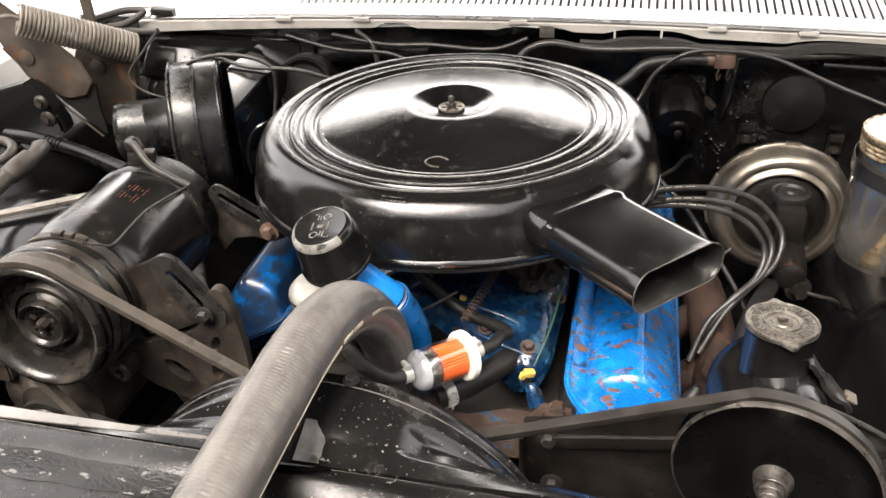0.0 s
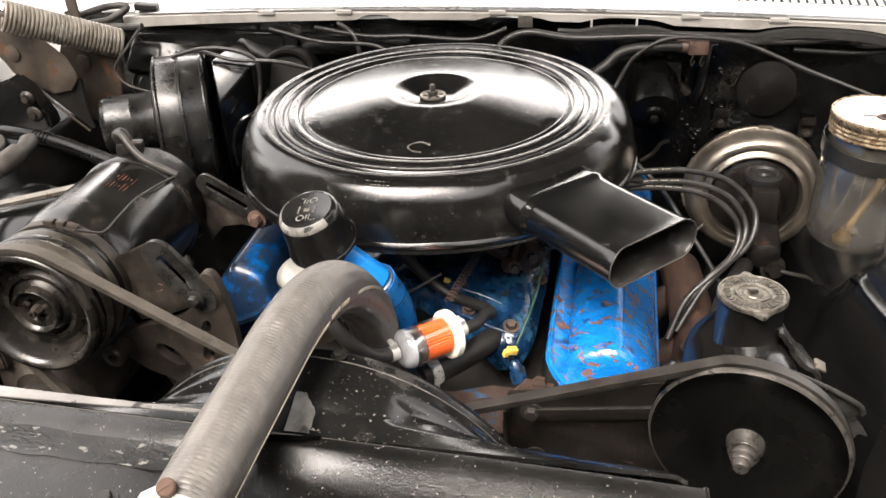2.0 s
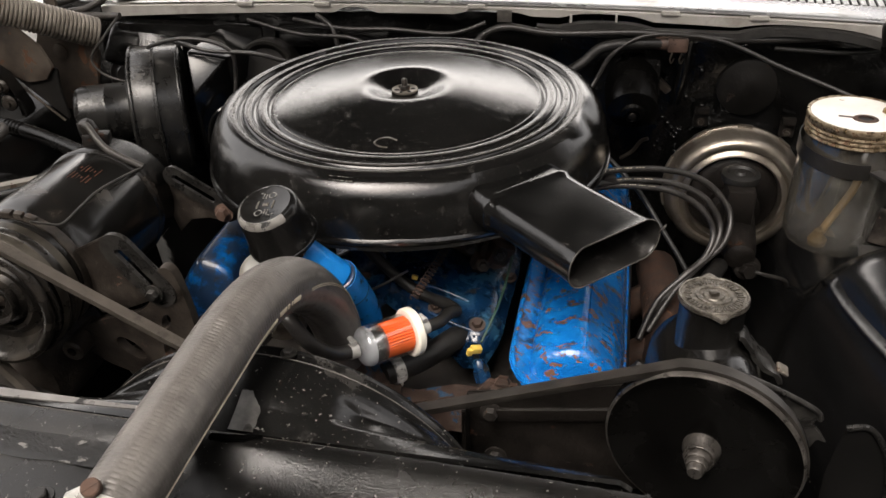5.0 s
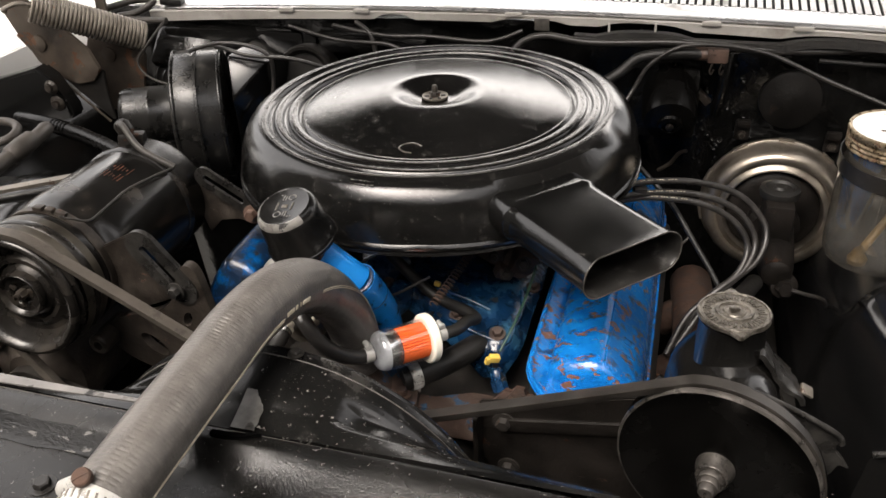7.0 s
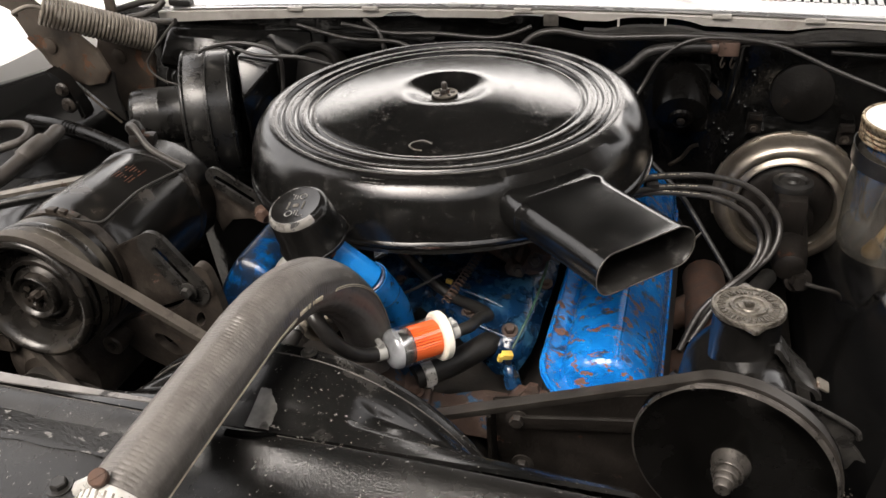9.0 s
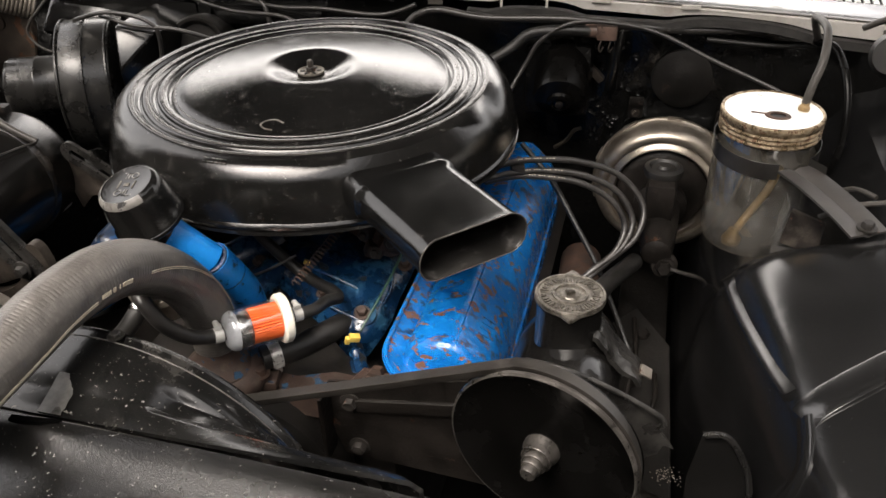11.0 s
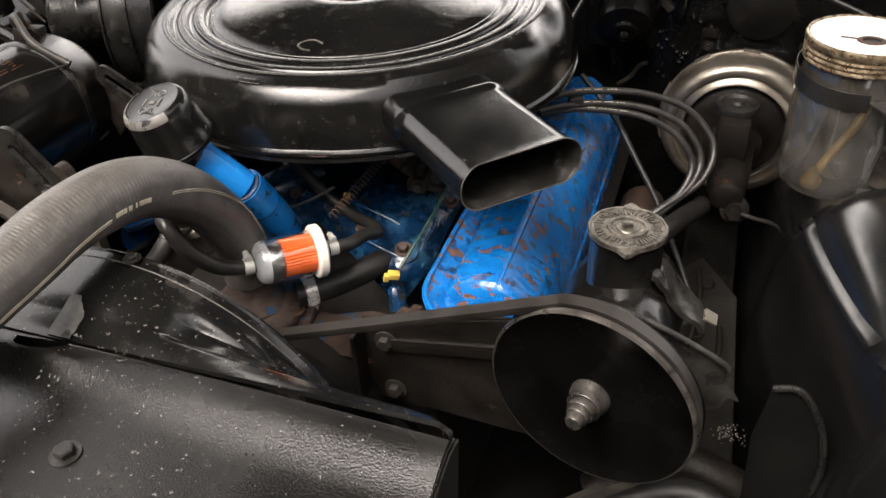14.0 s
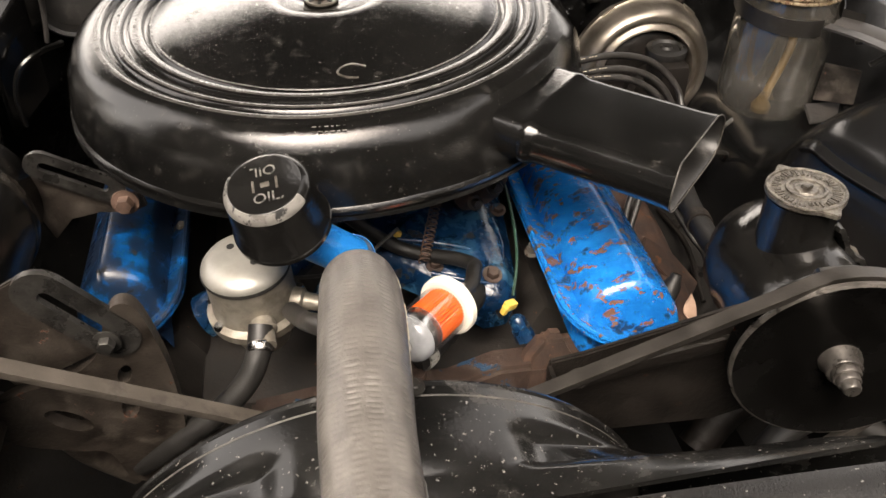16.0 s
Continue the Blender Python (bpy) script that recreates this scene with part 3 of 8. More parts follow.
def light_blockers():
    """Unseen dark walls and a ceiling, added to block light round the car."""
    for name, size, p, label in (("wall_front", (8.0, 0.2, 3.3), (-0.4, -3.4, 1.65), "added dark wall in front, out of view, that blocks light"), ("wall_right", (0.2, 3.99, 3.0), (2.2, -1.3, 1.5), "added dark side wall, out of view, that blocks light"),
                                 ("wall_left", (0.2, 3.2, 4.0), (-2.2, -1.8, 2.0), "added dark side wall, out of view, that blocks light"), ("ceiling", (2.3, 2.85, 0.1), (-0.05, 0.65, 2.68), "added dark ceiling, out of view, that blocks light")):
        bm = bmesh.new()
        box(bm, size, pose(*p), 0.01)
        solid(name, bm, "blocker_dark", label, name.split("_")[0], kind="structure")


def right_apron_point(s, y):
    """The inner fender: s from 0 at the bottom to 1 at the outer lip."""
    f = max(0.0, min(1.0, (-y - 0.05) / 0.30))
    edge_x = 0.462 + 0.055 * f
    bulge = 0.010 * math.exp(-((y + 0.14) / 0.12) ** 2)
    pts = [(edge_x - 0.035, 0.42), (edge_x - 0.022, 0.62), (edge_x - 0.010, 0.78), (edge_x + 0.002, 0.832), (edge_x + 0.022, 0.858 + bulge), (edge_x + 0.07, 0.880 + 1.3 * bulge), (0.62, 0.905), (0.655, 0.918), (0.672, 0.935), (0.70, 0.938)]
    k = s * (len(pts) - 1)
    i = min(int(k), len(pts) - 2)
    t = k - i
    a, b, c, d = (Vector((*pts[min(max(i + o, 0), len(pts) - 1)], 0)) for o in (-1, 0, 1, 2))
    q = 0.5 * (2 * b + (c - a) * t + (2 * a - 5 * b + 4 * c - d) * t * t + (3 * b - a - 3 * c + d) * t ** 3)
    dent = 0.005 * noise.noise((q.x * 10, y * 10, q.y * 10))
    back = max(0.0, min(1.0, (y + 0.09) / 0.11))
    fall = 0.10 * back * back * (3 - 2 * back) * max(0.0, min(1.0, (0.62 - q.x) / 0.08)) * (1.0 if q.y > 0.75 else max(0.0, (q.y - 0.6) / 0.15))
    return (q.x, y, q.y + dent - fall)


def fenders():
    bm = grid_surface(right_apron_point, steps(0, 1, 54), steps(-0.62, 0.27, 60), 0.003)
    ap = solid("inner_fender_right", bm, "fender_black", "glossy black inner fender with pressed ribs", "inner fender", kind="structure")
    # pressed ribs that follow the sheet
    for wide, lean, sy in ((0.0085, (-0.6, 0, 1), [(0.350, -0.065), (0.338, -0.11), (0.350, -0.18), (0.366, -0.225), (0.390, -0.256)]),
                     (0.0150, (-0.35, 0, 1), [(0.400, -0.284), (0.470, -0.273), (0.540, -0.258), (0.60, -0.247), (0.70, -0.24), (0.80, -0.238)]),
                     (0.0085, (-1, 0, 0.55), [(0.405, -0.283), (0.385, -0.302), (0.345, -0.322), (0.29, -0.331), (0.22, -0.332)])):
        bm = bmesh.new()
        fine = smooth_path([(a, b, 0) for a, b in sy], 8)
        path = [Vector(right_apron_point(p.x, p.y)) for p in fine]
        w = wide
        sweep(bm, path, [(-w, -0.004), (w, -0.004), (w * 0.93, 0.0016), (w * 0.80, 0.0024), (-w * 0.80, 0.0024), (-w * 0.93, 0.0016)], up=lean)
        part("pressed_rib", bm, "fender_black", ap)
    fl = thing("fender_right", (0.75, -0.2, 0.95), "white painted outer fender", "fender", kind="structure")
    bm = grid_surface(lambda x, y: (x, y, 0.942 + 0.05 * math.sin(min(1, (x - 0.70) / 0.2) * 1.4) - max(0, x - 0.9) ** 2 * 14), steps(0.70, 1.08, 16), steps(-1.1, 0.6, 8), 0.004)
    part("panel", bm, "white_body", fl)
    fl = thing("fender_left", (-0.85, -0.2, 0.95), "white painted outer fender", "fender", kind="structure")
    bm = grid_surface(lambda x, y: (x, y, 0.955 + 0.05 * math.sin(min(1, (-0.74 - x) / 0.2) * 1.4) - max(0, -x - 0.95) ** 2 * 14), steps(-0.745, -1.12, 16), steps(-1.1, 0.6, 8), 0.004)
    part("panel", bm, "white_body", fl)
    bm = bmesh.new()
    box(bm, (0.004, 1.66, 0.075), pose(-0.741, -0.25, 0.919), 0.001)
    part("inner_lip", bm, "white_body", fl)
    # left apron
    def left(s, y):
        pts = [(-0.55, 0.375), (-0.575, 0.70), (-0.60, 0.80), (-0.64, 0.855), (-0.68, 0.872), (-0.72, 0.880), (-0.735, 0.884)]
        k = s * (len(pts) - 1)
        i = min(int(k), len(pts) - 2)
        t = k - i
        x, z = (pts[i][0] * (1 - t) + pts[i + 1][0] * t, pts[i][1] * (1 - t) + pts[i + 1][1] * t)
        return (x, y, z + 0.003 * noise.noise((x * 9, y * 9, z * 9)))
    solid("inner_fender_left", grid_surface(left, steps(0, 1, 36), steps(-0.62, 0.27, 40), 0.003), "gloss_black", "dusty black inner fender", "inner fender", kind="structure")


def radiator_support():
    rs = thing("radiator_support", (0, -0.6, 0.9), "black painted radiator support panel with dusty top", "radiator support", kind="structure")
    # top panel: rear lip, shallow step, then the broad front sheet
    bm = bmesh.new()
    rings = []
    for x in steps(-0.60, 0.268, 60):
        bow = 0.012 * math.cos(x * 4) - 0.012 if x > 0 else 0.05 * x * x
        bump = 0.012 * math.exp(-((x + 0.01) / 0.05) ** 2)
        y0 = -0.497 + bow
        end = 1.0 if x < 0.255 else 1 - (x - 0.255) / 0.013
        rings.append([Vector((x, y0, 0.925)), Vector((x, y0 - 0.001, 0.945)), Vector((x, y0 - 0.004, 0.9515)), Vector((x, y0 - 0.009, 0.9525)), Vector((x, y0 - 0.016, 0.9515)), Vector((x, y0 - 0.022, 0.9498 - 0.4 * bump)), Vector((x, y0 - 0.030, 0.9470 - 0.6 * bump)),
                      Vector((x, y0 - 0.039, 0.9443 - 0.6 * bump)), Vector((x, y0 - 0.046, 0.9430 - 0.5 * bump)), Vector((x, y0 - 0.058, 0.9425 - 0.2 * bump)), Vector((x, y0 - 0.080, 0.9418)), Vector((x, y0 - 0.12, 0.937)), Vector((x, y0 - 0.17, 0.925)), Vector((x, y0 - 0.19, 0.90)),
                      Vector((x, y0 - 0.185, 0.895)), Vector((x, y0 - 0.12, 0.925)), Vector((x, y0 - 0.02, 0.940)), Vector((x, y0 - 0.004, 0.925))])
    loft(bm, rings)
    part("top_panel", bm, "panel_black", rs)
    bm = bmesh.new()
    sweep(bm, [Vector((x, -0.5015 + (0.012 * math.cos(x * 4) - 0.012 if x > 0 else 0.05 * x * x), 0.9512)) for x in steps(-0.59, 0.262, 60)], disc(0.0007, 6), scale=lambda t: 1.8 - 1.5 * t)
    part("bare_edge", bm, "weather", rs, "paint worn off along the edge")
    # torn pale scuffs in a strip before the lip
    bm = bmesh.new()
    rows = []
    for x in steps(-0.42, -0.035, 80):
        y0 = -0.497 + 0.05 * x * x
        a, b = -0.024 - 0.003 * noise.noise((x * 20, 0, 2)), -0.042 - 0.004 * noise.noise((x * 26, 4, 0))
        rows.append([Vector((x, y0 + d, float(np.interp(-d, (0.016, 0.022, 0.030, 0.039, 0.046, 0.058), (0.9515, 0.9498, 0.9470, 0.9443, 0.9430, 0.9425))) + 0.0006)) for d in steps(a, b, 9)])
    loft(bm, rows, closed=False)
    part("scuffs", bm, "scuffed", rs, "torn pale scuffs in the paint")
    # turned-down right end
    bm = bmesh.new()
    plate(bm, [(-0.50, 0.948), (-0.515, 0.951), (-0.60, 0.938), (-0.68, 0.91), (-0.68, 0.70), (-0.57, 0.72), (-0.52, 0.83)], 0.003, Matrix(((0, 0, 1, 0.2695), (1, 0, 0, 0), (0, 1, 0, 0), (0, 0, 0, 1))))
    part("end_plate", bm, "panel_black", rs)
    bm = bmesh.new()
    box(bm, (0.88, 0.05, 0.52), pose(-0.18, -0.575, 0.65), 0.006)
    part("radiator_core", bm, "dark", rs)
    # unseen sheets added to keep light off the pump and pulley
    for x0, x1 in ((0.262, 0.70), (-0.72, -0.62)):
        bm = bmesh.new()
        box(bm, (x1 - x0, 0.012, 0.46), pose((x0 + x1) / 2, -0.635, 0.58), 0.003)
        part("side_light_block", bm, "dark", rs, "added unseen black sheet that blocks light beside the radiator")
    for x, y in ((-0.0985, -0.5655), (0.072, -0.566), (0.19, -0.573)):
        bm = bolt_mesh(0.0056, 0.0046, at((x, y, 0.9418), (0, -0.05, 1)))
        part("bolt", bm, "satin_black", rs)
    # inlet neck for the upper hose
    bm = bmesh.new()
    lathe(bm, [(0.019, -0.05), (0.020, 0.02), (0.0212, 0.03), (0.020, 0.036), (0.0, 0.036)], at((-0.019, -0.655, 0.964), (0, 0.9, 0.25)), 28)
    part("inlet_neck", bm, "satin_black", rs)
    # lower cross member behind the fan
    bm = bmesh.new()
    box(bm, (1.15, 0.06, 0.06), pose(0, -0.52, 0.45), 0.01)
    part("cross_member", bm, "grime", rs)


def fan_shroud():
    """From the flat radiator frame to the round fan opening."""
    sh = thing("fan_shroud", (0, -0.45, 0.80), "speckled black plastic fan shroud behind the radiator", "fan shroud")
    cx, cz, R = -0.010, 0.776, 0.1745
    def soft(v):
        v = max(0.0, min(1.0, v))
        return v * v * (3 - 2 * v)
    fs, ys = [1.0, 0.94, 0.74, 0.40, 0.13, 0.02, 0.0], [-0.488, -0.482, -0.468, -0.453, -0.440, -0.431, -0.424]
    def surface(f, a):
        y = -0.416 if f < 0 else float(np.interp(f, fs[::-1], ys[::-1]))
        f = max(f, 0.0)
        c, s = math.cos(a), math.sin(a)
        q = min(0.27 / max(abs(c), 1e-3), 0.160 / max(s, 1e-3)) if s > 0 else 0.27
        x, z = cx + (q * f + R * (1 - f)) * c, cz + (q * f + R * (1 - f)) * s
        # a sunk pocket at each upper corner, a tunnel-like swell between them
        sink = 0.010 * soft((abs(x) - 0.052) / 0.022) * soft((0.80 - f) / 0.16) * soft((f - 0.04) / 0.30) * soft((s - 0.3) / 0.2)
        swell = 0.004 * math.exp(-(x / 0.040) ** 2) * math.sin(math.pi * f)
        return Vector((x, y + 0.3 * sink, z - sink + swell))
    bm = bmesh.new()
    rings = [[surface(f, math.pi * (1.08 - 1.16 * i / 160)) for i in range(161)] for f in steps(1.0, 0.0, 34) + [-1.0]]
    loft(bm, rings, closed=False)
    bmesh.ops.recalc_face_normals(bm, faces=list(bm.faces))
    bmesh.ops.solidify(bm, geom=list(bm.faces), thickness=-0.003)
    body = part("shroud_body", bm, "speck_black", sh, angle=60)
    # highlight on the shroud beside the hose, painted as a pale patch
    bm = bmesh.new()
    rows = []
    for f in steps(0.36, 0.99, 24):
        lo = math.pi / 2 - 0.01
        hi = lo - (0.115 + 0.025 * noise.noise((f * 9, 5, 0)) + 0.012 * noise.noise((f * 31, 2, 0))) * min(1.0, (f - 0.34) / 0.45)
        rows.append([surface(f, lo + (hi - lo) * k / 10) + Vector((0, -0.0010, 0.0016 + 0.0024 * f)) for k in range(11)])
    loft(bm, rows, closed=False)
    part("sheen_patch", bm, "shroud_sheen", body, "pale patch beside the hose, shroud highlight put into colour")
    # no recess here: a black plate paints the shade of the gap
    bm = bmesh.new()
    plate(bm, [(-0.016, -0.0030), (-0.004, -0.0040), (0.008, -0.0032), (0.018, 0.0008), (0.020, 0.0030), (0.010, 0.0022), (-0.004, 0.0018), (-0.016, 0.0020)], 0.003, pose(0.006, -0.5055, 0.9525, 4, 0, 4), 0.0008)
    part("gap", bm, "gap_shade", body, "black plate painting the shade between shroud and panel")
    bm = bmesh.new()
    path = [Vector((cx + (R + 0.001) * math.cos(a), -0.416, cz + (R + 0.001) * math.sin(a))) for a in steps(math.pi * 1.08, -math.pi * 0.08, 80)]
    sweep(bm, path, disc(0.0028, 8), up=(0, 1, 0))
    part("rim", bm, "speck_black", sh)
    bm = bmesh.new()
    sweep(bm, [Vector((cx + (R + 0.0028) * math.cos(a), -0.4245, cz + (R + 0.0028) * math.sin(a))) for a in steps(math.pi * 1.02, -math.pi * 0.02, 90)], disc(0.0007, 6), up=(0, 1, 0))
    part("rim_line", bm, "weather", sh, "thin grey line along the rim")
    part("clip", bolt_mesh(0.004, 0.003, at((0.012, -0.420, cz + R + 0.003), (0, 0, 1))), "satin_black", sh)
    # lip along the radiator on the far side; sky reflection painted as pale colour
    bm = bmesh.new()
    loft(bm, [[Vector((x, -0.4905 + 0.035 * x * x - k * (0.0135 - 0.045 * (x + 0.30)) * 1.0, 0.9530 + dz)) for k, dz in ((0, 0), (1, 0.0), (1, 0.0012), (0, 0.0012))] for x in steps(-0.60, -0.045, 40)])
    part("front_lip", bm, "lip_pale", sh, "lip along the radiator, sky sheen put into its pale colour")


# ---------------------------------------------------------------- air cleaner
def air_cleaner():
    ac = thing("air_cleaner", (0, 0, 0.92), "large round glossy black air cleaner with a snorkel", "air cleaner")
    prof = [(0, 0.9885), (0.013, 0.9885), (0.019, 0.9888), (0.025, 0.9910), (0.033, 0.9950), (0.041, 0.9982), (0.047, 0.9999), (0.052, 1.0004), (0.059, 0.9999), (0.08, 0.9972), (0.11, 0.9925), (0.135, 0.9885), (0.150, 0.9855),
            (0.1525, 0.9835), (0.1545, 0.982), (0.1565, 0.983), (0.1582, 0.9868), (0.1596, 0.9876), (0.1663, 0.9876), (0.1677, 0.9868), (0.1690, 0.9842), (0.171, 0.9834), (0.1730, 0.9842), (0.1745, 0.9868), (0.1758, 0.9876), (0.1822, 0.9876), (0.1836, 0.9868),
            (0.1850, 0.9845), (0.187, 0.9838), (0.1888, 0.9848), (0.1905, 0.9878), (0.1920, 0.9887), (0.1985, 0.9885), (0.2035, 0.9870), (0.2100, 0.9830), (0.2155, 0.9772), (0.2200, 0.9695), (0.2240, 0.9600), (0.2264, 0.9495), (0.2277, 0.9420), (0.2286, 0.9330),
            (0.2294, 0.9322), (0.2307, 0.9302), (0.2304, 0.9272), (0.2275, 0.9268)]
    bm = bmesh.new()
    lathe(bm, prof, pose(0, 0, 0), 160)
    for v in bm.verts:
        r = math.hypot(v.co.x, v.co.y)
        a = math.atan2(v.co.y, v.co.x)
        if r > 0.19:
            v.co.z += 0.0012 * noise.noise((v.co.x * 9, v.co.y * 9, 2.0))
            dent = math.exp(-((a + 0.08) / 0.13) ** 2) * math.exp(-((r - 0.211) / 0.012) ** 2)
            v.co.z -= 0.0055 * dent
            v.co.x -= 0.003 * dent
            fold = 0.0032 * math.exp(-((r - 0.2075 - 0.05 * (a + 0.75) ** 2) / 0.0042) ** 2) * math.exp(-((a + 0.70) / 0.62) ** 4)
            v.co.z += fold
    lid = part("lid", bm, "lid_black", ac, angle=30)
    # crests of the pressed rings: wear, and sky sheen put into the grey
    for r, z, w in ((0.1505, 0.98545, 0.0010), (0.1630, 0.98765, 0.0022), (0.1790, 0.98765, 0.0022), (0.1950, 0.98870, 0.0024)):
        bm = bmesh.new()
        lathe(bm, [(r - w, z - 0.0002), (r - w * 0.6, z + 0.0003), (r + w * 0.6, z + 0.0003), (r + w, z - 0.0002)], None, 160)
        for v in bm.verts:
            if r > 0.19:
                v.co.z += 0.0012 * noise.noise((v.co.x * 9, v.co.y * 9, 2.0))
        part("ring_crest", bm, "crest", lid)
    bm = bmesh.new()
    lathe(bm, [(0.2265, 0.9262), (0.2308, 0.9255), (0.2316, 0.9228), (0.2280, 0.9212), (0.20, 0.915), (0.14, 0.912), (0.12, 0.905), (0.075, 0.90), (0.07, 0.87), (0, 0.87)], None, 128)
    part("pan", bm, "gloss_black", ac)
    # snorkel
    d = Vector((0.72, -0.694, 0)).normalized()
    side = Vector((d.y, -d.x, 0))
    bm = bmesh.new()
    def sect(r, w, h, z, cut=0.0):
        """A flat oval across the duct; cut draws the middle of its upper lip back."""
        ring = []
        for p, q in round_outline(w, h, h * 0.46, 8):
            back = cut * max(0.0, q / (h / 2)) * (1 - (2 * p / w) ** 2)
            ring.append(d * (r - back) + side * (0.0150 + p) + Vector((0, 0, z + q)))
        return ring
    Z = 0.9570
    rings = [sect(0.190, 0.108, 0.038, Z), sect(0.229, 0.108, 0.038, Z), sect(0.2325, 0.1090, 0.0388, Z), sect(0.2360, 0.1096, 0.0394, Z), sect(0.2390, 0.1088, 0.0386, Z), sect(0.2425, 0.1050, 0.0366, Z), sect(0.247, 0.1035, 0.0362, Z), sect(0.262, 0.1025, 0.036, Z), sect(0.31, 0.1025, 0.036, Z), sect(0.338, 0.1030, 0.0362, Z, 0.001),
             sect(0.3490, 0.1050, 0.0374, Z, 0.0035), sect(0.3515, 0.1058, 0.0380, Z, 0.0040), sect(0.3512, 0.1046, 0.0370, Z, 0.0040)]
    loft(bm, rings, caps=False)
    snk = part("snorkel", bm, "gloss_black", ac)
    # dusty lining; the daylight that falls inside is put into its paler colour
    bm = bmesh.new()
    loft(bm, [sect(0.3508, 0.1044, 0.0368, Z, 0.004), sect(0.3480, 0.1022, 0.0348, Z, 0.0035), sect(0.31, 0.0995, 0.0325, Z), sect(0.22, 0.0995, 0.0325, Z), sect(0.21, 0.02, 0.01, Z)], caps=False)
    part("duct_lining", bm, "duct_lit_dust", snk, "dusty inside of the snorkel, daylight put into its colour")
    bm = bmesh.new()
    sweep(bm, sect(0.3515, 0.1054, 0.0378, Z, 0.004), disc(0.0006, 6), loop=True)
    part("worn_lip", bm, "weather", ac, "scuffed bare lip of the snorkel")
    # torn notch at the outer corner of the mouth
    bm = bmesh.new()
    box(bm, (0.010, 0.004, 0.0012), Matrix.Translation(d * 0.3535 - side * 0.0385 + Vector((0, 0, Z + 0.006))) @ Euler((radians(30), radians(-55), radians(-44))).to_matrix().to_4x4(), 0.0005)
    part("bent_lip", bm, "weather", snk)
    # stud, slotted washer and nut
    bm = bmesh.new()
    S = Matrix.Translation((-0.004, 0.005, 0.0035))
    lathe(bm, [(0, 0.9872), (0.0135, 0.9872), (0.0148, 0.9880), (0.0150, 0.9864), (0.0135, 0.9848)], S, 36)
    nut = part("washer", bm, "oily_steel", ac, "pressed steel washer with slots")
    # slots are dark plates, the shade inside them put into the colour
    for i in range(6):
        a = math.pi * i / 3 + 0.3
        bm = bmesh.new()
        plate(bm, round_outline(0.0055, 0.003, 0.0012, 3), 0.0008, S @ Matrix.Translation((0.0092 * math.cos(a), 0.0092 * math.sin(a), 0.9875)) @ Euler((0, 0, a)).to_matrix().to_4x4(), 0)
        part("slot", bm, "dark", nut)
    bm = bmesh.new()
    lathe(bm, [(0, 0.979), (0.0034, 0.979), (0.0034, 0.9985), (0.0024, 1.000), (0, 1.000)], S, 14)
    hexagon(bm, 0.0058, 0.005, S @ pose(0, 0, 0.9872))
    part("stud", bm, "brown_iron", ac)
    bm = bmesh.new()
    sweep(bm, smooth_path([(0.021, -0.128, 0.9900), (0.011, -0.1235, 0.9906), (0.002, -0.127, 0.9900), (-0.001, -0.134, 0.9890), (0.006, -0.140, 0.9881), (0.014, -0.141, 0.9880)], 5), [(-0.0008, -0.0004), (0.0008, -0.0004), (0.0008, 0.0002), (-0.0008, 0.0002)])
    part("scratch", bm, "cast", lid, "curved bare scratch")
    # worn lettering on the shoulder, too faint to read: short bars
    bm = bmesh.new()
    for i in range(6):
        a = radians(-96.5 + i * 1.15)
        for k in (0, 1):
            r = 0.2065 + 0.0035 * k
            z = 0.9870 - 0.0019 * k
            box(bm, (0.0018 if (i + k) % 2 else 0.003, 0.0012, 0.0005), Matrix.Translation((r * math.cos(a), r * math.sin(a), z)) @ Euler((0, radians(0), a + math.pi / 2)).to_matrix().to_4x4() @ Euler((radians(-26), 0, 0)).to_matrix().to_4x4())
    part("worn_marking", bm, "cap_edge", lid)


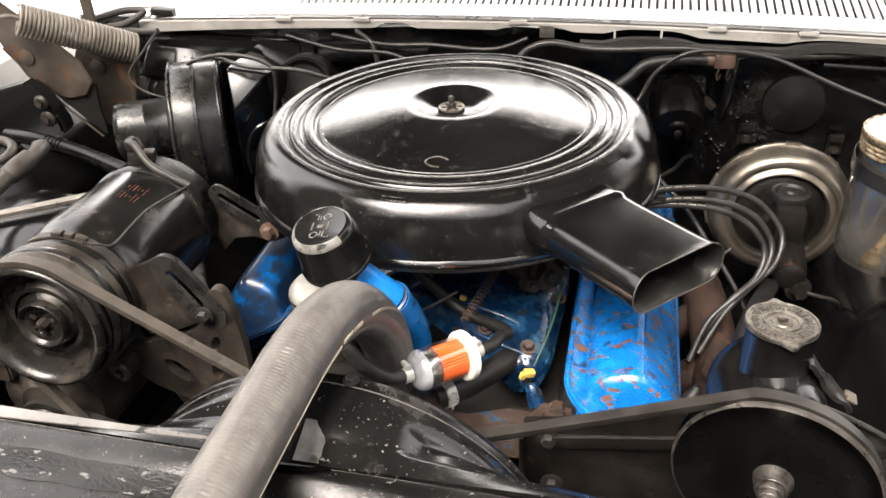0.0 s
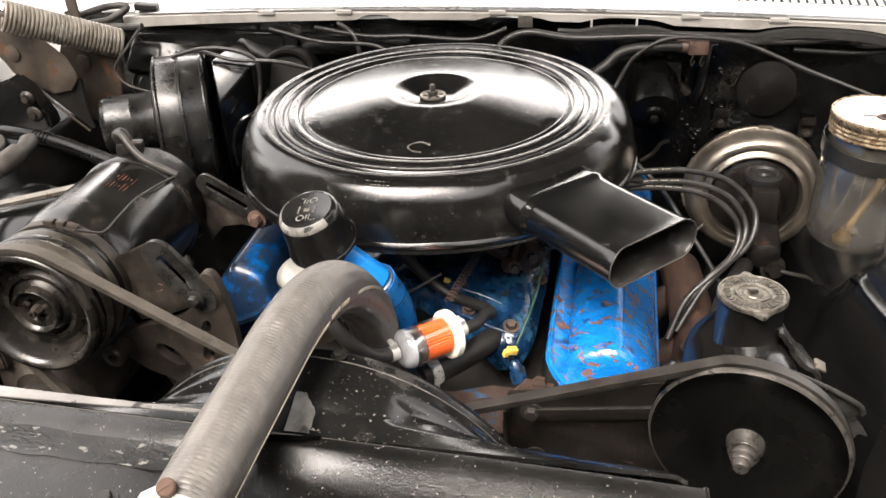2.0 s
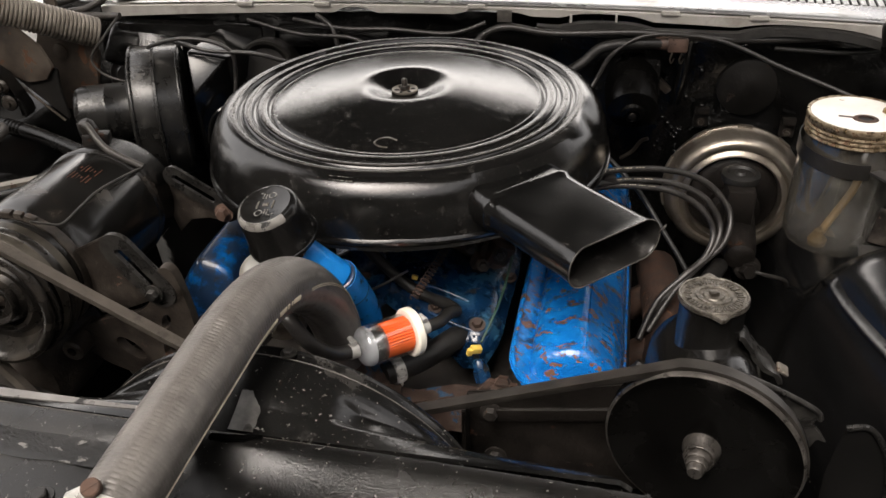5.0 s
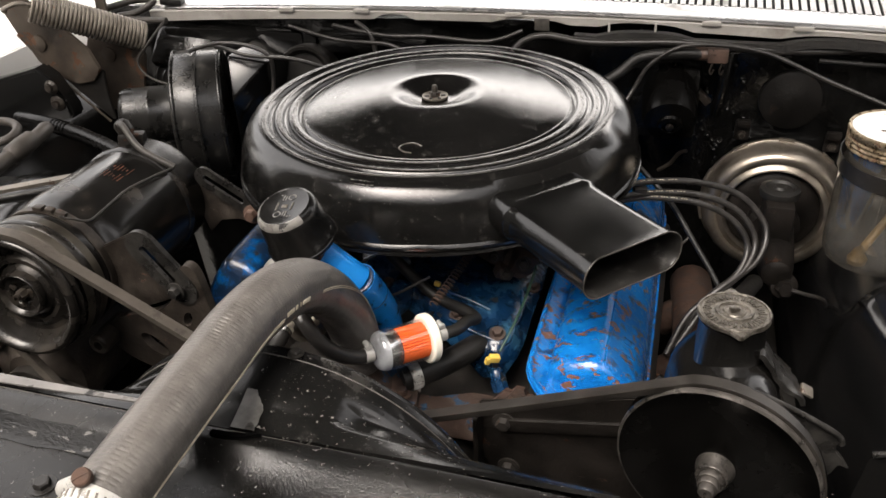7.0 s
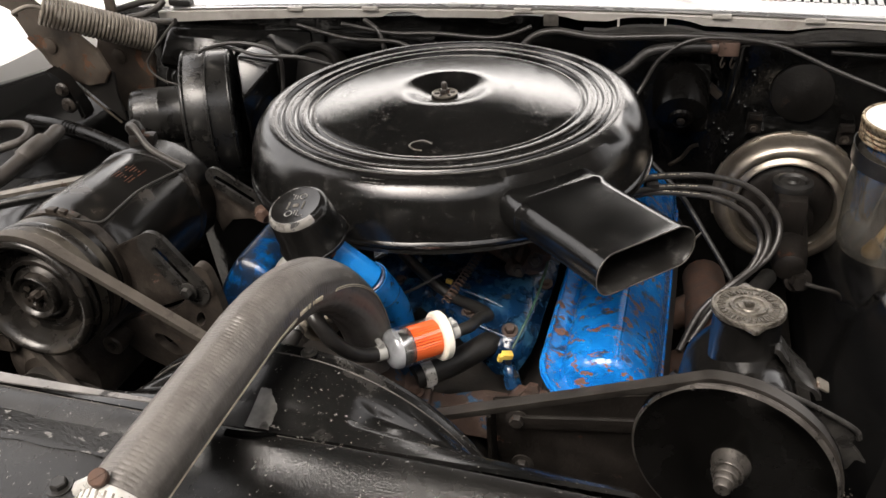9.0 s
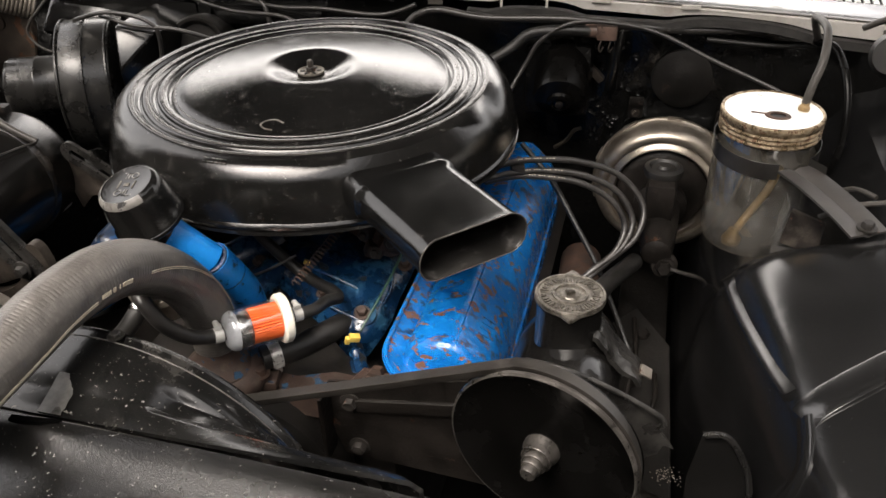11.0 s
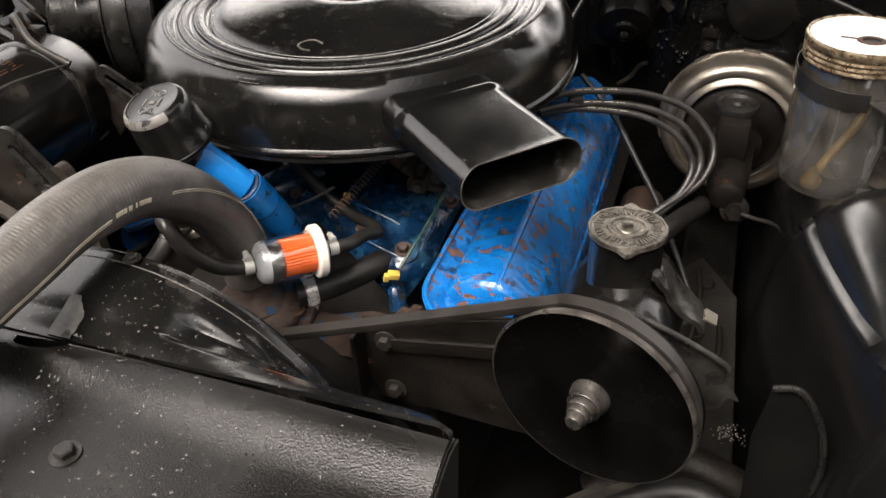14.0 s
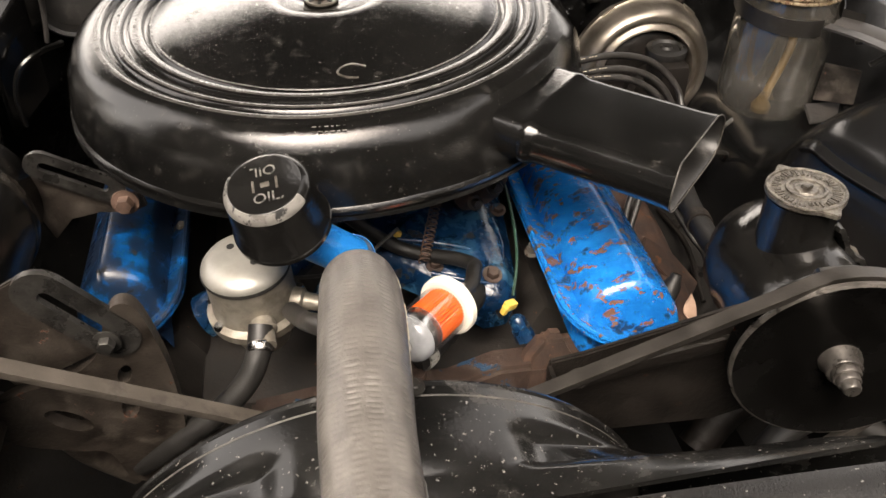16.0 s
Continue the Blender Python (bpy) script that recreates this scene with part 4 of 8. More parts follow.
# ---------------------------------------------------------------- engine
def valve_cover(sign, y0, y1, mat, label, wide=1.0, out=0.0):
    vc = thing("valve_cover", (sign * 0.21, (y0 + y1) / 2, 0.80), label, "valve cover", "pair of valve covers")
    prof = [(0.157, 0.794), (0.1595, 0.806), (0.1640, 0.820), (0.1690, 0.8315), (0.1755, 0.8385), (0.186, 0.8430), (0.200, 0.8470), (0.2095, 0.8485), (0.2150, 0.8485), (0.2172, 0.8468), (0.2190, 0.8475), (0.230, 0.8375), (0.244, 0.8215), (0.2510, 0.8110), (0.255, 0.796), (0.258, 0.775), (0.259, 0.745)]
    prof = [(0.152 + out + (x - 0.152) * wide, z) for x, z in prof]
    mid = Vector((0.152 + out + 0.058 * wide, 0.790))
    rings = []
    L = y1 - y0
    for dy, sc, dz in ((0.0, 0.93, -0.034), (0.004, 0.945, -0.0265), (0.0115, 0.965, -0.0095), (0.0140, 0.974, -0.0052), (0.018, 0.985, -0.0020), (0.025, 0.995, -0.0005), (0.040, 1.0, 0.0), (L * 0.4, 1, 0), (L * 0.7, 1, 0), (L - 0.03, 1, 0), (L - 0.008, 0.97, -0.006), (L, 0.9, -0.02)):
        ring = []
        for x, z in prof:
            t = max(0.0, (z - 0.75) / 0.09)
            ring.append(Vector((sign * (mid.x + (x - mid.x) * sc), y0 + dy, z + dz * t * 1.6)))
        ring += [Vector((sign * (0.152 + out + 0.095 * wide), y0 + dy, 0.742)), Vector((sign * (0.152 + out + 0.018 * wide), y0 + dy, 0.785))]
        rings.append(ring)
    bm = bmesh.new()
    loft(bm, rings)
    part("cover", bm, mat, vc, angle=44)
    # flange
    bm = bmesh.new()
    sl = Vector((sign * 0.128, 0, -0.068)).normalized()
    nrm = Vector((sign * 0.068, 0, 0.128)).normalized()
    m = Matrix((sl.to_4d(), Vector((0, 1, 0, 0)), nrm.to_4d(), Vector((0, 0, 0, 1)))).transposed()
    m.translation = (sign * (0.213 + out), (y0 + y1) / 2 - 0.002, 0.776 + 0.016 * (sign > 0))
    plate(bm, round_outline(0.129 * wide, L + 0.020, 0.040), 0.005, m @ Matrix.Translation((-0.0775 * (1 - wide) - 0.0125, 0, 0)))
    sweep(bm, [m @ Vector((p - 0.0775 * (1 - wide) - 0.0125, q, 0.003)) for p, q in round_outline(0.125 * wide, L + 0.016, 0.038)], disc(0.0022, 8), loop=True)
    part("flange", bm, mat, vc)
    for y in (y0 + 0.115, y1 - 0.10):
        part("bolt", bolt_mesh(0.0052, 0.008, at((sign * (0.1515 + out), y, 0.806), (-sign * 0.2, -0.1, 1))), "oily_steel", vc)
    # stamped louvre marks on the outer slope
    for i in range(5):
        bm = bmesh.new()
        y = y0 + 0.045 + i * 0.008
        sweep(bm, [Vector((sign * (0.152 + out + 0.080 * wide), y, 0.8355)), Vector((sign * (0.152 + out + 0.091 * wide), y + 0.006, 0.8230))], disc(0.0007, 6))
        part("stamped_mark", bm, mat, vc)


def engine():
    eb = thing("engine_block", (0, 0, 0.6), "greasy dark engine block under the air cleaner", "engine block")
    bm = bmesh.new()
    box(bm, (0.30, 0.52, 0.36), pose(0.0, 0.03, 0.56), 0.02)
    part("block", bm, "grime", eb)
    for s in (-1, 1):
        bm = bmesh.new()
        box(bm, (0.13, 0.45, 0.12), pose(s * 0.190, 0.03 if s > 0 else 0.06, 0.690, 0, s * 28, 0), 0.012)
        part("cylinder_head", bm, "grime", eb)
    # front timing cover and rusty cross flange
    bm = bmesh.new()
    plate(bm, [(-0.10, -0.03), (0.16, -0.03), (0.165, -0.010), (0.145, 0.010), (0.10, 0.012), (0.06, 0.000), (-0.02, 0.004), (-0.10, -0.006)], 0.03, at((0.0, -0.262, 0.775), (0, -1, 0.15)) @ pose(0, 0, 0, 0, 0, 0), 0.004)
    part("front_flange", bm, "rust_blue", eb)
    bm = bmesh.new()
    lathe(bm, [(0, 0), (0.11, 0), (0.12, 0.02), (0.12, 0.05), (0.08, 0.07), (0.05, 0.075), (0, 0.075)], at((0, -0.25, 0.66), (0, -1, 0)), 40)
    part("timing_cover", bm, "deep_black", eb)
    # water pump and thermostat neck
    bm = bmesh.new()
    lathe(bm, [(0.034, -0.03), (0.034, 0.0), (0.026, 0.008), (0.0225, 0.016), (0.0215, 0.028), (0.0225, 0.034), (0.018, 0.036), (0.018, 0.01), (0, 0.01)], at((-0.006, -0.276, 0.800), (0, 0.05, 1)), 32)
    lathe(bm, [(0.030, 0.0), (0.034, 0.006), (0.041, 0.010), (0.043, 0.016), (0.041, 0.024), (0.033, 0.030), (0.026, 0.033), (0.022, 0.033)], at((-0.004, -0.274, 0.772), (0.05, -0.1, 1)), 40)
    box(bm, (0.095, 0.034, 0.012), pose(0.0, -0.272, 0.780, 0, 0, 12), 0.004)
    th = part("thermostat_housing", bm, "rust_blue", eb, "rust-stained blue thermostat housing")
    for x in (-0.034, 0.034):
        part("bolt", bolt_mesh(0.006, 0.007, at((x, -0.276, 0.792))), "rust_iron", th)
    # right-hand front ear
    bm = bmesh.new()
    plate(bm, [(-0.028, -0.03), (0.032, -0.035), (0.03, 0.0), (0.016, 0.028), (-0.004, 0.03), (-0.02, 0.012)], 0.02, at((0.142, -0.266, 0.780), (0, -1, 0.3)), 0.006)
    part("front_ear", bm, "rust_iron", eb)

    im = thing("intake_manifold", (0.03, -0.05, 0.8), "grimy blue cast intake manifold under the air cleaner", "intake manifold")
    bm = bmesh.new()
    rings = []
    for y, cx, w, h in ((-0.214, 0.110, 0.010, 0.800), (-0.208, 0.107, 0.020, 0.810), (-0.196, 0.100, 0.033, 0.816), (-0.178, 0.088, 0.048, 0.823), (-0.150, 0.064, 0.074, 0.833), (-0.125, 0.048, 0.092, 0.838), (-0.09, 0.034, 0.108, 0.842), (-0.05, 0.025, 0.115, 0.846), (0.15, 0.02, 0.115, 0.846)):
        ring = []
        for x in steps(-1, 1, 26):
            lump = 0.0035 * noise.noise((x * w * 60, y * 60, 0)) + 0.002 * noise.noise((x * w * 150, y * 150, 2))
            ring.append(Vector((cx + x * w, y, h - 0.014 * abs(x) ** 3 - 0.010 * max(0.0, abs(x) - 0.82) / 0.18 + lump)))
        deep = 0.012 if y < -0.19 else 0.028
        rings.append(ring + [Vector((cx + w * 0.96, y + 0.004, h - deep)), Vector((cx - w * 0.96, y + 0.004, h - deep))])
    loft(bm, rings)
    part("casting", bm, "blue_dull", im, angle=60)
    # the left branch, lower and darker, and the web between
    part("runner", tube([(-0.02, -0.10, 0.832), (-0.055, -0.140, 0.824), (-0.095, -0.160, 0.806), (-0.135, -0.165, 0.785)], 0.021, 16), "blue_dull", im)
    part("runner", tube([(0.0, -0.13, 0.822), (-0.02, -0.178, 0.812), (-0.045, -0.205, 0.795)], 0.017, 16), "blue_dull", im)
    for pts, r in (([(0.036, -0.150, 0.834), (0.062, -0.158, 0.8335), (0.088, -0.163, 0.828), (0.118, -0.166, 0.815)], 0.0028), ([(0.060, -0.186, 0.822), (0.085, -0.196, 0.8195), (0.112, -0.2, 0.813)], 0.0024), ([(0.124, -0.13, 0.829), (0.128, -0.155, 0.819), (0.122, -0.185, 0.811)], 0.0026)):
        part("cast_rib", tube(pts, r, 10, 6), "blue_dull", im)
    bm = bmesh.new()
    lathe(bm, [(0, 0), (0.013, 0), (0.0140, 0.004), (0.0135, 0.008), (0.011, 0.010), (0, 0.010)], at((0.111, -0.190, 0.808), (0.1, -0.35, 1)), 24)
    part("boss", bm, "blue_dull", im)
    part("bolt", bolt_mesh(0.0056, 0.006, at((0.1112, -0.1930, 0.8175), (0.1, -0.35, 1))), "rust_blue", im)
    for x, y, z in ((0.064, -0.178, 0.823), (-0.02, -0.150, 0.833), (0.134, -0.115, 0.826)):
        part("bolt", bolt_mesh(0.0050, 0.005, at((x, y, z), (0.1, -0.3, 1))), "rust_blue", im)
    bm = bmesh.new()
    box(bm, (0.13, 0.13, 0.05), pose(0, -0.02, 0.845), 0.012)
    lathe(bm, [(0, 0), (0.06, 0), (0.06, 0.04), (0, 0.04)], at((0, 0, 0.86)), 32)
    part("carburettor", bm, "brown_iron", im, "brown stained carburettor body")
    bm = bmesh.new()
    box(bm, (0.070, 0.052, 0.046), pose(0.098, -0.082, 0.862, 0, 8, -28), 0.009)
    lathe(bm, [(0, 0), (0.017, 0), (0.019, 0.004), (0.018, 0.012), (0.010, 0.016), (0, 0.016)], at((0.116, -0.108, 0.856), (0.35, -0.9, 0.25)), 24)
    lathe(bm, [(0, 0), (0.009, 0), (0.009, 0.016), (0.006, 0.019), (0, 0.019)], at((0.088, -0.104, 0.872), (-0.2, -0.9, 0.4)), 18)
    part("float_bowl", bm, "rust_bowl", im, "rusty brown float bowl with round bosses")
    # linkage pieces on the carburettor
    for p, s in (((0.095, -0.10, 0.872), (0.03, 0.02, 0.012)), ((0.112, -0.085, 0.865), (0.012, 0.03, 0.018)), ((0.085, -0.075, 0.86), (0.03, 0.03, 0.02)), ((0.122, -0.118, 0.862), (0.026, 0.022, 0.024)), ((0.104, -0.125, 0.850), (0.020, 0.014, 0.016)), ((0.140, -0.105, 0.872), (0.010, 0.026, 0.008))):
        bm = bmesh.new()
        box(bm, s, pose(*p, 10, 25, 30), 0.003)
        part("linkage", bm, "rust_iron", im)
    for x, y, z, r in ((0.126, -0.132, 0.866, 0.0052), (0.108, -0.134, 0.852, 0.0045), (0.094, -0.128, 0.868, 0.004)):
        part("fitting", bolt_mesh(r, 0.008, at((x, y, z), (0.2, -1, 0.4))), "brown_iron", im)

    em = thing("exhaust_manifold", (0.32, -0.05, 0.70), "rusty cast iron exhaust manifold beside the valve cover", "exhaust manifold")
    part("log", tube([(0.310, -0.20, 0.675), (0.314, -0.10, 0.70), (0.312, 0.0, 0.715), (0.305, 0.12, 0.70)], 0.027, 16), "rust_iron", em)
    for y in (-0.19, -0.06, 0.05):
        part("port", tube([(0.27, y, 0.68), (0.295, y, 0.70), (0.322, y + 0.01, 0.685)], 0.019, 14), "rust_iron", em)
    bm = bmesh.new()
    plate(bm, [(-0.02, -0.035), (0.012, -0.04), (0.022, 0.0), (0.012, 0.038), (-0.014, 0.034)], 0.003, at((0.322, -0.11, 0.722), (0.5, -0.3, 0.8)), 0.001)
    part("heat_shield", bm, "rust_iron", em)


def oil_filler():
    of = thing("oil_filler", (-0.01, -0.25, 0.86), "black oil filler cap on a bright blue filler tube", "oil filler")
    tb = part("filler_tube", tube([(-0.008, -0.2525, 0.906), (-0.020, -0.2585, 0.921), (-0.032, -0.2625, 0.934), (-0.042, -0.2645, 0.944)], 0.0148, 24), "blue_clean", of, "bright blue painted filler tube")
    low = smooth_path([(-0.0085, -0.2530, 0.907), (-0.003, -0.236, 0.876), (-0.001, -0.221, 0.846), (-0.001, -0.214, 0.82), (-0.001, -0.213, 0.79)], 8)
    part("elbow", tube(low, 0.0174, 28), "blue_elbow", of, "blue painted elbow with grimy seams")
    for k, rr in ((0, 0.0160), (7, 0.0169)):
        bm = bmesh.new()
        lathe(bm, [(rr - 0.003, -0.0022), (rr, -0.0016), (rr + 0.0009, 0.0), (rr, 0.0016), (rr - 0.003, 0.0022)], at(low[k], low[k + 1] - low[k]), 32)
        part("seam", bm, "blue_chip", tb)
    ax = Vector((-0.15, -0.27, 0.95)).normalized()
    top = Vector((-0.0571, -0.2800, 0.9955))
    m = at(top, ax, (0, 1, 0)) @ Matrix.Diagonal((0.91, 0.91, 0.80, 1))
    bm = bmesh.new()
    lathe(bm, [(0.020, -0.060), (0.030, -0.058), (0.0345, -0.054), (0.0352, -0.049), (0.0332, -0.045), (0.0325, -0.030), (0.0305, -0.012), (0.0298, -0.006), (0.0278, -0.0018), (0.0250, 0.0), (0.0240, -0.0006), (0, -0.0012)], m, 48)
    cap = part("cap", bm, "cap_black", of, "worn glossy black cap")
    bm = bmesh.new()
    lathe(bm, [(0.024, -0.058), (0.0245, -0.068), (0.0225, -0.074), (0.018, -0.075), (0.018, -0.058)], m, 40, closed=True)
    part("collar", bm, "cap_black", of, "dull black collar below the cap")
    # gloss highlight along the near cap edge, painted as a pale crescent
    bm = bmesh.new()
    edge = [(0.0302, -0.0080), (0.0300, -0.0058), (0.0281, -0.0016), (0.0262, 0.0002), (0.0254, 0.0), (0.0258, -0.002), (0.0290, -0.0080)]
    loft(bm, [[m @ Vector((r * math.cos(t), r * math.sin(t), h)) for r, h in edge] for t in steps(radians(150), radians(325), 36)])
    part("edge_glint", bm, "cap_edge", cap, "bright crescent, gloss of the cap edge put into colour")
    bm = bmesh.new()
    lathe(bm, [(0.0345, -0.0555), (0.0358, -0.054), (0.0358, -0.050), (0.0345, -0.0485)], m, 48, closed=True)
    part("lower_ring", bm, "cap_black", cap)
    for txt, y, rot in (("OIL", -0.0115, 0), ("OIL", 0.0125, 180)):
        cu = bpy.data.curves.new("lettering", "FONT")
        cu.body, cu.size, cu.extrude, cu.align_x, cu.align_y = txt, 0.0115, 0.0004, "CENTER", "CENTER"
        cu.materials.append(M["cap_edge"])
        ob = new("lettering", cu)
        ob.parent = cap
        ob.matrix_basis = m @ pose(0, y, -0.0008, 0, 0, rot)
    bm = bmesh.new()
    for x, y, w, h in ((-0.008, 0.0, 0.0016, 0.010), (0.008, 0.0, 0.0016, 0.010), (0, 0.0, 0.006, 0.004)):
        box(bm, (w, h, 0.001), m @ pose(x, y, -0.0008), 0.0003)
    part("worn_marking", bm, "cast", cap)


def fuel_pump():
    fp = thing("fuel_pump", (-0.10, -0.22, 0.85), "cast aluminium fuel pump with a silver dome", "fuel pump")
    m = at((-0.082, -0.232, 0.8495), (-0.05, -0.06, 1))
    bm = bmesh.new()
    lathe(bm, [(0.0, 0.0580), (0.004, 0.0580), (0.018, 0.0574), (0.0245, 0.0558), (0.0292, 0.0528), (0.0314, 0.0500), (0.0320, 0.0482), (0.0320, 0.0470), (0, 0.0470)], m, 40)
    part("dome", bm, "alu_dome", fp, "satin silver dome")
    # dark discs on the closed dome paint the shade of two holes
    for ang in (-50, 130):
        bm = bmesh.new()
        lathe(bm, [(0, 0.0004), (0.0028, 0.0004), (0.0030, -0.001)], m @ Matrix.Translation((0.013 * math.cos(radians(ang)), 0.013 * math.sin(radians(ang)), 0.0576)), 14)
        part("hole", bm, "dark", fp)
    bm = bmesh.new()
    lathe(bm, [(0.0323, 0.0440), (0.0329, 0.0456), (0.0323, 0.0472), (0.0305, 0.0472), (0.0305, 0.0440)], m, 40, closed=True)
    part("seal", bm, "rubber", fp)
    bm = bmesh.new()
    lathe(bm, [(0.0, -0.03), (0.02, -0.03), (0.028, -0.004), (0.0365, 0.000), (0.0370, 0.004), (0.0370, 0.007), (0.0322, 0.010), (0.0314, 0.018), (0.0316, 0.0442), (0, 0.0442)], m, 40)
    part("body", bm, "alu", fp)
    for i in range(7):
        a = 2 * math.pi * i / 7 + 0.2
        bm = bmesh.new()
        lathe(bm, [(0, 0.007), (0.0042, 0.007), (0.0042, 0.0095), (0.003, 0.011), (0, 0.011)], m @ Matrix.Translation((0.0338 * math.cos(a), 0.0338 * math.sin(a), 0)), 12)
        part("screw", bm, "bright_steel", fp)
    for ang, name in ((-80, "inlet"), (-20, "outlet")):
        bm = bmesh.new()
        a = radians(ang)
        lathe(bm, [(0.008, 0.026), (0.0095, 0.032), (0.0095, 0.038), (0.007, 0.040), (0.006, 0.052), (0, 0.052)], m @ Matrix.Translation((0, 0, 0.018)) @ axes((math.cos(a), math.sin(a), -0.1)), 16)
        part(name, bm, "alu", fp)
    bm = bmesh.new()
    lathe(bm, [(0.0085, 0.0), (0.0092, 0.001), (0.0092, 0.006), (0.0085, 0.007), (0.008, 0.003)], at((-0.079, -0.279, 0.860), (-0.1, -1, -0.6)), 20, closed=True)
    part("clamp", bm, "bright_steel", fp)
    solid("fuel_hose", tube([(-0.078, -0.268, 0.866), (-0.082, -0.284, 0.853), (-0.092, -0.294, 0.838), (-0.112, -0.301, 0.820), (-0.145, -0.305, 0.798), (-0.18, -0.30, 0.77)], 0.0090, 16), "rubber", "dark rubber fuel feed hose below the pump", "hose")


def fuel_filter():
    a = Vector((0.0375, -0.2855, 0.8600))
    d = Vector((0.70, 0.70, -0.10)).normalized()
    m = at(a - d * 0.003, d) @ Matrix.Diagonal((1, 1, 1.10, 1))
    ff = thing("fuel_filter", a, "clear in-line fuel filter with orange paper element", "fuel filter")
    bm = bmesh.new()
    lathe(bm, [(0.0190, -0.009), (0.0195, -0.006), (0.0197, 0.028)], m, 40)
    can = part("canister", bm, "clear", ff, "clear plastic canister")
    can.visible_shadow = False
    bm = bmesh.new()
    lathe(bm, [(0.0055, -0.0185), (0.0125, -0.0180), (0.0165, -0.0160), (0.0184, -0.0130), (0.0189, -0.0105), (0.0190, -0.009)], m, 40)
    dome = part("end_dome", bm, "cloudy", ff, "cloudy clear plastic dome")
    dome.visible_shadow = False
    bm = bmesh.new()
    lathe(bm, [(0, -0.0105), (0.012, -0.0105), (0.0165, -0.0098), (0.0178, -0.0085)], m, 32)
    part("element_end", bm, "frost", ff, "pale end plate of the element")
    bm = bmesh.new()
    n = 76
    ring0, ring1 = [], []
    for i in range(n):
        r = 0.0156 if i % 2 else 0.0168
        ang = 2 * math.pi * i / n
        ring0.append(m @ Vector((r * math.cos(ang), r * math.sin(ang), 0.0012)))
        ring1.append(m @ Vector((r * math.cos(ang), r * math.sin(ang), 0.028)))
    loft(bm, [ring0, ring1])
    part("element", bm, "orange", ff, "pleated orange paper element", smooth=False)
    bm = bmesh.new()
    lathe(bm, [(0.0150, -0.0095), (0.0172, -0.0093), (0.0176, -0.0085), (0.0176, 0.0012), (0.0172, 0.0022), (0.0155, 0.0024)], m, 40)
    part("end_ring", bm, "bright_steel", ff, "shiny steel end ring of the element")
    bm = bmesh.new()
    lathe(bm, [(0, 0.028), (0.0225, 0.028), (0.0238, 0.0292), (0.0238, 0.0345), (0.0225, 0.0358), (0.012, 0.0362), (0.008, 0.040), (0, 0.040)], m, 48)
    part("end_cap", bm, "white_plastic", ff, "off-white nylon end cap")
    for s, z in ((-1, -0.0165), (1, 0.038)):
        bm = bmesh.new()
        lathe(bm, [(0.003, 0), (0.0045, 0), (0.0045, 0.016), (0.003, 0.016)], m @ Matrix.Translation((0, 0, z - (0.016 if s < 0 else 0))), 16, closed=True)
        nip = part("nipple", bm, "white_plastic" if s > 0 else "clear", ff)
        bm = bmesh.new()
        zc = z + s * 0.007
        lathe(bm, [(0.0066, -0.0036), (0.0074, -0.0038), (0.0074, 0.0038), (0.0066, 0.0036)], m @ Matrix.Translation((0, 0, zc)), 24, closed=True)
        box(bm, (0.005, 0.0045, 0.0062), m @ Matrix.Translation((0.0, 0.0086, zc)), 0.001)
        lathe(bm, [(0, -0.005), (0.0027, -0.005), (0.0027, 0.005), (0, 0.005)], m @ Matrix.Translation((0.002, 0.0094, zc)) @ axes((1, 0, 0)), 12)
        part("hose_clamp", bm, "tin", ff, "bright worm clamp")
    w = lambda x, y, z: m @ Vector((x, y, z))
    solid("fuel_hose", tube([w(0, 0, -0.018), w(0, 0, -0.027), (0.0046, -0.3295, 0.878), (-0.009, -0.3420, 0.900), (-0.023, -0.3410, 0.921), (-0.036, -0.327, 0.917), (-0.045, -0.298, 0.894), (-0.055, -0.268, 0.876)], 0.0068, 16), "wire_black", "black rubber hose curving from pump to filter", "hose")
    solid("fuel_hose", tube([w(0, 0, 0.040), w(0, 0, 0.060), (0.088, -0.222, 0.851), (0.092, -0.204, 0.842), (0.078, -0.186, 0.836), (0.052, -0.170, 0.832), (0.028, -0.162, 0.840), (-0.0016, -0.163, 0.871), (-0.022, -0.16, 0.895)], 0.0060, 16), "rubber", "black rubber hose from filter bending back to the carburettor", "hose")


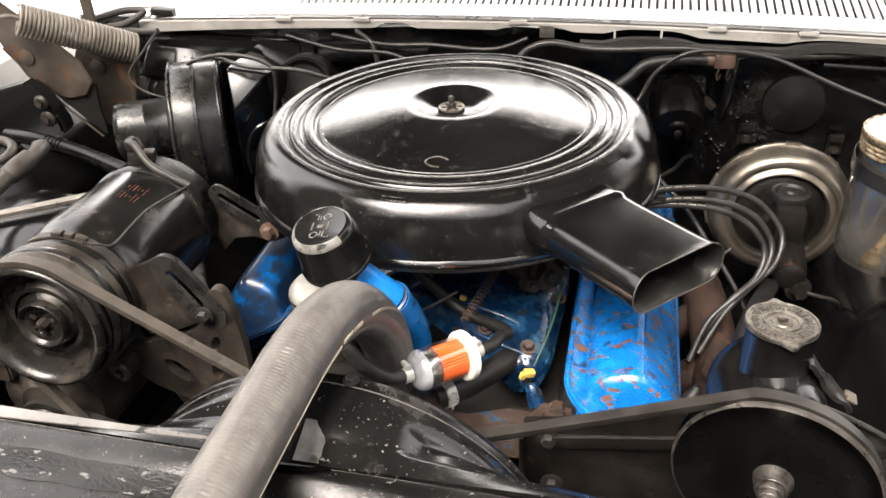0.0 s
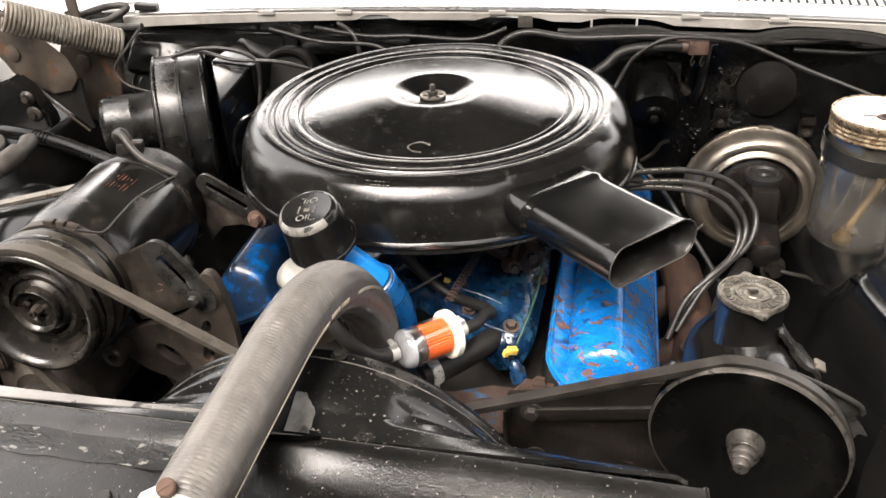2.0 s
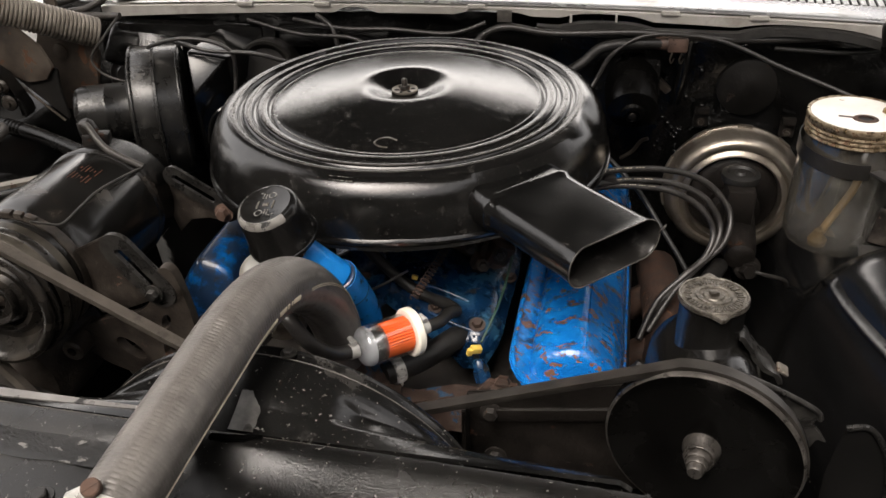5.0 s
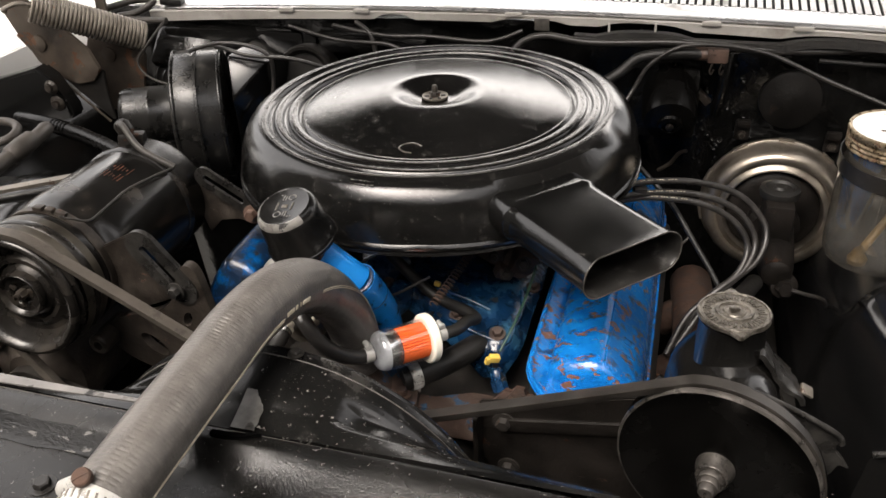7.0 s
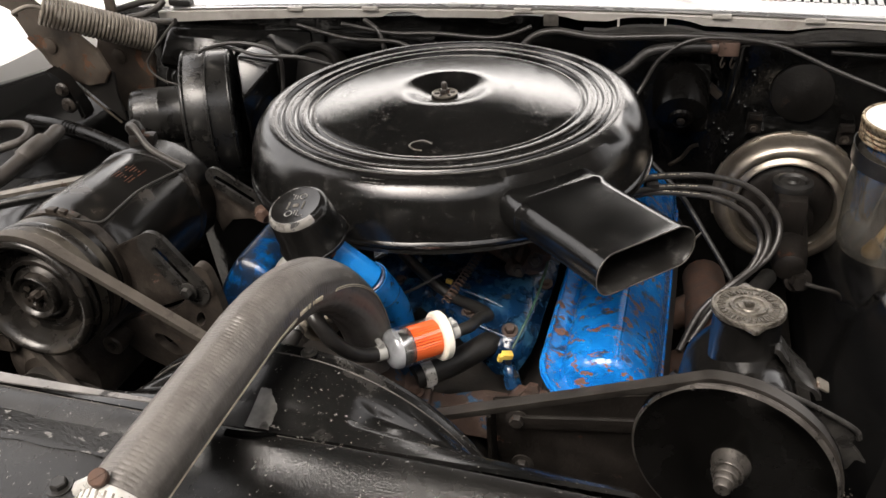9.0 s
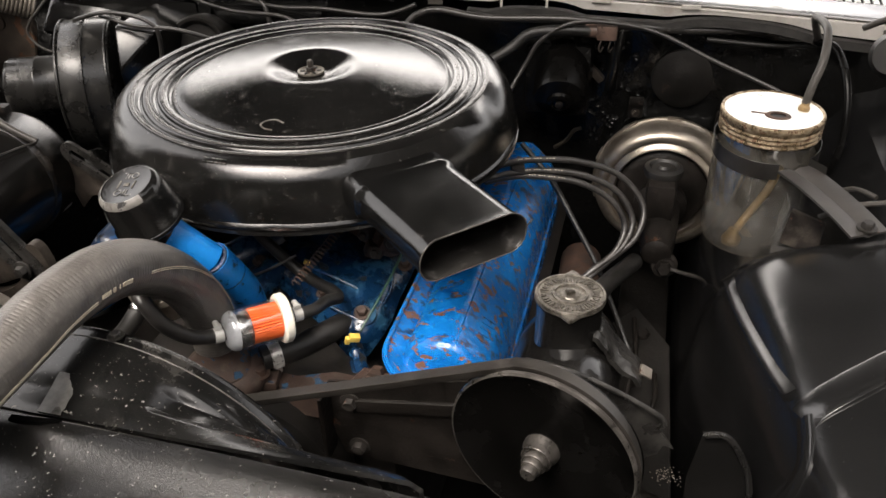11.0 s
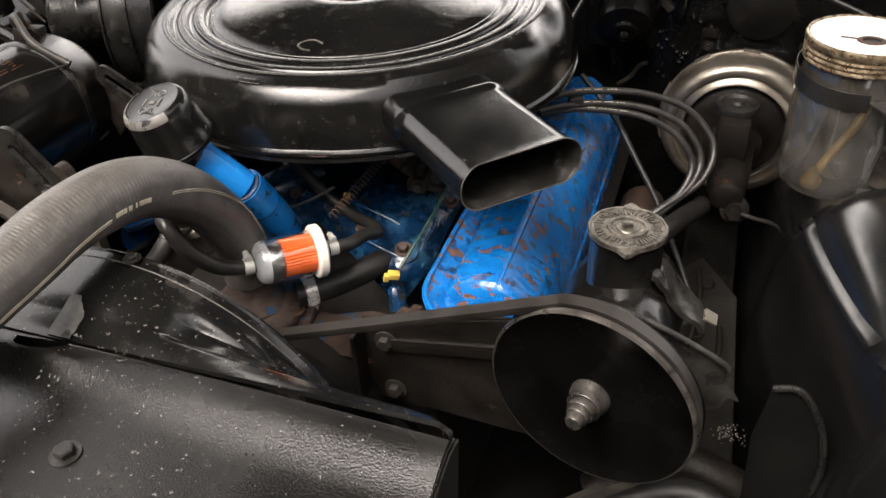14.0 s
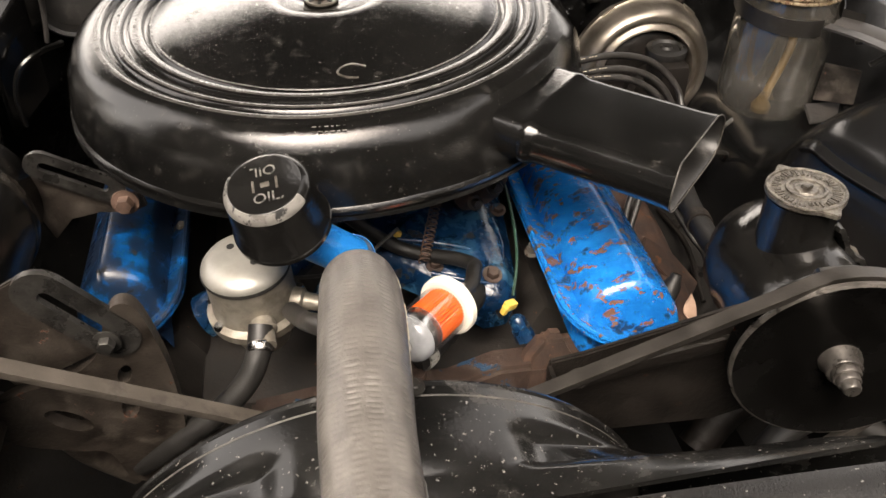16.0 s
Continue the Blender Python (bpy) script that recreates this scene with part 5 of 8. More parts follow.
def upper_hose():
    rh = thing("radiator_hose", (0, -0.5, 1.0), "thick ribbed grey rubber upper radiator hose", "radiator hose")
    pts = [(-0.019, -0.64, 0.970), (-0.0185, -0.615, 0.979), (-0.018, -0.59, 0.984), (-0.017, -0.54, 0.987), (-0.016, -0.48, 0.989), (-0.014, -0.45, 0.992), (-0.012, -0.42, 0.991),
           (-0.010, -0.39, 0.985), (-0.009, -0.36, 0.971), (-0.008, -0.328, 0.945), (-0.007, -0.300, 0.910), (-0.006, -0.281, 0.868), (-0.006, -0.276, 0.828)]
    fine = smooth_path(pts, 80)
    path = smooth_path(pts, 18)
    bm = bmesh.new()
    n = len(path)
    k = len(fine)
    sweep(bm, fine, disc(0.0225, 72), scale=lambda t: 1 + 0.004 * math.sin(t * 37) - 0.075 * max(0.0, 1 - t / 0.55))
    bm.verts.ensure_lookup_table()
    arc = 0.0
    for i in range(k):
        arc += (fine[i] - fine[i - 1]).length if i else 0.0
        # cloth imprint: short sunk dashes in rows that break off and start again
        ridge = max(0.0, math.sin(2 * math.pi * arc / 0.0031)) ** 0.7
        row = round(arc / 0.0031 - 0.25)
        for j in range(72):
            v = bm.verts[i * 72 + j]
            ang = 2 * math.pi * j / 72
            gap = 0.75 * math.sin(15 * ang + 0.35 * math.sin(row * 0.3)) + 0.8 * noise.noise((math.cos(ang) * 4, math.sin(ang) * 4, row * 0.5)) + 0.15
            v.co -= (v.co - fine[i]).normalized() * 0.00062 * ridge * max(0.0, min(1.0, gap - 0.1))
    hose = part("hose", bm, "hose", rh)
    # printed double line with a row of unreadable marks between its two runs
    text = [i for i in range(n) if -0.419 < path[i].y < -0.368]
    i0, i1 = text[0], text[-1]
    def on_side(i, down):
        d = (path[i + 1] - path[i - 1]).normalized()
        up = Vector((1, 0, 0)).cross(d)
        r = 0.0225 * (1 - 0.075 * max(0.0, 1 - i / (n - 1) / 0.55)) + 0.0004
        return path[i] + Vector((math.sqrt(r * r - down * down), 0, 0)) - up * down, d, up
    for off in (-0.0009, 0.0009):
        bm = bmesh.new()
        sweep(bm, [on_side(i, 0.0105 - 0.006 * i / i0 + off)[0] for i in range(30, i0 - 2)], disc(0.00036, 6))
        part("printed_line", bm, "hose_print", hose)
        bm = bmesh.new()
        sweep(bm, [on_side(i, 0.002 - 0.017 * min(1.0, (i - i1) / 50) + off * 0.8)[0] for i in range(i1 + 2, n - 8)], disc(0.00036, 6))
        part("printed_line", bm, "hose_print", hose)
    bm = bmesh.new()
    for i, w in zip(range(i0, i1), (2, 1, 2, 2, 1, 2, 0, 2, 3, 0, 0, 2, 0, 1, 2, 2, 1, 2, 1, 2)):
        if w:
            q, d, up = on_side(i, 0.0030)
            out = (q - path[i]).normalized()
            m = Matrix((d.to_4d(), out.cross(d).to_4d(), out.to_4d(), Vector((0, 0, 0, 1)))).transposed()
            for row in range(4):
                m[row][3] = (*q, 1)[row]
            box(bm, (0.00028 * w + 0.0003, 0.0034, 0.0008), m)
    part("printed_marks", bm, "hose_print", hose)
    # clamp
    c = path[27]
    d = (path[31] - path[23]).normalized()
    m = at(c, d, (1, 0, 0))
    bm = bmesh.new()
    lathe(bm, [(0.0212, -0.0065), (0.0222, -0.0065), (0.0224, 0), (0.0222, 0.0065), (0.0212, 0.0065)], m, 48, closed=True)
    clamp = part("hose_clamp", bm, "zinc", rh, "perforated worm-drive clamp")
    bm = bmesh.new()
    box(bm, (0.0006, 0.0012, 0.0060), Euler((radians(14), 0, 0)).to_matrix().to_4x4())
    pieces("slot", finish("slot", bm, "oily_steel", False), [m @ Euler((0, 0, 2 * math.pi * i / 30)).to_matrix().to_4x4() @ Matrix.Translation((0.0223, 0, 0)) for i in range(30)], clamp)
    bm = bmesh.new()
    mm = at(c + Vector((-0.0025, 0.003, 0.0238)), (0.15, -0.45, 1))
    lathe(bm, [(0, -0.020), (0.0035, -0.0195), (0.0052, -0.017), (0.0056, -0.006), (0.0050, -0.001), (0.0056, 0.001), (0.0050, 0.003), (0, 0.003)], mm @ Matrix.Translation((0.001, 0, -0.0025)) @ at((0, 0, 0), (1, 0.1, 0.45)), 20)
    box(bm, (0.013, 0.010, 0.0024), mm @ Matrix.Translation((-0.009, 0, -0.0095)) @ pose(0, 0, 0, 0, -30, 0), 0.0008)
    part("clamp_housing", bm, "zinc", clamp, "crimped bright steel worm housing")
    bm = bmesh.new()
    lathe(bm, [(0, 0), (0.0052, 0), (0.0054, 0.001), (0.0053, 0.0042), (0.0045, 0.0050), (0, 0.0052)], mm, 28)
    box(bm, (0.0096, 0.0010, 0.0006), mm @ Euler((0, 0, 0.5)).to_matrix().to_4x4() @ Matrix.Translation((0, 0, 0.0052)))
    part("clamp_screw", bm, "rust_iron", clamp)
    # bypass hose below the filter
    solid("bypass_hose", tube([(0.030, -0.263, 0.800), (0.060, -0.236, 0.800), (0.09, -0.205, 0.806), (0.11, -0.17, 0.80)], 0.0125, 18), "rubber", "short black bypass hose below the fuel filter", "hose")
    bm = bmesh.new()
    m = at((0.040, -0.2545, 0.800), (0.03, 0.027, 0.0))
    lathe(bm, [(0.0128, -0.0055), (0.0140, -0.0055), (0.0140, 0.0055), (0.0128, 0.0055)], m, 28, closed=True)
    for i in range(20):
        box(bm, (0.0007, 0.0016, 0.006), m @ Euler((0, 0, 2 * math.pi * i / 20)).to_matrix().to_4x4() @ Matrix.Translation((0.0141, 0, 0)))
    box(bm, (0.012, 0.007, 0.009), m @ Matrix.Translation((0.0, -0.0165, 0)), 0.002)
    solid("hose_clamp", bm, "zinc", "bright perforated worm clamp on the bypass hose", "hose clamp")


ground()
firewall()
cowl()
open_hood()
light_blockers()
fenders()
radiator_support()
fan_shroud()
air_cleaner()
valve_cover(1, -0.271, 0.19, "blue", "blue rocker cover with rust showing through worn paint", 0.98, 0.007)
valve_cover(-1, -0.180, 0.16, "blue_chip", "glossy blue rocker cover with dark chipped paint", 0.80, 0.006)
engine()
oil_filler()
fuel_pump()
fuel_filter()
upper_hose()


# ---------------------------------------------------------------- power steering pump and belts
def hull_loop(rounds, y):
    """The path of a belt round pulleys that turn about the y axis, each (x, z, radius)."""
    pts = sorted((cx + r * math.cos(2 * math.pi * i / 90), cz + r * math.sin(2 * math.pi * i / 90)) for cx, cz, r in rounds for i in range(90))
    def half(seq):
        out = []
        for p in seq:
            while len(out) > 1 and (out[-1][0] - out[-2][0]) * (p[1] - out[-2][1]) - (out[-1][1] - out[-2][1]) * (p[0] - out[-2][0]) <= 0:
                out.pop()
            out.append(p)
        return out[:-1]
    loop = [Vector((x, y(x), z)) for x, z in half(pts) + half(pts[::-1])]
    path = []
    for p, q in zip(loop, loop[1:] + loop[:1]):
        m = max(1, int((q - p).length / 0.01))
        path += [p.lerp(q, i / m) for i in range(m)]
    return path


BELT = [(-0.0065, -0.0025), (-0.0045, -0.007), (0.0045, -0.007), (0.0065, -0.0025), (0.0065, 0.0), (-0.0065, 0.0)]


def belt_mesh(path, w=1.0):
    bm = bmesh.new()
    n = len(path)
    c = sum(path, Vector()) / n
    rings = []
    for i in range(n):
        d = (path[(i + 1) % n] - path[i - 1]).normalized()
        side = Vector((0, 1, 0))
        out = side.cross(d)
        if out.dot(path[i] - c) < 0:
            out = -out
        rings.append([bm.verts.new(path[i] + side * x * w + out * h) for x, h in BELT])
    k = len(BELT)
    for i in range(n):
        a, b = rings[i], rings[(i + 1) % n]
        for j in range(k):
            bm.faces.new((a[j], a[(j + 1) % k], b[(j + 1) % k], b[j]))
    return bm


def steering_pump():
    sp = thing("power_steering_pump", (0.33, -0.28, 0.80), "black power steering pump with ribbed cast filler cap", "steering pump")
    m = at((0.334, -0.335, 0.843), (0.0, 1, 0.0))
    bm = bmesh.new()
    lathe(bm, [(0, 0), (0.030, 0.0), (0.048, 0.006), (0.055, 0.016), (0.057, 0.03), (0.055, 0.07), (0.057, 0.078), (0.054, 0.10), (0.040, 0.122), (0, 0.128)], m, 48)
    for v in bm.verts:
        if v.co.x > 0.334:
            v.co.x = 0.334 + (v.co.x - 0.334) * 0.68
    part("reservoir", bm, "oily_black", sp)
    ax = Vector((-0.01, 0.05, 1)).normalized()
    top = Vector((0.3245, -0.2700, 0.9335))
    m = at(top, ax, (0, 1, 0))
    bm = bmesh.new()
    lathe(bm, [(0.040, -0.066), (0.032, -0.060), (0.0285, -0.054), (0.0272, -0.048), (0.0266, -0.010), (0.0270, -0.006), (0.0, -0.006)], m, 48)
    part("filler_neck", bm, "oily_black", sp)
    # cap with two pointed ears and radial ribs
    bm = bmesh.new()
    outline = []
    for i in range(72):
        a = 2 * math.pi * i / 72
        ear = max(0.0, 1 - abs(((a - radians(-83) + math.pi) % (2 * math.pi)) - math.pi) / 0.42) + max(0.0, 1 - abs(((a - radians(93) + math.pi) % (2 * math.pi)) - math.pi) / 0.42)
        r = 0.0287 + 0.0095 * ear ** 2.0
        outline.append((r * math.cos(a), r * math.sin(a)))
    plate(bm, outline, 0.004, m @ Matrix.Translation((0, 0, -0.002)), 0.0008)
    lathe(bm, [(0.0288, 0.000), (0.0282, 0.0012), (0.0268, 0.0012), (0.0262, 0.0002)], m, 56)
    lathe(bm, [(0.0150, 0.0002), (0.0145, 0.0014), (0.0125, 0.0014), (0.012, 0.0002)], m, 40)
    cap = part("cap", bm, "cast", sp, "ribbed brown-grey cast cap with pointed ears", angle=25)
    bm = bmesh.new()
    box(bm, (0.0085, 0.0012, 0.0030))
    rnd = random.Random(11)
    pieces("rib", finish("rib", bm, "cast", False), [m @ Euler((0, 0, 2 * math.pi * (i + rnd.uniform(-0.25, 0.25)) / 50)).to_matrix().to_4x4() @ Matrix.Translation((0.0210 + rnd.uniform(-0.001, 0.001), 0, 0.0001)) @ Matrix.Diagonal((rnd.uniform(0.45, 0.85), 1, rnd.uniform(0.6, 0.9), 1)) for i in range(50)], cap)
    bm = bmesh.new()
    box(bm, (0.0075, 0.0055, 0.004), m @ pose(0, 0, 0.002, 0, 0, 20), 0.001)
    lathe(bm, [(0, 0), (0.009, 0), (0.008, 0.0012), (0, 0.0014)], m, 24)
    part("rivet", bm, "cast", cap)
    # folded bright-edged casting that falls away beside the neck
    def fold(u, v):
        w = 0.5 + 0.5 * math.sin(7.5 * u + 0.8)
        return (0.344 + 0.042 * u + 0.003 * w, -0.292 + 0.044 * v + 0.006 * u, 0.906 - 0.050 * u ** 1.3 - 0.008 * v * v + 0.005 * w * (1 - v) + 0.003 * noise.noise((u * 6, v * 6, 0.4)))
    part("casting", grid_surface(fold, steps(0, 1, 26), steps(0, 1, 18), 0.004), "scuffed_steel", sp)
    # dished pulley
    n = Vector((-0.24, -0.97, 0.0)).normalized()
    m = at((0.319, -0.369, 0.855), n)
    bm = bmesh.new()
    prof = [(0, -0.003), (0.018, -0.003), (0.040, -0.0035), (0.060, -0.002), (0.0695, 0.001), (0.0735, 0.0025), (0.0755, 0.001), (0.0758, -0.001), (0.0745, -0.002), (0.071, -0.006), (0.0710, -0.008), (0.0745, -0.012), (0.0760, -0.0135), (0.0755, -0.0155), (0.06, -0.0165), (0.02, -0.022), (0, -0.022)]
    lathe(bm, prof, m, 88)
    pul = part("pulley", bm, "pulley_black", sp, "dished black pulley")
    bm = bmesh.new()
    lathe(bm, [(0.0738, 0.0028), (0.0757, 0.0016), (0.0763, -0.0006), (0.0757, -0.0016), (0.0750, 0.0)], m, 88, closed=True)
    part("worn_rim", bm, "brass", pul, "worn brassy rim")
    bm = bmesh.new()
    lathe(bm, [(0.0150, -0.004), (0.0145, 0.001), (0.0125, 0.004), (0.0125, 0.0085), (0.0118, 0.0095), (0.0100, 0.0095), (0.0100, 0.0140), (0.0094, 0.0150), (0.0080, 0.0150), (0.0080, 0.0190), (0.0074, 0.0200), (0.0062, 0.0200), (0.0062, 0.0245), (0.0052, 0.0262), (0, 0.0262)], m, 32)
    part("nut", bm, "brass", pul, "stepped shaft end and nut")
    # heavy mounting plate behind the belt
    bm = bmesh.new()
    plate(bm, [(0.124, 0.842), (0.150, 0.846), (0.25, 0.870), (0.30, 0.88), (0.36, 0.87), (0.36, 0.77), (0.27, 0.745), (0.135, 0.755), (0.124, 0.785)], 0.005, Matrix(((1, 0, 0, 0), (0, 0, -1, -0.318), (0, 1, 0, 0), (0, 0, 0, 1))), 0.0015)
    box(bm, (0.004, 0.022, 0.075), pose(0.1245, -0.329, 0.80), 0.0012)
    br = part("mounting_plate", bm, "dark_grease", sp, "greasy steel mounting plate")
    bm = bmesh.new()
    box(bm, (0.13, 0.006, 0.014), pose(0.215, -0.3225, 0.832, 0, -9, 0), 0.003)
    part("pressed_rib", bm, "dark_grease", br)

    for x, z in ((0.146, 0.8235), (0.150, 0.770)):
        part("bolt", bolt_mesh(0.0065, 0.006, at((x, -0.3215, z), (0, -1, 0))), "grime", br)
    # sheet steel guard with a rolled upper edge
    P = Matrix(((1, 0, 0, 0), (0, 0, -1, -0.335), (0, 1, 0, 0), (0, 0, 0, 1)))
    bm = bmesh.new()
    plate(bm, [(0.300, 0.915), (0.330, 0.912), (0.368, 0.898), (0.402, 0.880), (0.408, 0.871), (0.404, 0.866), (0.412, 0.856), (0.418, 0.846), (0.410, 0.849), (0.406, 0.838), (0.398, 0.833), (0.392, 0.82), (0.385, 0.79), (0.30, 0.79)], 0.003, P, 0.001)
    strap = part("guard_plate", bm, "scuffed_steel", sp, "scuffed bent steel guard with a torn end")
    bm = tube([(0.300, -0.338, 0.917), (0.330, -0.338, 0.914), (0.368, -0.338, 0.900), (0.402, -0.338, 0.882), (0.408, -0.338, 0.872)], 0.0022, 10)
    part("rolled_edge", bm, "scuffed_steel", strap)
    bm = bmesh.new()
    box(bm, (0.012, 0.010, 0.003), pose(0.392, -0.264, 0.858, 25, 35, 15), 0.001)
    part("steel_tab", bm, "oily_steel", sp)
    # outlet fitting and hose
    solid("steering_hose", tube([(0.312, -0.200, 0.822), (0.318, -0.165, 0.812), (0.328, -0.115, 0.803), (0.345, -0.055, 0.790), (0.360, -0.005, 0.776), (0.374, 0.038, 0.764)], 0.0105, 18), "rubber", "thick black rubber steering hose curving behind the pump", "hose")
    bm = bmesh.new()
    lathe(bm, [(0.0105, -0.007), (0.0122, -0.007), (0.0122, 0.007), (0.0105, 0.007)], at((0.322, -0.145, 0.808), (0.2, 0.95, -0.18)), 24, closed=True)
    solid("hose_clamp", bm, "brown_iron", "dull steel clamp round the steering hose", "hose clamp")


def belts():
    hub, crank = (0.0, 0.735, 0.082), (0.0, 0.50, 0.075)
    solid("drive_belt", belt_mesh(hull_loop(((0.3185, 0.857, 0.0762), hub, crank), lambda x: -0.361 - 0.235 * (x - 0.3185) * min(1.0, max(0.0, (x - 0.2) / 0.05))), 0.8), "dark_belt", "dark rubber belt round the steering pump pulley", "drive belt", "drive belts")
    solid("drive_belt", belt_mesh(hull_loop(((-0.291, 0.924, 0.0655), hub, crank), lambda x: -0.360), 0.8), "belt", "dusty grey belt round the compressor pulley", "drive belt", "drive belts")
    fp = thing("fan_pulley", (0, -0.37, 0.735), "dark steel fan pulley behind the shroud", "pulley")
    bm = bmesh.new()
    lathe(bm, [(0, 0.02), (0.06, 0.02), (0.072, 0.014), (0.083, 0.012), (0.083, 0.008), (0.076, 0.004), (0.083, 0.0), (0.083, -0.006), (0.076, -0.010), (0.083, -0.014), (0.083, -0.018), (0.05, -0.02), (0, -0.02)], at((0, -0.369, 0.735), (0, -1, 0)), 48)
    part("pulley", bm, "grime", fp)
    for i in range(5):
        a = 2 * math.pi * i / 5 + 0.5
        m = Matrix.Translation((0, -0.425, 0.735)) @ Euler((0, a, 0)).to_matrix().to_4x4() @ pose(0, 0, 0.10, 0, 0, 32)
        bm = bmesh.new()
        plate(bm, round_outline(0.055, 0.12, 0.015), 0.002, m @ Euler((radians(90), 0, 0)).to_matrix().to_4x4(), 0)
        part("fan_blade", bm, "grime", fp)
    bm = bmesh.new()
    lathe(bm, [(0, 0.05), (0.05, 0.05), (0.055, 0.04), (0.05, 0.02), (0.03, 0.015), (0.03, 0), (0, 0)], at((0, -0.389, 0.735), (0, -1, 0)), 32)
    part("fan_hub", bm, "grime", fp)


# ---------------------------------------------------------------- compressor side
def compressor():
    a, b = Vector((-0.295, -0.353, 0.921)), Vector((-0.307, -0.118, 0.907))
    d = (b - a).normalized()
    m = at(a, d)
    co = thing("compressor", (-0.29, -0.25, 0.86), "black cylindrical air conditioning compressor with dusty clutch pulley", "compressor")
    bm = bmesh.new()
    L = (b - a).length
    lathe(bm, [(0.0, 0.03), (0.058, 0.03), (0.0605, 0.034), (0.0608, 0.052), (0.0611, 0.0545), (0.0628, 0.060), (0.0647, 0.067), (0.0656, 0.076), (0.0658, 0.088), (0.0655, L - 0.055), (0.0672, L - 0.053), (0.0674, L - 0.046), (0.0658, L - 0.044), (0.0650, L - 0.012), (0.060, L - 0.002), (0.045, L), (0, L)], m, 72)
    part("body", bm, "body_black", co)
    bm = bmesh.new()
    lathe(bm, [(0.062, 0.0), (0.0635, 0.002), (0.0635, 0.028), (0.060, 0.030), (0.05, 0.03), (0.05, 0.0)], m, 72)
    part("coil_housing", bm, "dusty_drum", co, "dusty olive-brown coil housing")
    bm = bmesh.new()
    lathe(bm, [(0.0612, 0.038), (0.0630, 0.038), (0.0630, 0.049), (0.0612, 0.049)], m, 64, closed=True)
    band = part("band_clamp", bm, "brown_iron", co)
    for ang, w, h in ((91, 0.010, 0.008), (101, 0.008, 0.007), (111, 0.010, 0.007)):
        bm = bmesh.new()
        r = radians(ang)
        box(bm, (0.0045, w, h), m @ Euler((0, 0, r)).to_matrix().to_4x4() @ Matrix.Translation((0.0645, 0, 0.042)), 0.0012)
        part("toggle", bm, "brown_iron", band)
    # clutch pulley
    mp = at(a, -d)
    bm = bmesh.new()
    lathe(bm, [(0.030, 0.002), (0.034, 0.002), (0.040, -0.004), (0.0455, -0.004), (0.049, 0.006), (0.0505, 0.012), (0.0535, 0.0165), (0.0565, 0.0180), (0.0595, 0.0170), (0.0610, 0.0150), (0.0612, 0.0120), (0.0590, 0.0100), (0.0590, 0.0085), (0.0625, 0.0070), (0.0630, 0.0050), (0.0560, 0.0), (0.0560, -0.004), (0.0640, -0.010), (0.0650, -0.014), (0.0625, -0.022), (0.05, -0.024), (0.03, -0.024)], mp, 80)
    pul = part("clutch_pulley", bm, "rim_black", co, "dusty dark clutch pulley with raised rim")
    bm = bmesh.new()
    lathe(bm, [(0.0, 0.004), (0.010, 0.004), (0.012, 0.007), (0.0175, 0.0075), (0.0198, 0.011), (0.0212, 0.0115), (0.0222, 0.010), (0.0228, 0.003), (0.030, -0.002), (0.032, -0.006)], mp, 56)
    hub = part("hub", bm, "rim_black", pul)
    bm = bmesh.new()
    hexagon(bm, 0.0052, 0.008, mp @ Matrix.Translation((0, 0, 0.004)))
    lathe(bm, [(0.0018, 0.011), (0.0034, 0.011), (0.0034, 0.016), (0.0018, 0.016)], mp, 16, closed=True)
    for k in range(3):
        t = 2 * math.pi * k / 3 + 0.4
        box(bm, (0.006, 0.0045, 0.003), mp @ Euler((0, 0, t)).to_matrix().to_4x4() @ Matrix.Translation((0.0105, 0, 0.0062)), 0.001)
    part("nut", bm, "brown_iron", pul)
    # faded decal bars on top, unreadable
    bm = bmesh.new()
    for i in range(6):
        for k in range(2):
            ang = radians(101 + 3.1 * i + 0.6 * k)
            box(bm, (0.0003, 0.0008 + 0.0005 * ((i + k) % 2), 0.016 - 0.004 * ((5 * i + 3 * k) % 4)), m @ Euler((0, 0, ang)).to_matrix().to_4x4() @ Matrix.Translation((0.0656, 0, 0.128 + 0.018 * k)))
    part("decal_bars", bm, "orange_label", co, "faded orange decal")
    # rear port fitting
    bm = bmesh.new()
    q = a + d * (L - 0.018) + Vector((-0.008, 0, 0.064))
    box(bm, (0.028, 0.022, 0.022), at(q, (0, 0.2, 1)) @ pose(0, 0, 0, 0, 0, 25), 0.004)
    lathe(bm, [(0, 0), (0.009, 0), (0.009, 0.012), (0.006, 0.016), (0, 0.016)], at(q + Vector((-0.004, 0, 0.010)), (-0.3, -0.2, 1)), 8)
    part("port", bm, "dark_grease", co)
    # thin clutch wire over the body
    w0 = q + Vector((0.006, -0.01, 0.012))
    solid("clutch_wire", tube([w0 + Vector((-0.020, 0.01, 0.006)), w0 + Vector((-0.004, -0.002, 0.012)), w0 + Vector((0.022, -0.016, -0.006)), (-0.250, -0.160, 0.958)], 0.0036, 10), "wire_grey", "short grey cable over the compressor port", "cable")
    solid("clutch_wire", tube([(-0.250, -0.160, 0.958), (-0.2515, -0.182, 0.962), (-0.252, -0.202, 0.9655), (-0.252, -0.239, 0.971), (-0.249, -0.275, 0.972), (-0.247, -0.303, 0.973), (-0.253, -0.314, 0.979), (-0.261, -0.323, 0.986)], 0.0011, 8), "wire_grey", "thin wire lying over the compressor body", "wire")
    # slotted adjusting bracket and its post
    br = thing("compressor_bracket", (-0.2, -0.3, 0.85), "brown oily steel bracket with a slotted arm", "bracket")
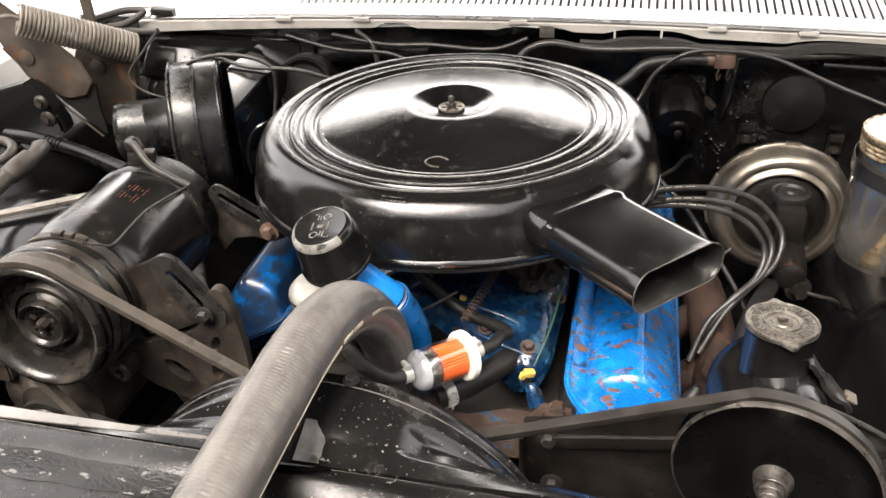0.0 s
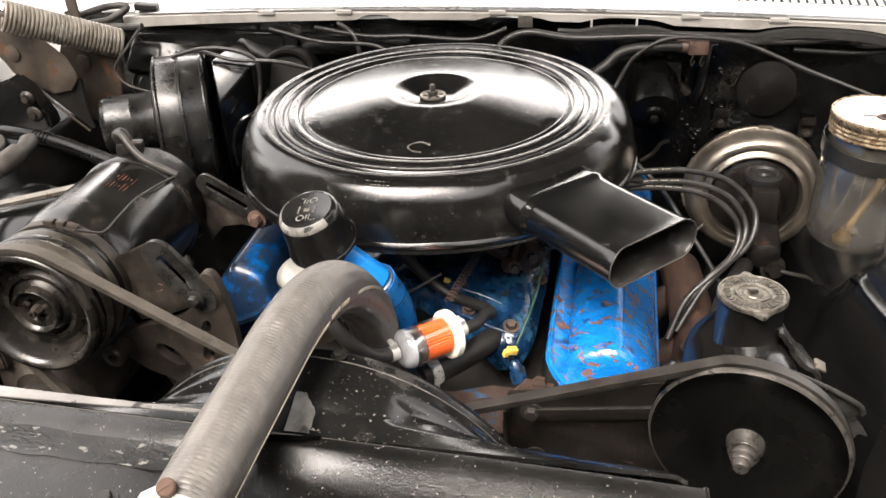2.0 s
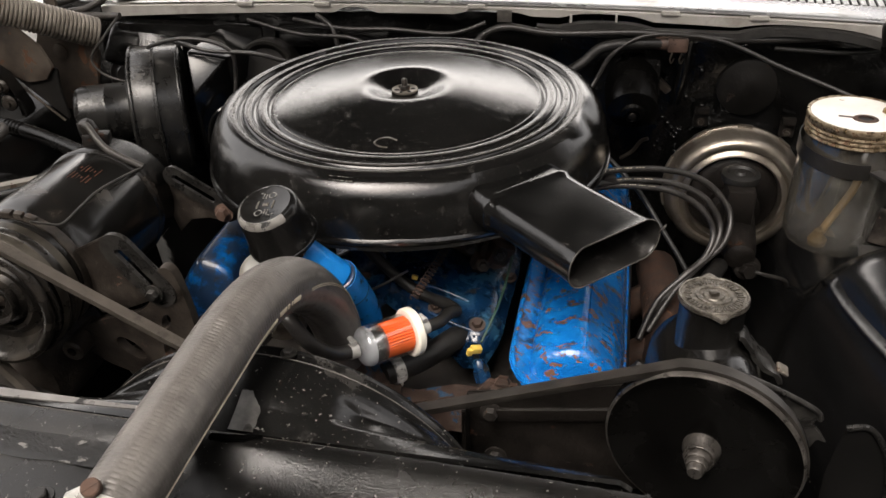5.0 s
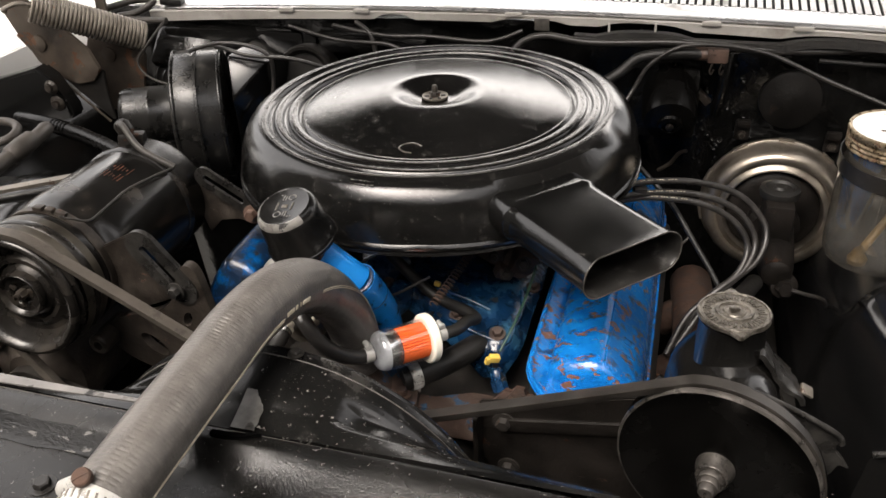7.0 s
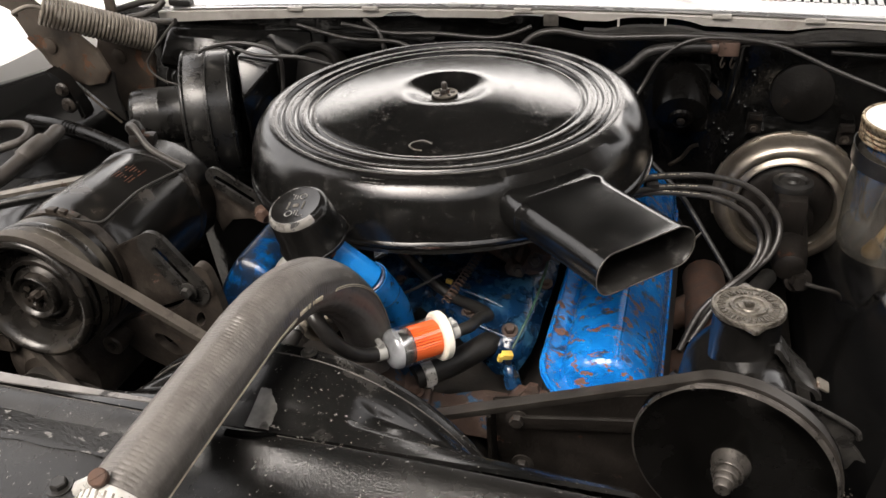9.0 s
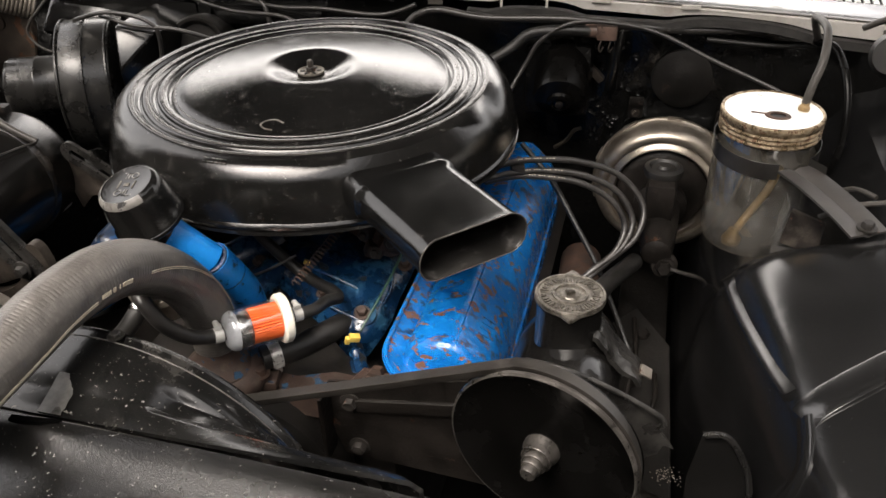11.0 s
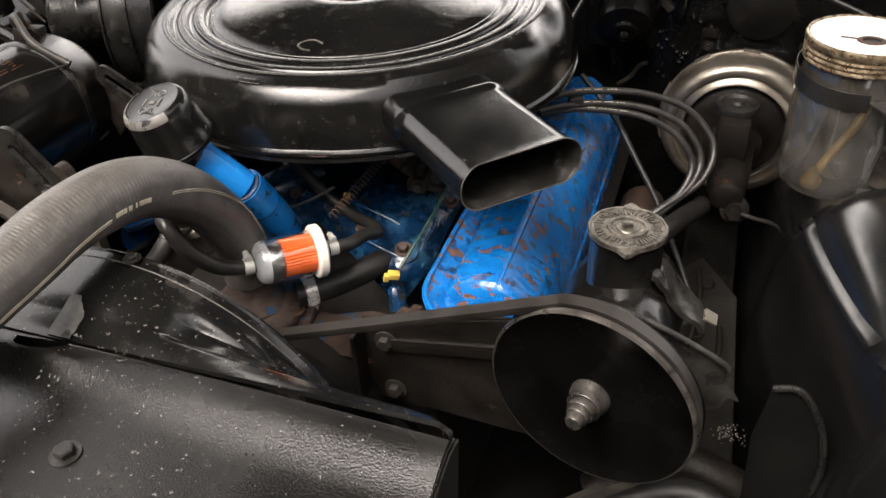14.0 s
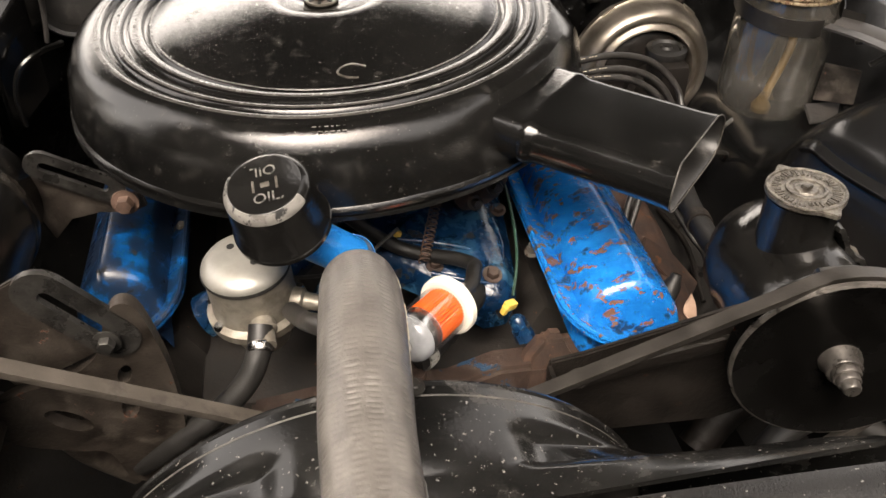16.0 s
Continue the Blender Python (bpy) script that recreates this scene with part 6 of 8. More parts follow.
    P = Matrix(((1, 0, 0, 0), (0, 0, -1, -0.305), (0, 1, 0, 0), (0, 0, 0, 1)))
    bm = bmesh.new()
    def ring_plate(outer, inner, th, mm):
        """A plate with one slot: the outline and the slot have as many points."""
        fr = [[mm @ Vector((x, y, s)) for x, y in o] for o, s in ((outer, -th / 2), (outer, th / 2), (inner, th / 2), (inner, -th / 2))]
        fr.append(fr[0])
        loft(bm, fr, closed=True, caps=False)
    def slot_ring(ax, az, bx, bz, r, n=10):
        d = Vector((bx - ax, bz - az)).normalized()
        base = math.atan2(d.y, d.x)
        return [(ax + r * math.cos(base + t), az + r * math.sin(base + t)) for t in steps(math.pi / 2, 3 * math.pi / 2, n)] + [(bx + r * math.cos(base + t), bz + r * math.sin(base + t)) for t in steps(-math.pi / 2, math.pi / 2, n)]
    ring_plate(slot_ring(-0.196, 0.952, -0.164, 0.909, 0.0165), slot_ring(-0.194, 0.949, -0.168, 0.914, 0.0045), 0.005, P)
    part("slotted_arm", bm, "scuffed_steel", br, "scuffed slotted steel arm")
    bm = bmesh.new()
    plate(bm, [(-0.243, 0.945), (-0.206, 0.964), (-0.199, 0.944), (-0.172, 0.906), (-0.176, 0.896), (-0.203, 0.884), (-0.235, 0.874), (-0.247, 0.90)], 0.004, P @ Matrix.Translation((0, 0, -0.003)), 0.001)
    part("web_plate", bm, "brown_iron", br)
    part("bolt", bolt_mesh(0.0058, 0.006, at((-0.1680, -0.3095, 0.9090), (0, -1, 0.05))), "scuffed_steel", br, "bare steel bolt with a washer")
    def oval(cx, cz, a, b, turn, n=16):
        return [(cx + a * math.cos(t) * math.cos(turn) - b * math.sin(t) * math.sin(turn), cz + a * math.cos(t) * math.sin(turn) + b * math.sin(t) * math.cos(turn)) for t in steps(0, 2 * math.pi * (1 - 1 / n), n - 1)]
    shape = [(p.x, p.y) for p in smooth_path([(-0.262, 0.852, 0), (-0.235, 0.868, 0), (-0.205, 0.876, 0), (-0.180, 0.893, 0), (-0.166, 0.925, 0), (-0.156, 0.936, 0), (-0.146, 0.930, 0), (-0.140, 0.90, 0), (-0.137, 0.86, 0), (-0.140, 0.80, 0), (-0.150, 0.76, 0), (-0.185, 0.76, 0), (-0.195, 0.795, 0), (-0.215, 0.803, 0), (-0.245, 0.815, 0), (-0.262, 0.832, 0)], 4, True)]
    bm = bmesh.new()
    holed_plate(bm, shape, [oval(-0.212, 0.836, 0.017, 0.0085, -0.7), oval(-0.166, 0.874, 0.009, 0.0045, 1.2), oval(-0.170, 0.842, 0.012, 0.006, 1.3)], 0.010, P @ Matrix.Translation((0, 0, -0.004)))
    part("casting", bm, "brown_iron", br, "brown cast bracket with oval holes")
    bm = bmesh.new()
    lathe(bm, [(0.011, -0.03), (0.011, 0.012), (0.009, 0.014), (0.005, 0.014), (0.005, 0.006), (0, 0.006)], at((-0.262, -0.314, 0.842), (0, -1, 0)), 24)
    part("boss", bm, "brown_iron", br)
    bm = tube([(-0.225, -0.29, 0.815), (-0.215, -0.285, 0.78), (-0.19, -0.28, 0.74)], 0.013, 14)
    part("strut", bm, "brown_iron", br)
    # rear slotted bracket near the air cleaner
    rb = thing("rear_bracket", (-0.19, -0.14, 0.9), "brown steel bracket with slot beside the air cleaner", "bracket")
    P = Matrix(((1, 0, 0, -0.020), (0, 0, -1, -0.136), (0, 1, 0, 0), (0, 0, 0, 1)))
    bm = bmesh.new()
    ring_plate(slot_ring(-0.212, 0.936, -0.168, 0.908, 0.0120), slot_ring(-0.210, 0.935, -0.172, 0.911, 0.0040), 0.004, P)
    part("slotted_arm", bm, "scuffed_steel", rb)
    bm = bmesh.new()
    plate(bm, [(-0.222, 0.928), (-0.165, 0.899), (-0.146, 0.900), (-0.144, 0.886), (-0.158, 0.880), (-0.182, 0.884), (-0.205, 0.880), (-0.222, 0.862), (-0.232, 0.90)], 0.003, P @ Matrix.Translation((0, 0, -0.0045)), 0.001)
    part("plate", bm, "brown_iron", rb)
    part("bolt", bolt_mesh(0.007, 0.008, at((-0.1785, -0.1395, 0.8965), (0, -1, 0.1))), "rust_bowl", rb)
    # generator below
    al = thing("alternator", (-0.345, -0.30, 0.76), "brown dusty alternator below the compressor", "alternator")
    bm = bmesh.new()
    lathe(bm, [(0, 0), (0.028, 0), (0.035, 0.006), (0.055, 0.012), (0.060, 0.022), (0.060, 0.09), (0.05, 0.11), (0, 0.11)], at((-0.352, -0.335, 0.79), (0, 1, 0)), 40)
    part("case", bm, "brown_iron", al)
    bm = bmesh.new()
    lathe(bm, [(0, 0), (0.022, 0), (0.024, 0.004), (0.020, 0.012), (0.016, 0.014), (0, 0.014)], at((-0.340, -0.350, 0.785), (0, -1, 0)), 32)
    part("front_boss", bm, "brown_iron", al)
    bm = bmesh.new()
    plate(bm, round_outline(0.03, 0.025, 0.006), 0.012, at((-0.395, -0.330, 0.832), (0, -1, 0)), 0.002)
    part("ear", bm, "brown_iron", al)
    solid("drive_belt", belt_mesh(hull_loop(((-0.335, 0.785, 0.034), (-0.05, 0.66, 0.07)), lambda x: -0.352), 0.8), "dark_belt", "dark dusty belt running below the compressor", "drive belt", "drive belts")


def left_side():
    # refrigerant hoses and rods
    hs = thing("refrigerant_hose", (-0.45, -0.05, 0.94), "thick black refrigerant hose with corrugated sleeve", "hose")
    pts = [(-0.63, 0.03, 0.91), (-0.581, 0.014, 0.915), (-0.527, -0.002, 0.915), (-0.470, -0.024, 0.915), (-0.392, -0.063, 0.917), (-0.350, -0.083, 0.922)]
    part("hose", tube(pts, 0.0095, 18), "pulley_black", hs)
    p = smooth_path(pts, 8)
    d = (p[18] - p[14]).normalized()
    for i in range(5):
        bm = bmesh.new()
        lathe(bm, [(0.0095, -0.0025), (0.0108, -0.0012), (0.0108, 0.0012), (0.0095, 0.0025)], at(p[13] + d * 0.0072 * i, d), 24)
        part("corrugation", bm, "pulley_black", hs)
    bm = bmesh.new()
    e = (p[-1] - p[-3]).normalized()
    lathe(bm, [(0.0085, -0.004), (0.0095, 0.0), (0.0095, 0.014), (0.0075, 0.016), (0, 0.016)], at(p[-1], e), 24)
    part("ferrule", bm, "steel", hs)
    hs = thing("refrigerant_hose", (-0.51, -0.1, 0.92), "grey bent metal refrigerant pipe with swollen joint", "hose")
    part("pipe", tube([(-0.52, -0.24, 0.915), (-0.504, -0.170, 0.928), (-0.504, -0.121, 0.934), (-0.500, -0.090, 0.938), (-0.508, -0.055, 0.938), (-0.535, -0.03, 0.925)], 0.0092, 16), "dusty_pipe", hs)
    bm = bmesh.new()
    lathe(bm, [(0.0092, -0.022), (0.0115, -0.019), (0.0125, 0.0), (0.0115, 0.019), (0.0092, 0.022)], at((-0.503, -0.105, 0.9365), (0.05, 0.95, 0.12)), 22)
    part("joint", bm, "dusty_pipe", hs)
    solid("vacuum_hose", tube([(-0.60, -0.16, 0.925), (-0.545, -0.112, 0.938), (-0.527, -0.094, 0.942), (-0.540, -0.066, 0.944), (-0.574, -0.056, 0.945), (-0.63, -0.07, 0.94)], 0.0055, 16), "dusty_pipe", "grey hose bent in a tight loop by the fender", "hose")
    bm = bmesh.new()
    sweep(bm, [Vector((-0.555, -0.292, 0.928)), Vector((-0.453, -0.226, 0.940)), Vector((-0.333, -0.151, 0.944))], [(-0.0055, -0.002), (0.0055, -0.002), (0.0055, 0.002), (-0.0055, 0.002)])
    solid("support_rod", bm, "oily_steel", "flat pale steel support strip behind the compressor", "rod")
    solid("support_rod", tube([(-0.56, -0.265, 0.905), (-0.470, -0.214, 0.920), (-0.375, -0.166, 0.925)], 0.0055, 12), "rubber", "thin dark rod behind the compressor", "rod")
    bat = thing("side_cover", (-0.46, -0.15, 0.84), "creased black plastic cover beside the fender", "cover")
    def fn(u, v):
        return (-0.60 + 0.26 * u, -0.34 + 0.28 * v, 0.865 + 0.03 * math.sin(3 * u) * math.sin(2.6 * v) + 0.008 * noise.noise((u * 5, v * 5, 1)))
    part("sheet", grid_surface(fn, steps(0, 1, 24), steps(0, 1, 24), 0.003), "gloss_black", bat)
    # channel by the hinge
    ch = thing("fender_brace", (-0.64, 0.08, 0.9), "black boxed fender brace with round bolts", "brace")
    P = Matrix(((1, 0, 0, 0), (0, 0, -1, 0.090), (0, 1, 0, 0), (0, 0, 0, 1)))
    bm = bmesh.new()
    plate(bm, [(-0.82, 0.915), (-0.702, 0.944), (-0.621, 0.967), (-0.602, 0.953), (-0.581, 0.912), (-0.579, 0.894), (-0.615, 0.885), (-0.73, 0.873), (-0.84, 0.86)], 0.03, P, 0.004)
    part("box", bm, "gloss_black", ch)
    for x, z, r in ((-0.600, 0.941, 0.010), (-0.597, 0.917, 0.011)):
        bm = bmesh.new()
        lathe(bm, [(0, 0), (r, 0), (r * 1.05, 0.002), (r * 0.7, 0.005), (r * 0.55, 0.005), (r * 0.5, 0.009), (0, 0.009)], at((x, 0.075, z), (0, -1, 0)), 24)
        part("bolt", bm, "brown_iron", ch)
    # hood hinge
    hh = thing("hood_hinge", (-0.56, 0.12, 0.95), "rusty grey hood hinge with a coil spring", "hood hinge")
    P = Matrix(((1, 0, 0, 0), (0, 0, -1, 0.115), (0, 1, 0, 0), (0, 0, 0, 1)))
    bm = bmesh.new()
    plate(bm, [(-0.82, 1.10), (-0.684, 1.042), (-0.667, 1.003), (-0.648, 0.980), (-0.641, 0.966), (-0.615, 0.940), (-0.585, 0.932), (-0.556, 0.938), (-0.541, 0.957), (-0.553, 0.987), (-0.587, 1.017), (-0.642, 1.060), (-0.78, 1.16)], 0.005, P, 0.0012)
    arm = part("arm", bm, "hinge", hh)
    bm = bmesh.new()
    plate(bm, [(-0.632, 0.957), (-0.596, 0.922), (-0.546, 0.877), (-0.541, 0.879), (-0.544, 0.922), (-0.540, 0.952), (-0.575, 0.965)], 0.004, P @ Matrix.Translation((0, 0, -0.005)), 0.001)
    part("lower_plate", bm, "satin_black", hh, "black lower plate of the hinge")
    bm = bmesh.new()
    sweep(bm, [Vector((x, 0.112, z)) for x, z in ((-0.667, 1.003), (-0.648, 0.980), (-0.641, 0.966), (-0.596, 0.922), (-0.546, 0.877))], disc(0.0018, 8))
    part("folded_edge", bm, "hinge", arm)
    for x, z in ((-0.632, 0.992),):
        bm = bmesh.new()
        lathe(bm, [(0, 0), (0.012, 0), (0.0115, 0.003), (0.006, 0.0045), (0, 0.005)], at((x, 0.1125, z), (0, -1, 0)), 24)
        part("rivet", bm, "hinge", hh)
    P = Matrix(((1, 0, 0, 0), (0, 0, -1, 0.185), (0, 1, 0, 0), (0, 0, 0, 1)))
    bm = bmesh.new()
    plate(bm, [(-0.602, 0.990), (-0.563, 0.992), (-0.524, 0.990), (-0.512, 0.955), (-0.532, 0.89), (-0.578, 0.86), (-0.614, 0.87), (-0.606, 0.93), (-0.619, 0.955)], 0.005, P, 0.0012)
    part("rear_plate", bm, "hinge", hh)
    bm = bmesh.new()
    lathe(bm, [(0, 0), (0.012, 0), (0.0115, 0.003), (0.006, 0.0045), (0, 0.005)], at((-0.575, 0.182, 0.955), (0, -1, 0)), 24)
    part("rivet", bm, "hinge", hh)
    bm = bmesh.new()
    box(bm, (0.016, 0.006, 0.13), pose(-0.585, 0.205, 1.03), 0.001)
    part("post", bm, "hinge", hh)
    bm = bmesh.new()
    a, b = Vector((-0.618, 0.100, 1.049)), Vector((-0.516, 0.197, 0.979))
    d = (b - a).normalized()
    u = d.orthogonal().normalized()
    v = d.cross(u)
    turns, n = 29, 29 * 16
    L = (b - a).length
    path = [a + d * (L * i / n) + (u * math.cos(2 * math.pi * turns * i / n) + v * math.sin(2 * math.pi * turns * i / n)) * 0.0200 for i in range(n + 1)]
    sweep(bm, path, disc(0.0025, 8))
    part("coil_spring", bm, "spring", hh, "dull steel coil spring")
    bm = tube([a + d * 0.02, a - d * 0.012, a - d * 0.02 + Vector((-0.012, -0.01, -0.008)), a + Vector((-0.03, -0.015, -0.005))], 0.0032, 8)
    part("spring_hook", bm, "spring", hh)
    # heater blower
    hb = thing("heater_blower", (-0.40, 0.15, 0.85), "black heater blower housing with motor on the firewall", "heater blower")
    m = at((-0.4435, 0.139, 0.882), (0.90, 0.435, -0.02)) @ Matrix.Diagonal((0.965, 0.965, 0.87, 1))
    bm = bmesh.new()
    lathe(bm, [(0.0, 0.0), (0.086, 0.0), (0.092, 0.003), (0.0955, 0.010), (0.0965, 0.040), (0.0975, 0.041), (0.0975, 0.046), (0.0970, 0.047), (0.0975, 0.075), (0.094, 0.083), (0.088, 0.085), (0, 0.085)], m, 88)
    part("drum", bm, "drum_black", hb)
    bm = bmesh.new()
    lathe(bm, [(0.0965, 0.0405), (0.1015, 0.0415), (0.1015, 0.0450), (0.0965, 0.0460)], m, 88, closed=True)
    part("seam_flange", bm, "drum_black", hb)
    for h in (0.006, 0.079):
        bm = bmesh.new()
        lathe(bm, [(0.0950, h - 0.0022), (0.0978, h - 0.0014), (0.0982, h), (0.0978, h + 0.0014), (0.0950, h + 0.0022)], m, 88)
        part("edge_bead", bm, "drum_black", hb)
    bm = bmesh.new()
    lathe(bm, [(0.0, -0.086), (0.016, -0.086), (0.020, -0.082), (0.036, -0.082), (0.0415, -0.079), (0.0445, -0.072), (0.0445, -0.036), (0.0451, -0.035), (0.0451, -0.032), (0.0445, -0.031), (0.0445, 0.002), (0, 0.002)], m @ Matrix.Translation(m.to_3x3().inverted() @ Vector((0, -0.013, 0.009))) @ Matrix.Diagonal((0.96, 0.96, 1, 1)), 56)
    mot = part("motor", bm, "drum_black", hb)
    # dark plate paints the shade of a slot in the motor case
    bm = bmesh.new()
    box(bm, (0.0015, 0.007, 0.016), m @ Euler((0, 0, radians(195))).to_matrix().to_4x4() @ Matrix.Translation((0.0445, 0, -0.062)) @ pose(0, 0, 0, 90, 0, 0), 0.0005)
    part("slot", bm, "dark", mot)
    # outlet with one bright slanting facet
    bm = bmesh.new()
    for p in ((-0.3439, 0.135, 0.9784), (-0.2926, 0.1466, 0.968), (-0.3288, 0.1034, 0.9266), (-0.350, 0.26, 0.975), (-0.285, 0.26, 0.955), (-0.350, 0.14, 0.80), (-0.350, 0.27, 0.80), (-0.300, 0.27, 0.82), (-0.308, 0.175, 0.84), (-0.335, 0.125, 0.86)):
        bm.verts.new(p)
    bmesh.ops.convex_hull(bm, input=list(bm.verts))
    bmesh.ops.bevel(bm, geom=list(bm.edges), offset=0.003, segments=2, affect="EDGES", profile=0.6)
    part("outlet_duct", bm, "gloss_black", hb, "glossy black sheet outlet")
    bm = bmesh.new()
    lathe(bm, [(0, -0.010), (0.030, -0.010), (0.034, -0.004), (0.036, 0.0), (0.040, 0.001), (0.0425, -0.003), (0.043, -0.02), (0.043, -0.06), (0, -0.06)], at((-0.264, 0.20, 0.932), (0.2, -1, 0.25)), 44)
    part("round_port", bm, "satin_black", hb)
    bm = bmesh.new()
    lathe(bm, [(0, 0.004), (0.018, 0.004), (0.022, 0.0), (0.030, -0.001), (0.032, -0.004), (0.032, -0.03), (0, -0.03)], at((-0.498, 0.222, 0.905), (0.2, -1, 0.2)), 36)
    part("rear_port", bm, "satin_black", hb)
    part("duct_lip", tube([(-0.325, 0.118, 0.83), (-0.323, 0.115, 0.865), (-0.312, 0.118, 0.893), (-0.293, 0.13, 0.905), (-0.272, 0.15, 0.905)], 0.0032, 8), "gloss_black", hb)
    # pressed box on the firewall
    fb = thing("firewall_duct", (-0.40, 0.25, 0.95), "black pressed air duct under the cowl", "duct")
    bm = bmesh.new()
    box(bm, (0.24, 0.06, 0.075), pose(-0.40, 0.272, 0.942, -4, 0, 0), 0.012)
    part("box", bm, "gloss_black", fb)
    bm = bmesh.new()
    box(bm, (0.125, 0.03, 0.066), pose(-0.468, 0.244, 0.944, -42, 4, 0), 0.008)
    part("corner_piece", bm, "gloss_black", fb)
    bm = bmesh.new()
    box(bm, (0.10, 0.02, 0.036), pose(-0.312, 0.258, 0.962, -16, 3, 0), 0.005)
    part("pressed_panel", bm, "gloss_black", fb)
    bm = bmesh.new()
    box(bm, (0.013, 0.0016, 0.007), pose(-0.330, 0.2465, 0.970, -16, 3, 0), 0.0004)
    part("sticker", bm, "weather", fb, "small pale sticker")
    bm = bmesh.new()
    box(bm, (0.17, 0.025, 0.030), pose(-0.175, 0.264, 0.963, -6, 0, 0), 0.006)
    part("rail", bm, "gloss_black", fb)
    # wires in that corner
    W = (("wire", [(-0.496, 0.225, 0.995), (-0.499, 0.185, 0.979), (-0.522, 0.175, 0.948), (-0.506, 0.172, 0.926), (-0.462, 0.165, 0.917), (-0.43, 0.165, 0.912)], 0.0020, "wire_grey", "thin grey wire down to the blower motor"),
         ("wire", [(-0.39, 0.118, 0.988), (-0.378, 0.112, 0.994), (-0.339, 0.115, 1.003), (-0.298, 0.12, 0.999), (-0.272, 0.122, 0.985), (-0.272, 0.125, 0.955), (-0.277, 0.12, 0.92)], 0.0027, "wire_black", "black cable looped over the blower housing"),
         ("wire", [(-0.352, 0.122, 0.996), (-0.332, 0.12, 0.993), (-0.301, 0.12, 0.986), (-0.244, 0.125, 0.983), (-0.205, 0.14, 0.968), (-0.17, 0.18, 0.94)], 0.0027, "wire_black", "black cable running behind the air cleaner"),
         ("wire", [(-0.60, 0.20, 1.012), (-0.555, 0.245, 1.020), (-0.525, 0.25, 1.018), (-0.55, 0.235, 1.004), (-0.575, 0.225, 1.0), (-0.54, 0.232, 0.994), (-0.496, 0.23, 0.995)], 0.005, "wire_grey", "pale taped cable bundle at the cowl corner"),
         ("wire", [(-0.195, 0.25, 0.998), (-0.170, 0.238, 0.985), (-0.161, 0.232, 0.960), (-0.15, 0.23, 0.93)], 0.0035, "wire_black", "black wire hanging from the cowl"),
         ("wire", [(-0.23, 0.248, 0.992), (-0.15, 0.236, 0.984), (-0.084, 0.236, 0.985), (0.0, 0.24, 0.98), (0.05, 0.245, 0.995)], 0.0030, "wire_black", "thin black wire along the cowl"),
         ("wire", [(-0.30, 0.245, 0.99), (-0.22, 0.235, 0.975), (-0.14, 0.23, 0.973), (-0.10, 0.225, 0.955)], 0.0028, "wire_black", "thin black wire along the cowl"))
    for name, pts, r, mat, label in W:
        solid(name, tube(pts, r, 10), mat, label, "wire")
    bm = bmesh.new()
    box(bm, (0.034, 0.02, 0.010), pose(-0.50, 0.262, 1.016, 0, 6, 12), 0.003)
    solid("rubber_bumper", bm, "rubber", "small black rubber bumper at the cowl end", "bumper")
    bm = bmesh.new()
    plate(bm, [(-0.03, -0.008), (0.0, -0.012), (0.025, 0.0), (0.022, 0.026), (0.006, 0.012), (-0.012, 0.010)], 0.006, at((-0.56, 0.30, 1.04), (0.1, -1, 0.2)), 0.001)
    solid("rubber_flap", bm, "weather", "torn grey rubber flap beside the hinge", "flap")


